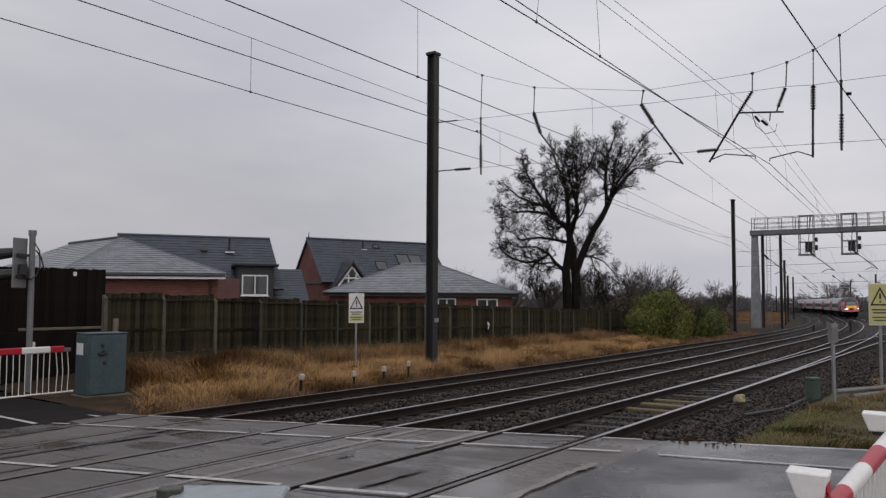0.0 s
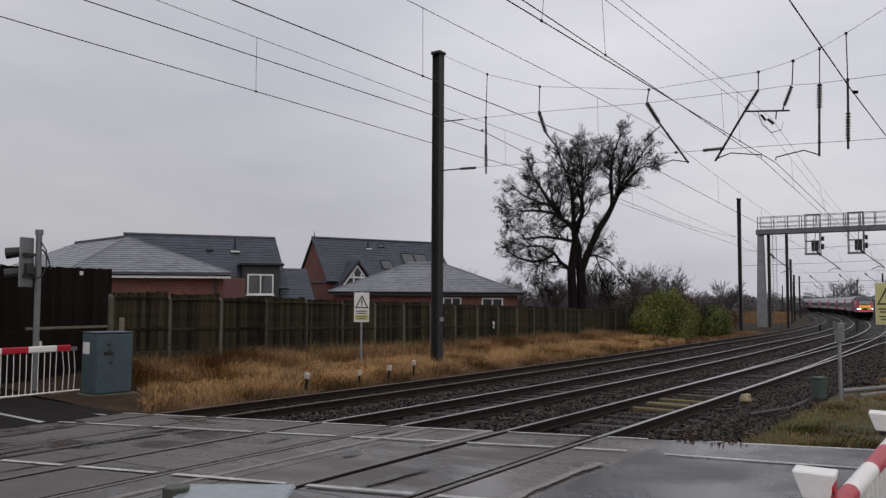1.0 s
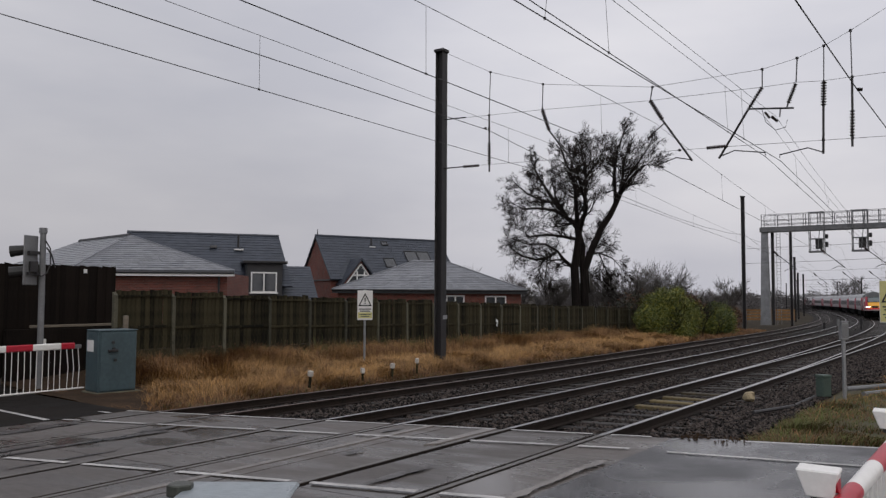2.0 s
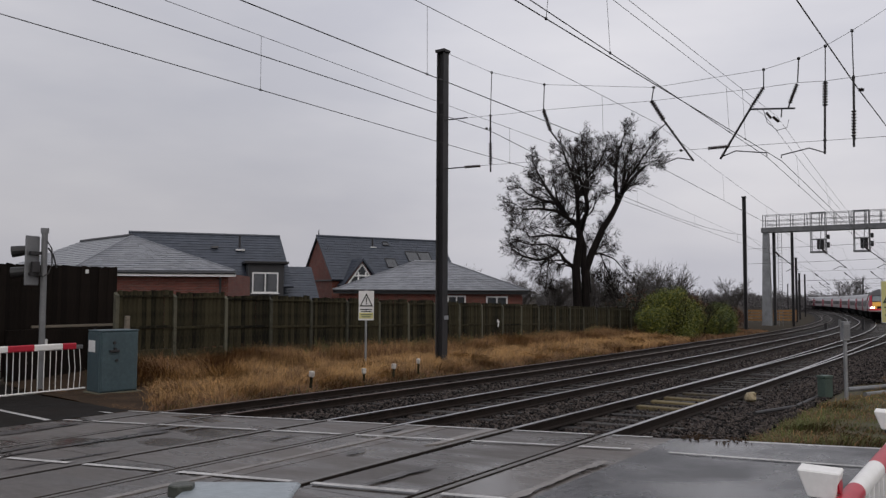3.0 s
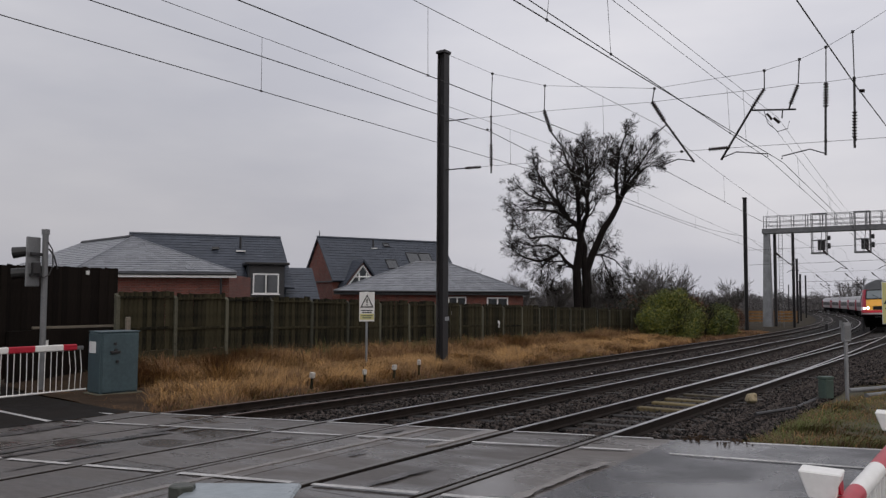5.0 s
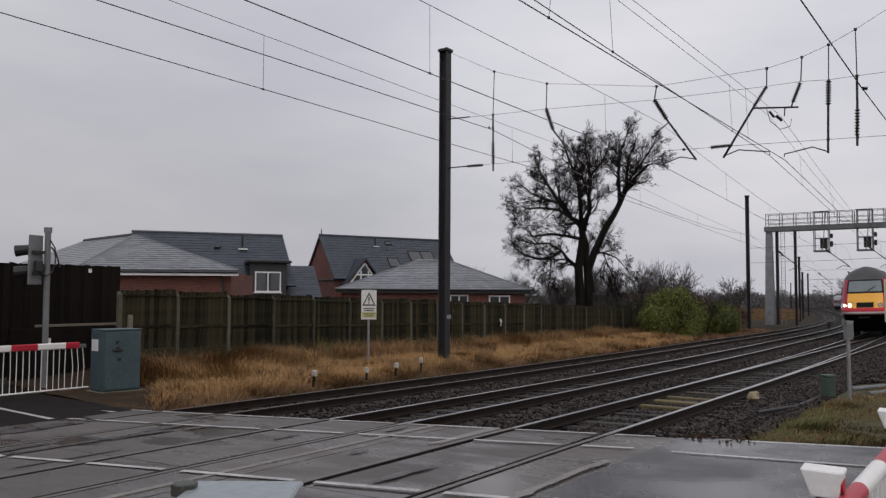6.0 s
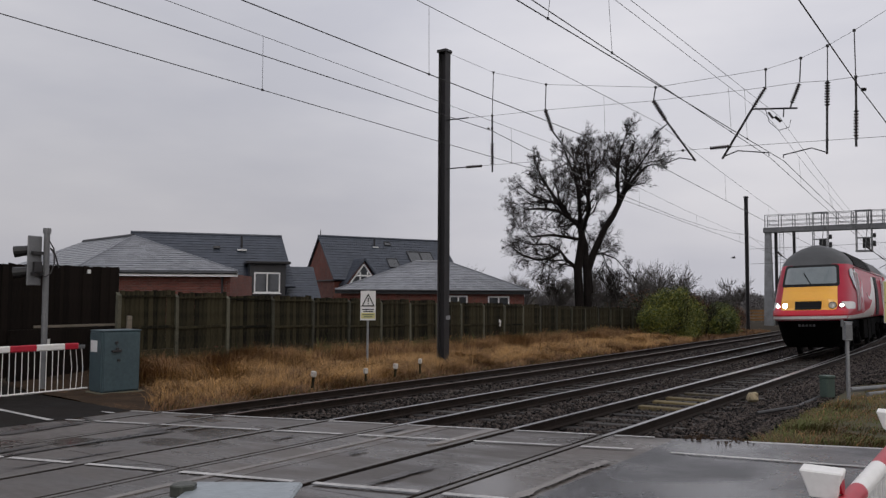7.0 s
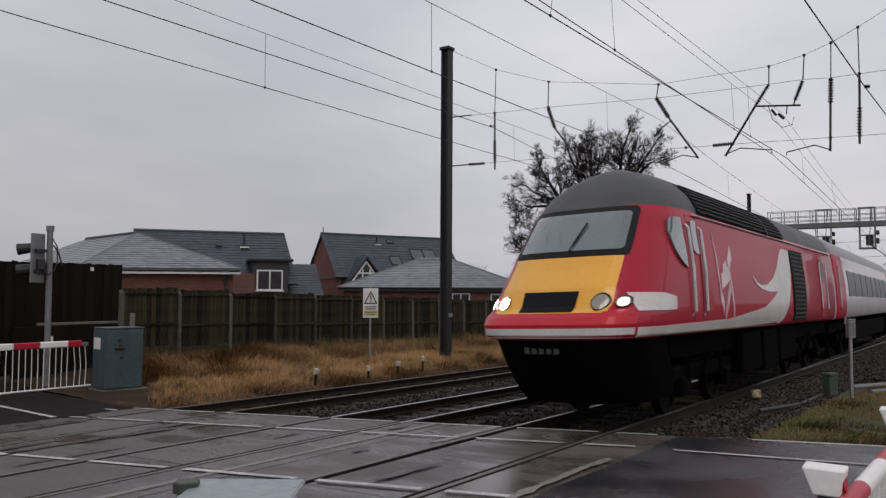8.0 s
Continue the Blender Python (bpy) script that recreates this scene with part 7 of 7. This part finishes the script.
def small_tree(rnd, height, mat_t, mat_f, depth=3, stems=1):
    st, fine = Sticks(), Sticks()
    for s in range(stems):
        base = Vector((rnd.uniform(-0.5, 0.5), rnd.uniform(-0.5, 0.5), 0)) * (stems > 1)
        lean = Vector((rnd.gauss(0, 0.12), rnd.gauss(0, 0.12), 1)).normalized()
        pts = [base, base + lean * height * 0.25, base + lean * height * 0.5]
        st.add(pts, height * 0.012, height * 0.008, 6)
        for k in range(5):
            t = rnd.uniform(0.35, 1.0)
            a = rnd.uniform(0, 2 * math.pi)
            d = Vector((math.cos(a) * 0.6, math.sin(a) * 0.6, 0.8)).normalized()
            grow(st, fine, base + lean * height * 0.5 * t, d, height * 0.22, height * 0.008, depth, rnd, up=0.4)
        grow(st, fine, pts[-1], lean, height * 0.22, height * 0.01, depth, rnd, up=0.4)
    return st.mesh("trunk", mat_t), fine.mesh("crown", mat_f)


def far_trees():
    rnd = random.Random(4)
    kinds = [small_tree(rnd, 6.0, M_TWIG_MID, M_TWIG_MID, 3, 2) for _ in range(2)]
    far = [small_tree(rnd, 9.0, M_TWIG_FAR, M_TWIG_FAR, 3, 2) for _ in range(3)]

    def plant(kind, x, y, z, s, label):
        t = thing("tree", label, "tree", pose(x, y, z, 0, 0, rnd.uniform(0, 360)) @ Matrix.Diagonal((s, s, s * rnd.uniform(0.9, 1.1), 1)), group="bare trees")
        part("trunk", kind[0], None, t)
        part("crown", kind[1], None, t)

    # thicket beside the big tree and beyond the green shrubs
    for x, y, s in ((58, 25, 0.8), (61, 23.6, 0.95), (64, 25.5, 0.85), (67, 23.5, 0.95), (70, 25.5, 0.8), (73, 24.2, 0.85), (62, 28, 0.9), (68, 29, 0.9), (55, 28, 0.7), (76, 26, 0.7), (52, 29.5, 0.7), (49, 33, 0.8), (47, 31, 0.6), (60, 31, 0.8)):
        plant(kinds[rnd.randrange(2)], x + rnd.uniform(-0.5, 0.5), y, -1.0, s, "small bare tree in a thicket behind the fence")
    for x, y, s in ((92, 24.8, 0.85), (96, 26.5, 0.6), (100, 27.5, 0.55)):
        plant(kinds[1], x, y, -1.2, s, "thin bare sapling beside the railway")
    # the far wood along the horizon
    for i in range(120):
        x = rnd.uniform(330, 420)
        y = x * math.tan(radians(rnd.uniform(1, 24)))
        plant(far[rnd.randrange(3)], x, y, -3.0, rnd.uniform(0.5, 0.85), "hazy bare tree in the distant wood")
    for i in range(26):
        d = rnd.uniform(95, 140)
        a = radians(rnd.uniform(18, 34))
        plant(far[rnd.randrange(3)], d * math.cos(a), d * math.sin(a), -1.5, rnd.uniform(0.45, 0.75), "hazy bare tree beyond the houses")
    plant(far[0], 232, 33.0, -2.6, 1.15, "rounded bare tree beyond the bend")
    plant(far[1], 235, 30.5, -2.6, 1.1, "rounded bare tree beyond the bend")
    hedge = [(d * math.cos(a), d * math.sin(a), rnd.uniform(-1.0, 1.2), rnd.uniform(2.5, 4.0)) for d, a in ((rnd.uniform(290, 330), radians(-4 + 0.31 * i)) for i in range(100))]
    wood = thing("far_wood", "hazy grey-brown bare woodland along the horizon", "woodland", kind="stuff")
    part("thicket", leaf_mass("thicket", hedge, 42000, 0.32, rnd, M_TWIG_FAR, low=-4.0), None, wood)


def leaf_mass(name, centres, count, size, rnd, mat, stretch=1.0, low=-1.2):
    """Leaves as small bent blades scattered through rounded, uneven masses."""
    v, f = [], []
    tot = sum(c[3] ** 2 for c in centres)
    for cx, cy, cz, r in centres:
        for _ in range(int(count * r * r / tot)):
            d = Vector((rnd.gauss(0, 1), rnd.gauss(0, 1), rnd.gauss(0, 1))).normalized()
            q = Vector((cx, cy, cz)) + Vector((d.x, d.y, d.z * stretch)) * r * (rnd.random() ** 0.35) * (1 + 0.45 * noise.noise((d.x * 2.5 + cx, d.y * 2.5, d.z * 2.5)))
            if q.z < low:
                continue
            a = Vector((rnd.gauss(0, 1), rnd.gauss(0, 1), rnd.gauss(0, 0.6))).normalized()
            b = a.cross(Vector((rnd.gauss(0, 1), rnd.gauss(0, 1), rnd.gauss(0, 1)))).normalized()
            s = size * rnd.uniform(0.6, 1.3)
            o = len(v)
            v += [q - a * s, q + b * s * 0.45, q + a * s, q - b * s * 0.45]
            f += [(o, o + 1, o + 2), (o, o + 2, o + 3)]
    return mesh_of(name, v, f, mat)


def shrubs():
    rnd = random.Random(8)
    z0 = -1.0

    def shrub(label, centres, n, size, mats, stems=18, tw=M_TWIG):
        sh = thing("shrub", label, "shrub", group="trackside shrubs")
        k = 0
        for mat, share in mats:
            cs = [(x + rnd.uniform(-0.2, 0.2), y, z, r) for x, y, z, r in centres]
            tagged(part("foliage", leaf_mass("foliage", cs, int(n * share), size, rnd, mat), None, sh), kind="stuff")
        st, fine = Sticks(), Sticks()
        for i in range(stems):
            c = centres[rnd.randrange(len(centres))]
            p = Vector((c[0] + rnd.gauss(0, c[3] * 0.4), c[1] + rnd.gauss(0, c[3] * 0.4), (z0 - 0.2) if c[3] > 0.5 else -0.25))
            grow(st, fine, p, Vector((rnd.gauss(0, 0.3), rnd.gauss(0, 0.3), 1)).normalized(), max(0.12, (c[2] + c[3] - (z0 if c[3] > 0.5 else c[2] - c[3])) * 0.55), 0.03 if c[3] > 0.5 else 0.005, 2, rnd, up=0.5)
        o = len(st.v)
        st.v += fine.v
        st.f += [tuple(i + o for i in q) for q in fine.f]
        tagged(part("scrub_wood", st.mesh("scrub_wood", tw), None, sh), kind="stuff")

    shrub("dense green and yellow evergreen shrub beside the track", [(49.6, 18.2, 0.1, 1.1), (51.3, 17.9, 0.6, 1.15), (53.0, 18.1, 1.2, 1.1), (54.6, 17.7, 0.2, 1.1), (48.6, 18.4, 0.4, 0.7), (51.2, 18.2, 1.9, 0.5), (54.0, 18.0, 2.0, 0.5), (51.8, 17.2, -0.4, 1.0), (56.0, 18.0, 0.5, 1.1), (50.5, 18.6, 1.2, 0.8), (53.8, 17.4, -0.5, 0.9), (55.2, 18.3, 1.2, 0.7), (52.2, 17.6, 1.6, 0.6)], 42000, 0.055, [(M_LEAF, 0.5), (M_LEAF_YELLOW, 0.5)], 14)
    shrub("russet bramble and bare scrub beside the track", [(57.0, 18.6, 0.5, 1.4), (58.8, 18.8, 0.8, 1.4), (60.5, 18.9, 0.4, 1.3)], 4200, 0.07, [(M_BRAMBLE, 0.8), (M_LEAF, 0.2)], 40)
    shrub("low green shrub beside the track", [(59.0, 17.5, -0.3, 1.0), (60.6, 17.6, 0.0, 1.1), (62.5, 17.8, 0.3, 1.1), (64.4, 18.0, 0.1, 1.1), (66.2, 18.3, -0.2, 1.0), (63.2, 17.4, -0.5, 0.9), (65.0, 18.6, 0.6, 0.7)], 28000, 0.06, [(M_LEAF, 0.75), (M_LEAF_YELLOW, 0.25)], 6)
    shrub("russet scrub at the foot of the mast", [(73, 19.8, -0.5, 1.0), (76, 20.6, -0.4, 1.2), (79, 21.2, -0.5, 1.2), (83, 22.0, -0.5, 1.2), (88, 23.2, -0.6, 1.3)], 4200, 0.08, [(M_BRAMBLE, 1.0)], 46)
    shrub("dark ivy-clad scrub behind the fence", [(56, 22.6, 0.6, 1.3), (58.5, 22.4, 1.1, 1.3), (61, 22.2, 0.9, 1.3), (64, 22.4, 1.2, 1.3), (67, 22.6, 0.9, 1.4), (71, 23.2, 0.8, 1.4), (53, 23.0, 0.3, 1.0)], 9000, 0.08, [(M_LEAF_DARK, 0.7), (M_BRAMBLE, 0.3)], 60)


M_LEAF_DARK = material("dark_ivy_leaf", (0.035, 0.042, 0.018), 0.6, dark=(0.014, 0.018, 0.009), rand=0.4, island=True, bump=0.0)


def blades(name, area, count, h0, h1, mat, rnd, parent, clump=0.6, lean=0.5, width=0.009, keep=None):
    """Grass blades, bent over, in clumps. area: x0, x1, v0, v1 along and across the line."""
    x0, x1, v0, v1 = area
    v, f = [], []
    made = 0
    while made < count:
        x, w = rnd.uniform(x0, x1), rnd.uniform(v0, v1)
        n = noise.noise((x * 0.55, w * 0.55, 2.0)) * 0.5 + 0.5 * noise.noise((x * 1.9, w * 1.9, 5.0))
        if n < -0.28 or (keep and not keep(x, w)):
            made += 0.3
            continue
        tall = 0.55 + 0.75 * max(0, n + 0.25)
        for _ in range(4):
            px, pv = x + rnd.gauss(0, 0.05), w + rnd.gauss(0, 0.05)
            if keep and not keep(px, pv):
                continue
            a, b = rail_xy(px, pv)
            p = Vector((a, b, ground_z(px, pv) - 0.02))
            h = rnd.uniform(h0, h1) * tall
            t = 7.0 * noise.noise((x * 0.4, w * 0.4, 8.0)) + rnd.gauss(0, 0.9)
            d = Vector((math.cos(t), math.sin(t), 0))
            s = Vector((-d.y, d.x, 0)) * width * rnd.uniform(0.6, 1.4)
            l = lean * rnd.uniform(0.1, 1.0) * h
            q1 = p + d * l * 0.35 + Vector((0, 0, h * 0.6))
            q2 = p + d * l + Vector((0, 0, h * rnd.uniform(0.75, 1.0)))
            o = len(v)
            v += [p - s, p + s, q1 + s * 0.7, q1 - s * 0.7, q2]
            f += [(o, o + 1, o + 2, o + 3), (o + 3, o + 2, o + 4)]
            made += 1
    ob = new(name, mesh_of(name, v, f, mat))
    return tagged(ob, parent[0], parent[1], kind="stuff")


def grass():
    rnd = random.Random(3)
    # dead grass on the far verge, thickest along the fence
    keep = lambda x, v: (x > edge_x(14.0) + 0.5 + (v - 14.0) * 0.20 + 1.6 * min(1, max(0, v - 14.3) / 3) + 0.6 * noise.noise((v * 0.8, x * 0.3, 6))) and not (10.3 < x < 12.2 and 17.2 < v < 18.6)
    blades("dead_grass", (9.5, 30, 14.95, 20.2), 72000, 0.25, 0.66, M_STRAW, rnd, ("tall dry straw-coloured grass on the verge", "grass"), keep=keep, lean=1.7, width=0.005)
    blades("dead_grass", (9.5, 30, 14.3, 20.2), 50000, 0.12, 0.46, M_RUSTBLADE, rnd, ("flattened rust-brown dead grass", "grass"), keep=keep, lean=2.2, width=0.006)
    blades("dead_grass", (30, 50, 14.6, 20.4), 34000, 0.30, 0.66, M_STRAW, rnd, ("tall dry straw-coloured grass on the verge", "grass"), lean=1.6, width=0.008)
    blades("dead_grass", (30, 50, 14.4, 20.4), 22000, 0.15, 0.5, M_RUSTBLADE, rnd, ("flattened rust-brown dead grass", "grass"), lean=2.0, width=0.009)
    blades("dead_grass", (50, 78, 14.6, 18.5), 14000, 0.10, 0.35, M_RUSTBLADE, rnd, ("low brown dead growth below the shrubs", "grass"), lean=2.0, width=0.01)
    blades("dead_grass", (11.5, 50, 18.2, 20.15), 24000, 0.5, 1.05, M_STRAW, rnd, ("taller dry grass along the fence foot", "grass"), keep=keep, lean=0.9, width=0.005)
    blades("dead_grass", (11.5, 50, 18.0, 20.18), 26000, 0.5, 1.1, M_RUSTBLADE, rnd, ("taller brown grass along the fence foot", "grass"), keep=keep, lean=0.9, width=0.006)
    blades("dead_grass", (9.5, 34, 14.3, 20), 22000, 0.10, 0.3, M_GREENBLADE, rnd, ("short green grass among the dead stems", "grass"), keep=keep, lean=1.2, width=0.007)
    foot = lambda x, v: x > edge_x(14.0) + 1.7 + (v - 14.0) * 0.20 and not (10.3 < x < 12.4 and 17.2 < v < 18.8)
    blades("dead_grass", (11.4, 19, 18.4, 20.2), 16000, 0.45, 1.15, M_RUSTBLADE, rnd, ("tall brown grass tangled against the fence", "grass"), keep=foot, lean=1.0, width=0.006)
    blades("dead_grass", (11.4, 19, 17.6, 20.2), 12000, 0.35, 0.95, M_STRAW, rnd, ("tall straw grass tangled against the fence", "grass"), keep=foot, lean=1.2, width=0.005)
    blades("dead_grass", (12, 60, 19.2, 20.25), 9000, 0.5, 1.25, M_GREENBLADE, rnd, ("green weeds climbing the fence foot", "grass"), keep=foot, lean=0.8, width=0.007)
    keep3 = lambda x, v: x > edge_x(14.0) + 0.15 + (v - 14.0) * 0.20 and not (10.4 < x < 12.0 and 17.3 < v < 18.5)
    blades("dead_grass", (8.8, 12.6, 14.5, 20.5), 9000, 0.05, 0.22, M_RUSTBLADE, rnd, ("sparse brown grass on bare soil", "grass"), keep=keep3, lean=2.4, width=0.006)
    # near verge by the barrier
    keep2 = lambda x, v: x > edge_x(v) + 0.25 + 0.35 * noise.noise((v * 1.4, 0, 3)) and v < 2.9 + 0.4 * noise.noise((x * 0.8, 0, 9)) - 0.10 * max(0, x - 16) 
    blades("verge_grass", (11.2, 24, -3.0, 3.1), 70000, 0.05, 0.17, M_GREENBLADE, rnd, ("short damp green and brown verge grass", "grass"), keep=keep2, lean=1.3, width=0.006)
    blades("verge_grass", (12.95, 13.55, 2.2, 2.75), 2600, 0.12, 0.30, M_GREENBLADE, rnd, ("taller green tuft at the road edge", "grass"), lean=0.9, width=0.006)
    blades("verge_grass", (15.5, 24, -3.0, 2.7), 2000, 0.15, 0.30, M_STRAW, rnd, ("dry stalks standing in the verge", "grass"), keep=keep2, lean=1.1, width=0.005)
    blades("verge_grass", (11.2, 24, -3.0, 2.9), 20000, 0.06, 0.18, M_RUSTBLADE, rnd, ("flattened brown dead blades in the verge", "grass"), keep=keep2, lean=2.2, width=0.006)


def ballast():
    """Loose stones between and beside the tracks."""
    rnd = np.random.RandomState(5)
    base = np.array([(1, 0, 0), (-1, 0, 0), (0, 1, 0), (0, -1, 0), (0, 0, 1), (0, 0, -1)], float)
    tri = np.array([(0, 2, 4), (2, 1, 4), (1, 3, 4), (3, 0, 4), (2, 0, 5), (1, 2, 5), (3, 1, 5), (0, 3, 5)])

    def scatter(label, x0, x1, v0, v1, n, size, bias):
        xs = x0 + (x1 - x0) * rnd.rand(n) ** bias
        vs = v0 + (v1 - v0) * rnd.rand(n)
        V, F = [], []
        rails = [t + s for t in TRACKS.values() for s in (-0.7525, 0.7525)]
        for x, v in zip(xs, vs):
            if x < edge_x(v) + 0.1 or min(abs(v - r) for r in rails) < 0.10:
                continue
            between = any(abs(v - t) < 0.68 for t in TRACKS.values())
            a, b = rail_xy(x, v)
            s = size * (0.6 + 0.8 * rnd.rand())
            q = base * s * (0.6 + 0.7 * rnd.rand(6, 1)) * np.array([1.0, 0.8, 0.65])
            q = q + s * 0.18 * rnd.randn(6, 3)
            t = rnd.rand() * 6.28
            c, sn = math.cos(t), math.sin(t)
            R = np.array([[c, -sn, 0], [sn, c, 0], [0, 0, 1]])
            z = ground_z(x, v) + 0.025 + rnd.rand() * (0.035 if between else 0.06)
            V.append(q @ R.T + np.array([a, b, z]))
            F.append(tri + 6 * (len(V) - 1))
        V, F = np.concatenate(V), np.concatenate(F)
        ob = new("ballast", mesh_of("ballast", V.tolist(), F.tolist(), M_BALLAST))
        tagged(ob, label, "ballast", kind="stuff")

    scatter("loose dark grey ballast stones between the rails", 9.2, 30, 3.0, 14.4, 62000, 0.036, 1.3)
    scatter("loose dark grey ballast stones between the rails", 30, 62, 1.8, 14.4, 30000, 0.05, 1.4)
    scatter("reddish-grey ballast shoulder beside the line", 12.3, 24, 2.9, 4.2, 7000, 0.034, 1.2)
    scatter("reddish-grey ballast shoulder beside the line", 22, 48, -1.2, 4.2, 16000, 0.045, 1.4)


big_tree()
far_trees()
shrubs()
grass()
ballast()


# ---- what moves: the train, its wiper and a bird ----
TRAIN_V = 5.5


def nose_at(t):
    """The nose's way along the line, at a steady 20.7 m/s."""
    return 10.5 + 20.7 * (8.0 - t)


def vehicle_pose(x, pivot_a, pivot_b):
    """A vehicle whose two bogie centres ride on the track."""
    a, b = on_rail(x + pivot_a, TRAIN_V), on_rail(x + pivot_b, TRAIN_V)
    d = (b - a).normalized()
    up = Vector((0, 0.035, 1)).normalized()
    side = up.cross(d).normalized()
    up = d.cross(side).normalized()
    o = a - d * pivot_a
    m = Matrix((d, side, up)).transposed().to_4x4()
    m.translation = o
    return m


def bird():
    b = thing("bird", "small dark bird flying past the shrubs", "bird")
    bm = bmesh.new()
    bmesh.ops.create_icosphere(bm, subdivisions=2, radius=1, matrix=Matrix.Diagonal((0.15, 0.05, 0.05, 1)))
    part("body", bm, M_STEEL_DARK, b, smooth=True)
    for sd in (-1, 1):
        bm = bmesh.new()
        top = [bm.verts.new(q) for q in ((0.07, sd * 0.03, 0.02), (0.03, sd * 0.25, 0.1), (-0.04, sd * 0.24, 0.1), (-0.05, sd * 0.03, 0.02))]
        low = [bm.verts.new(q.co - Vector((0, 0, 0.012))) for q in top]
        bm.faces.new(top)
        bm.faces.new(low[::-1])
        for i in range(4):
            bm.faces.new((top[i], low[i], low[(i + 1) % 4], top[(i + 1) % 4]))
        part("wing", bm, M_STEEL_DARK, b)
    part("tail", boxm(-0.24, -0.12, -0.03, 0.03, -0.01, 0.005), M_STEEL_DARK, b)
    return b


BIRD = bird()


def motions():
    times = [0.25 * i for i in range(33)]
    walk(POWER, [(t, vehicle_pose(nose_at(t), 3.9, 13.3)) for t in times])
    for i, c in enumerate(COACHES):
        off = CAR_LEN + 0.5 + i * (COACH_LEN + 0.65)
        walk(c, [(t, vehicle_pose(nose_at(t) + off, 3.2, COACH_LEN - 3.2)) for t in times])
    path = [(0.0, (54.0, 20.2, 1.2)), (5.6, (54.0, 20.2, 1.2)), (6.0, (55.0, 20.0, 3.2)), (6.5, (56.4, 18.0, 4.0)), (7.0, (58.0, 15.5, 4.6)), (7.5, (59.2, 13.0, 5.0)), (8.0, (60.2, 10.7, 5.3))]
    walk(BIRD, [(t, pose(*q, 0, 0, -60)) for t, q in path])
    wy = -0.05
    sweep = [(0.0, 10), (0.7, 52), (1.5, -20), (2.3, 52), (3.0, -20), (3.7, 52), (4.4, -20), (5.1, 52), (5.8, -35), (6.2, -50), (6.5, -48), (7.0, 25), (7.5, 58), (8.0, -14)]
    walk(WIPER, [(t, pose(front_x(wy, 2.68) - 0.07, wy, 2.68) @ pose(0, 0, 0, 0, 41, 0) @ pose(0, 0, 0, -a, 0, 0)) for t, a in sweep])


motions()
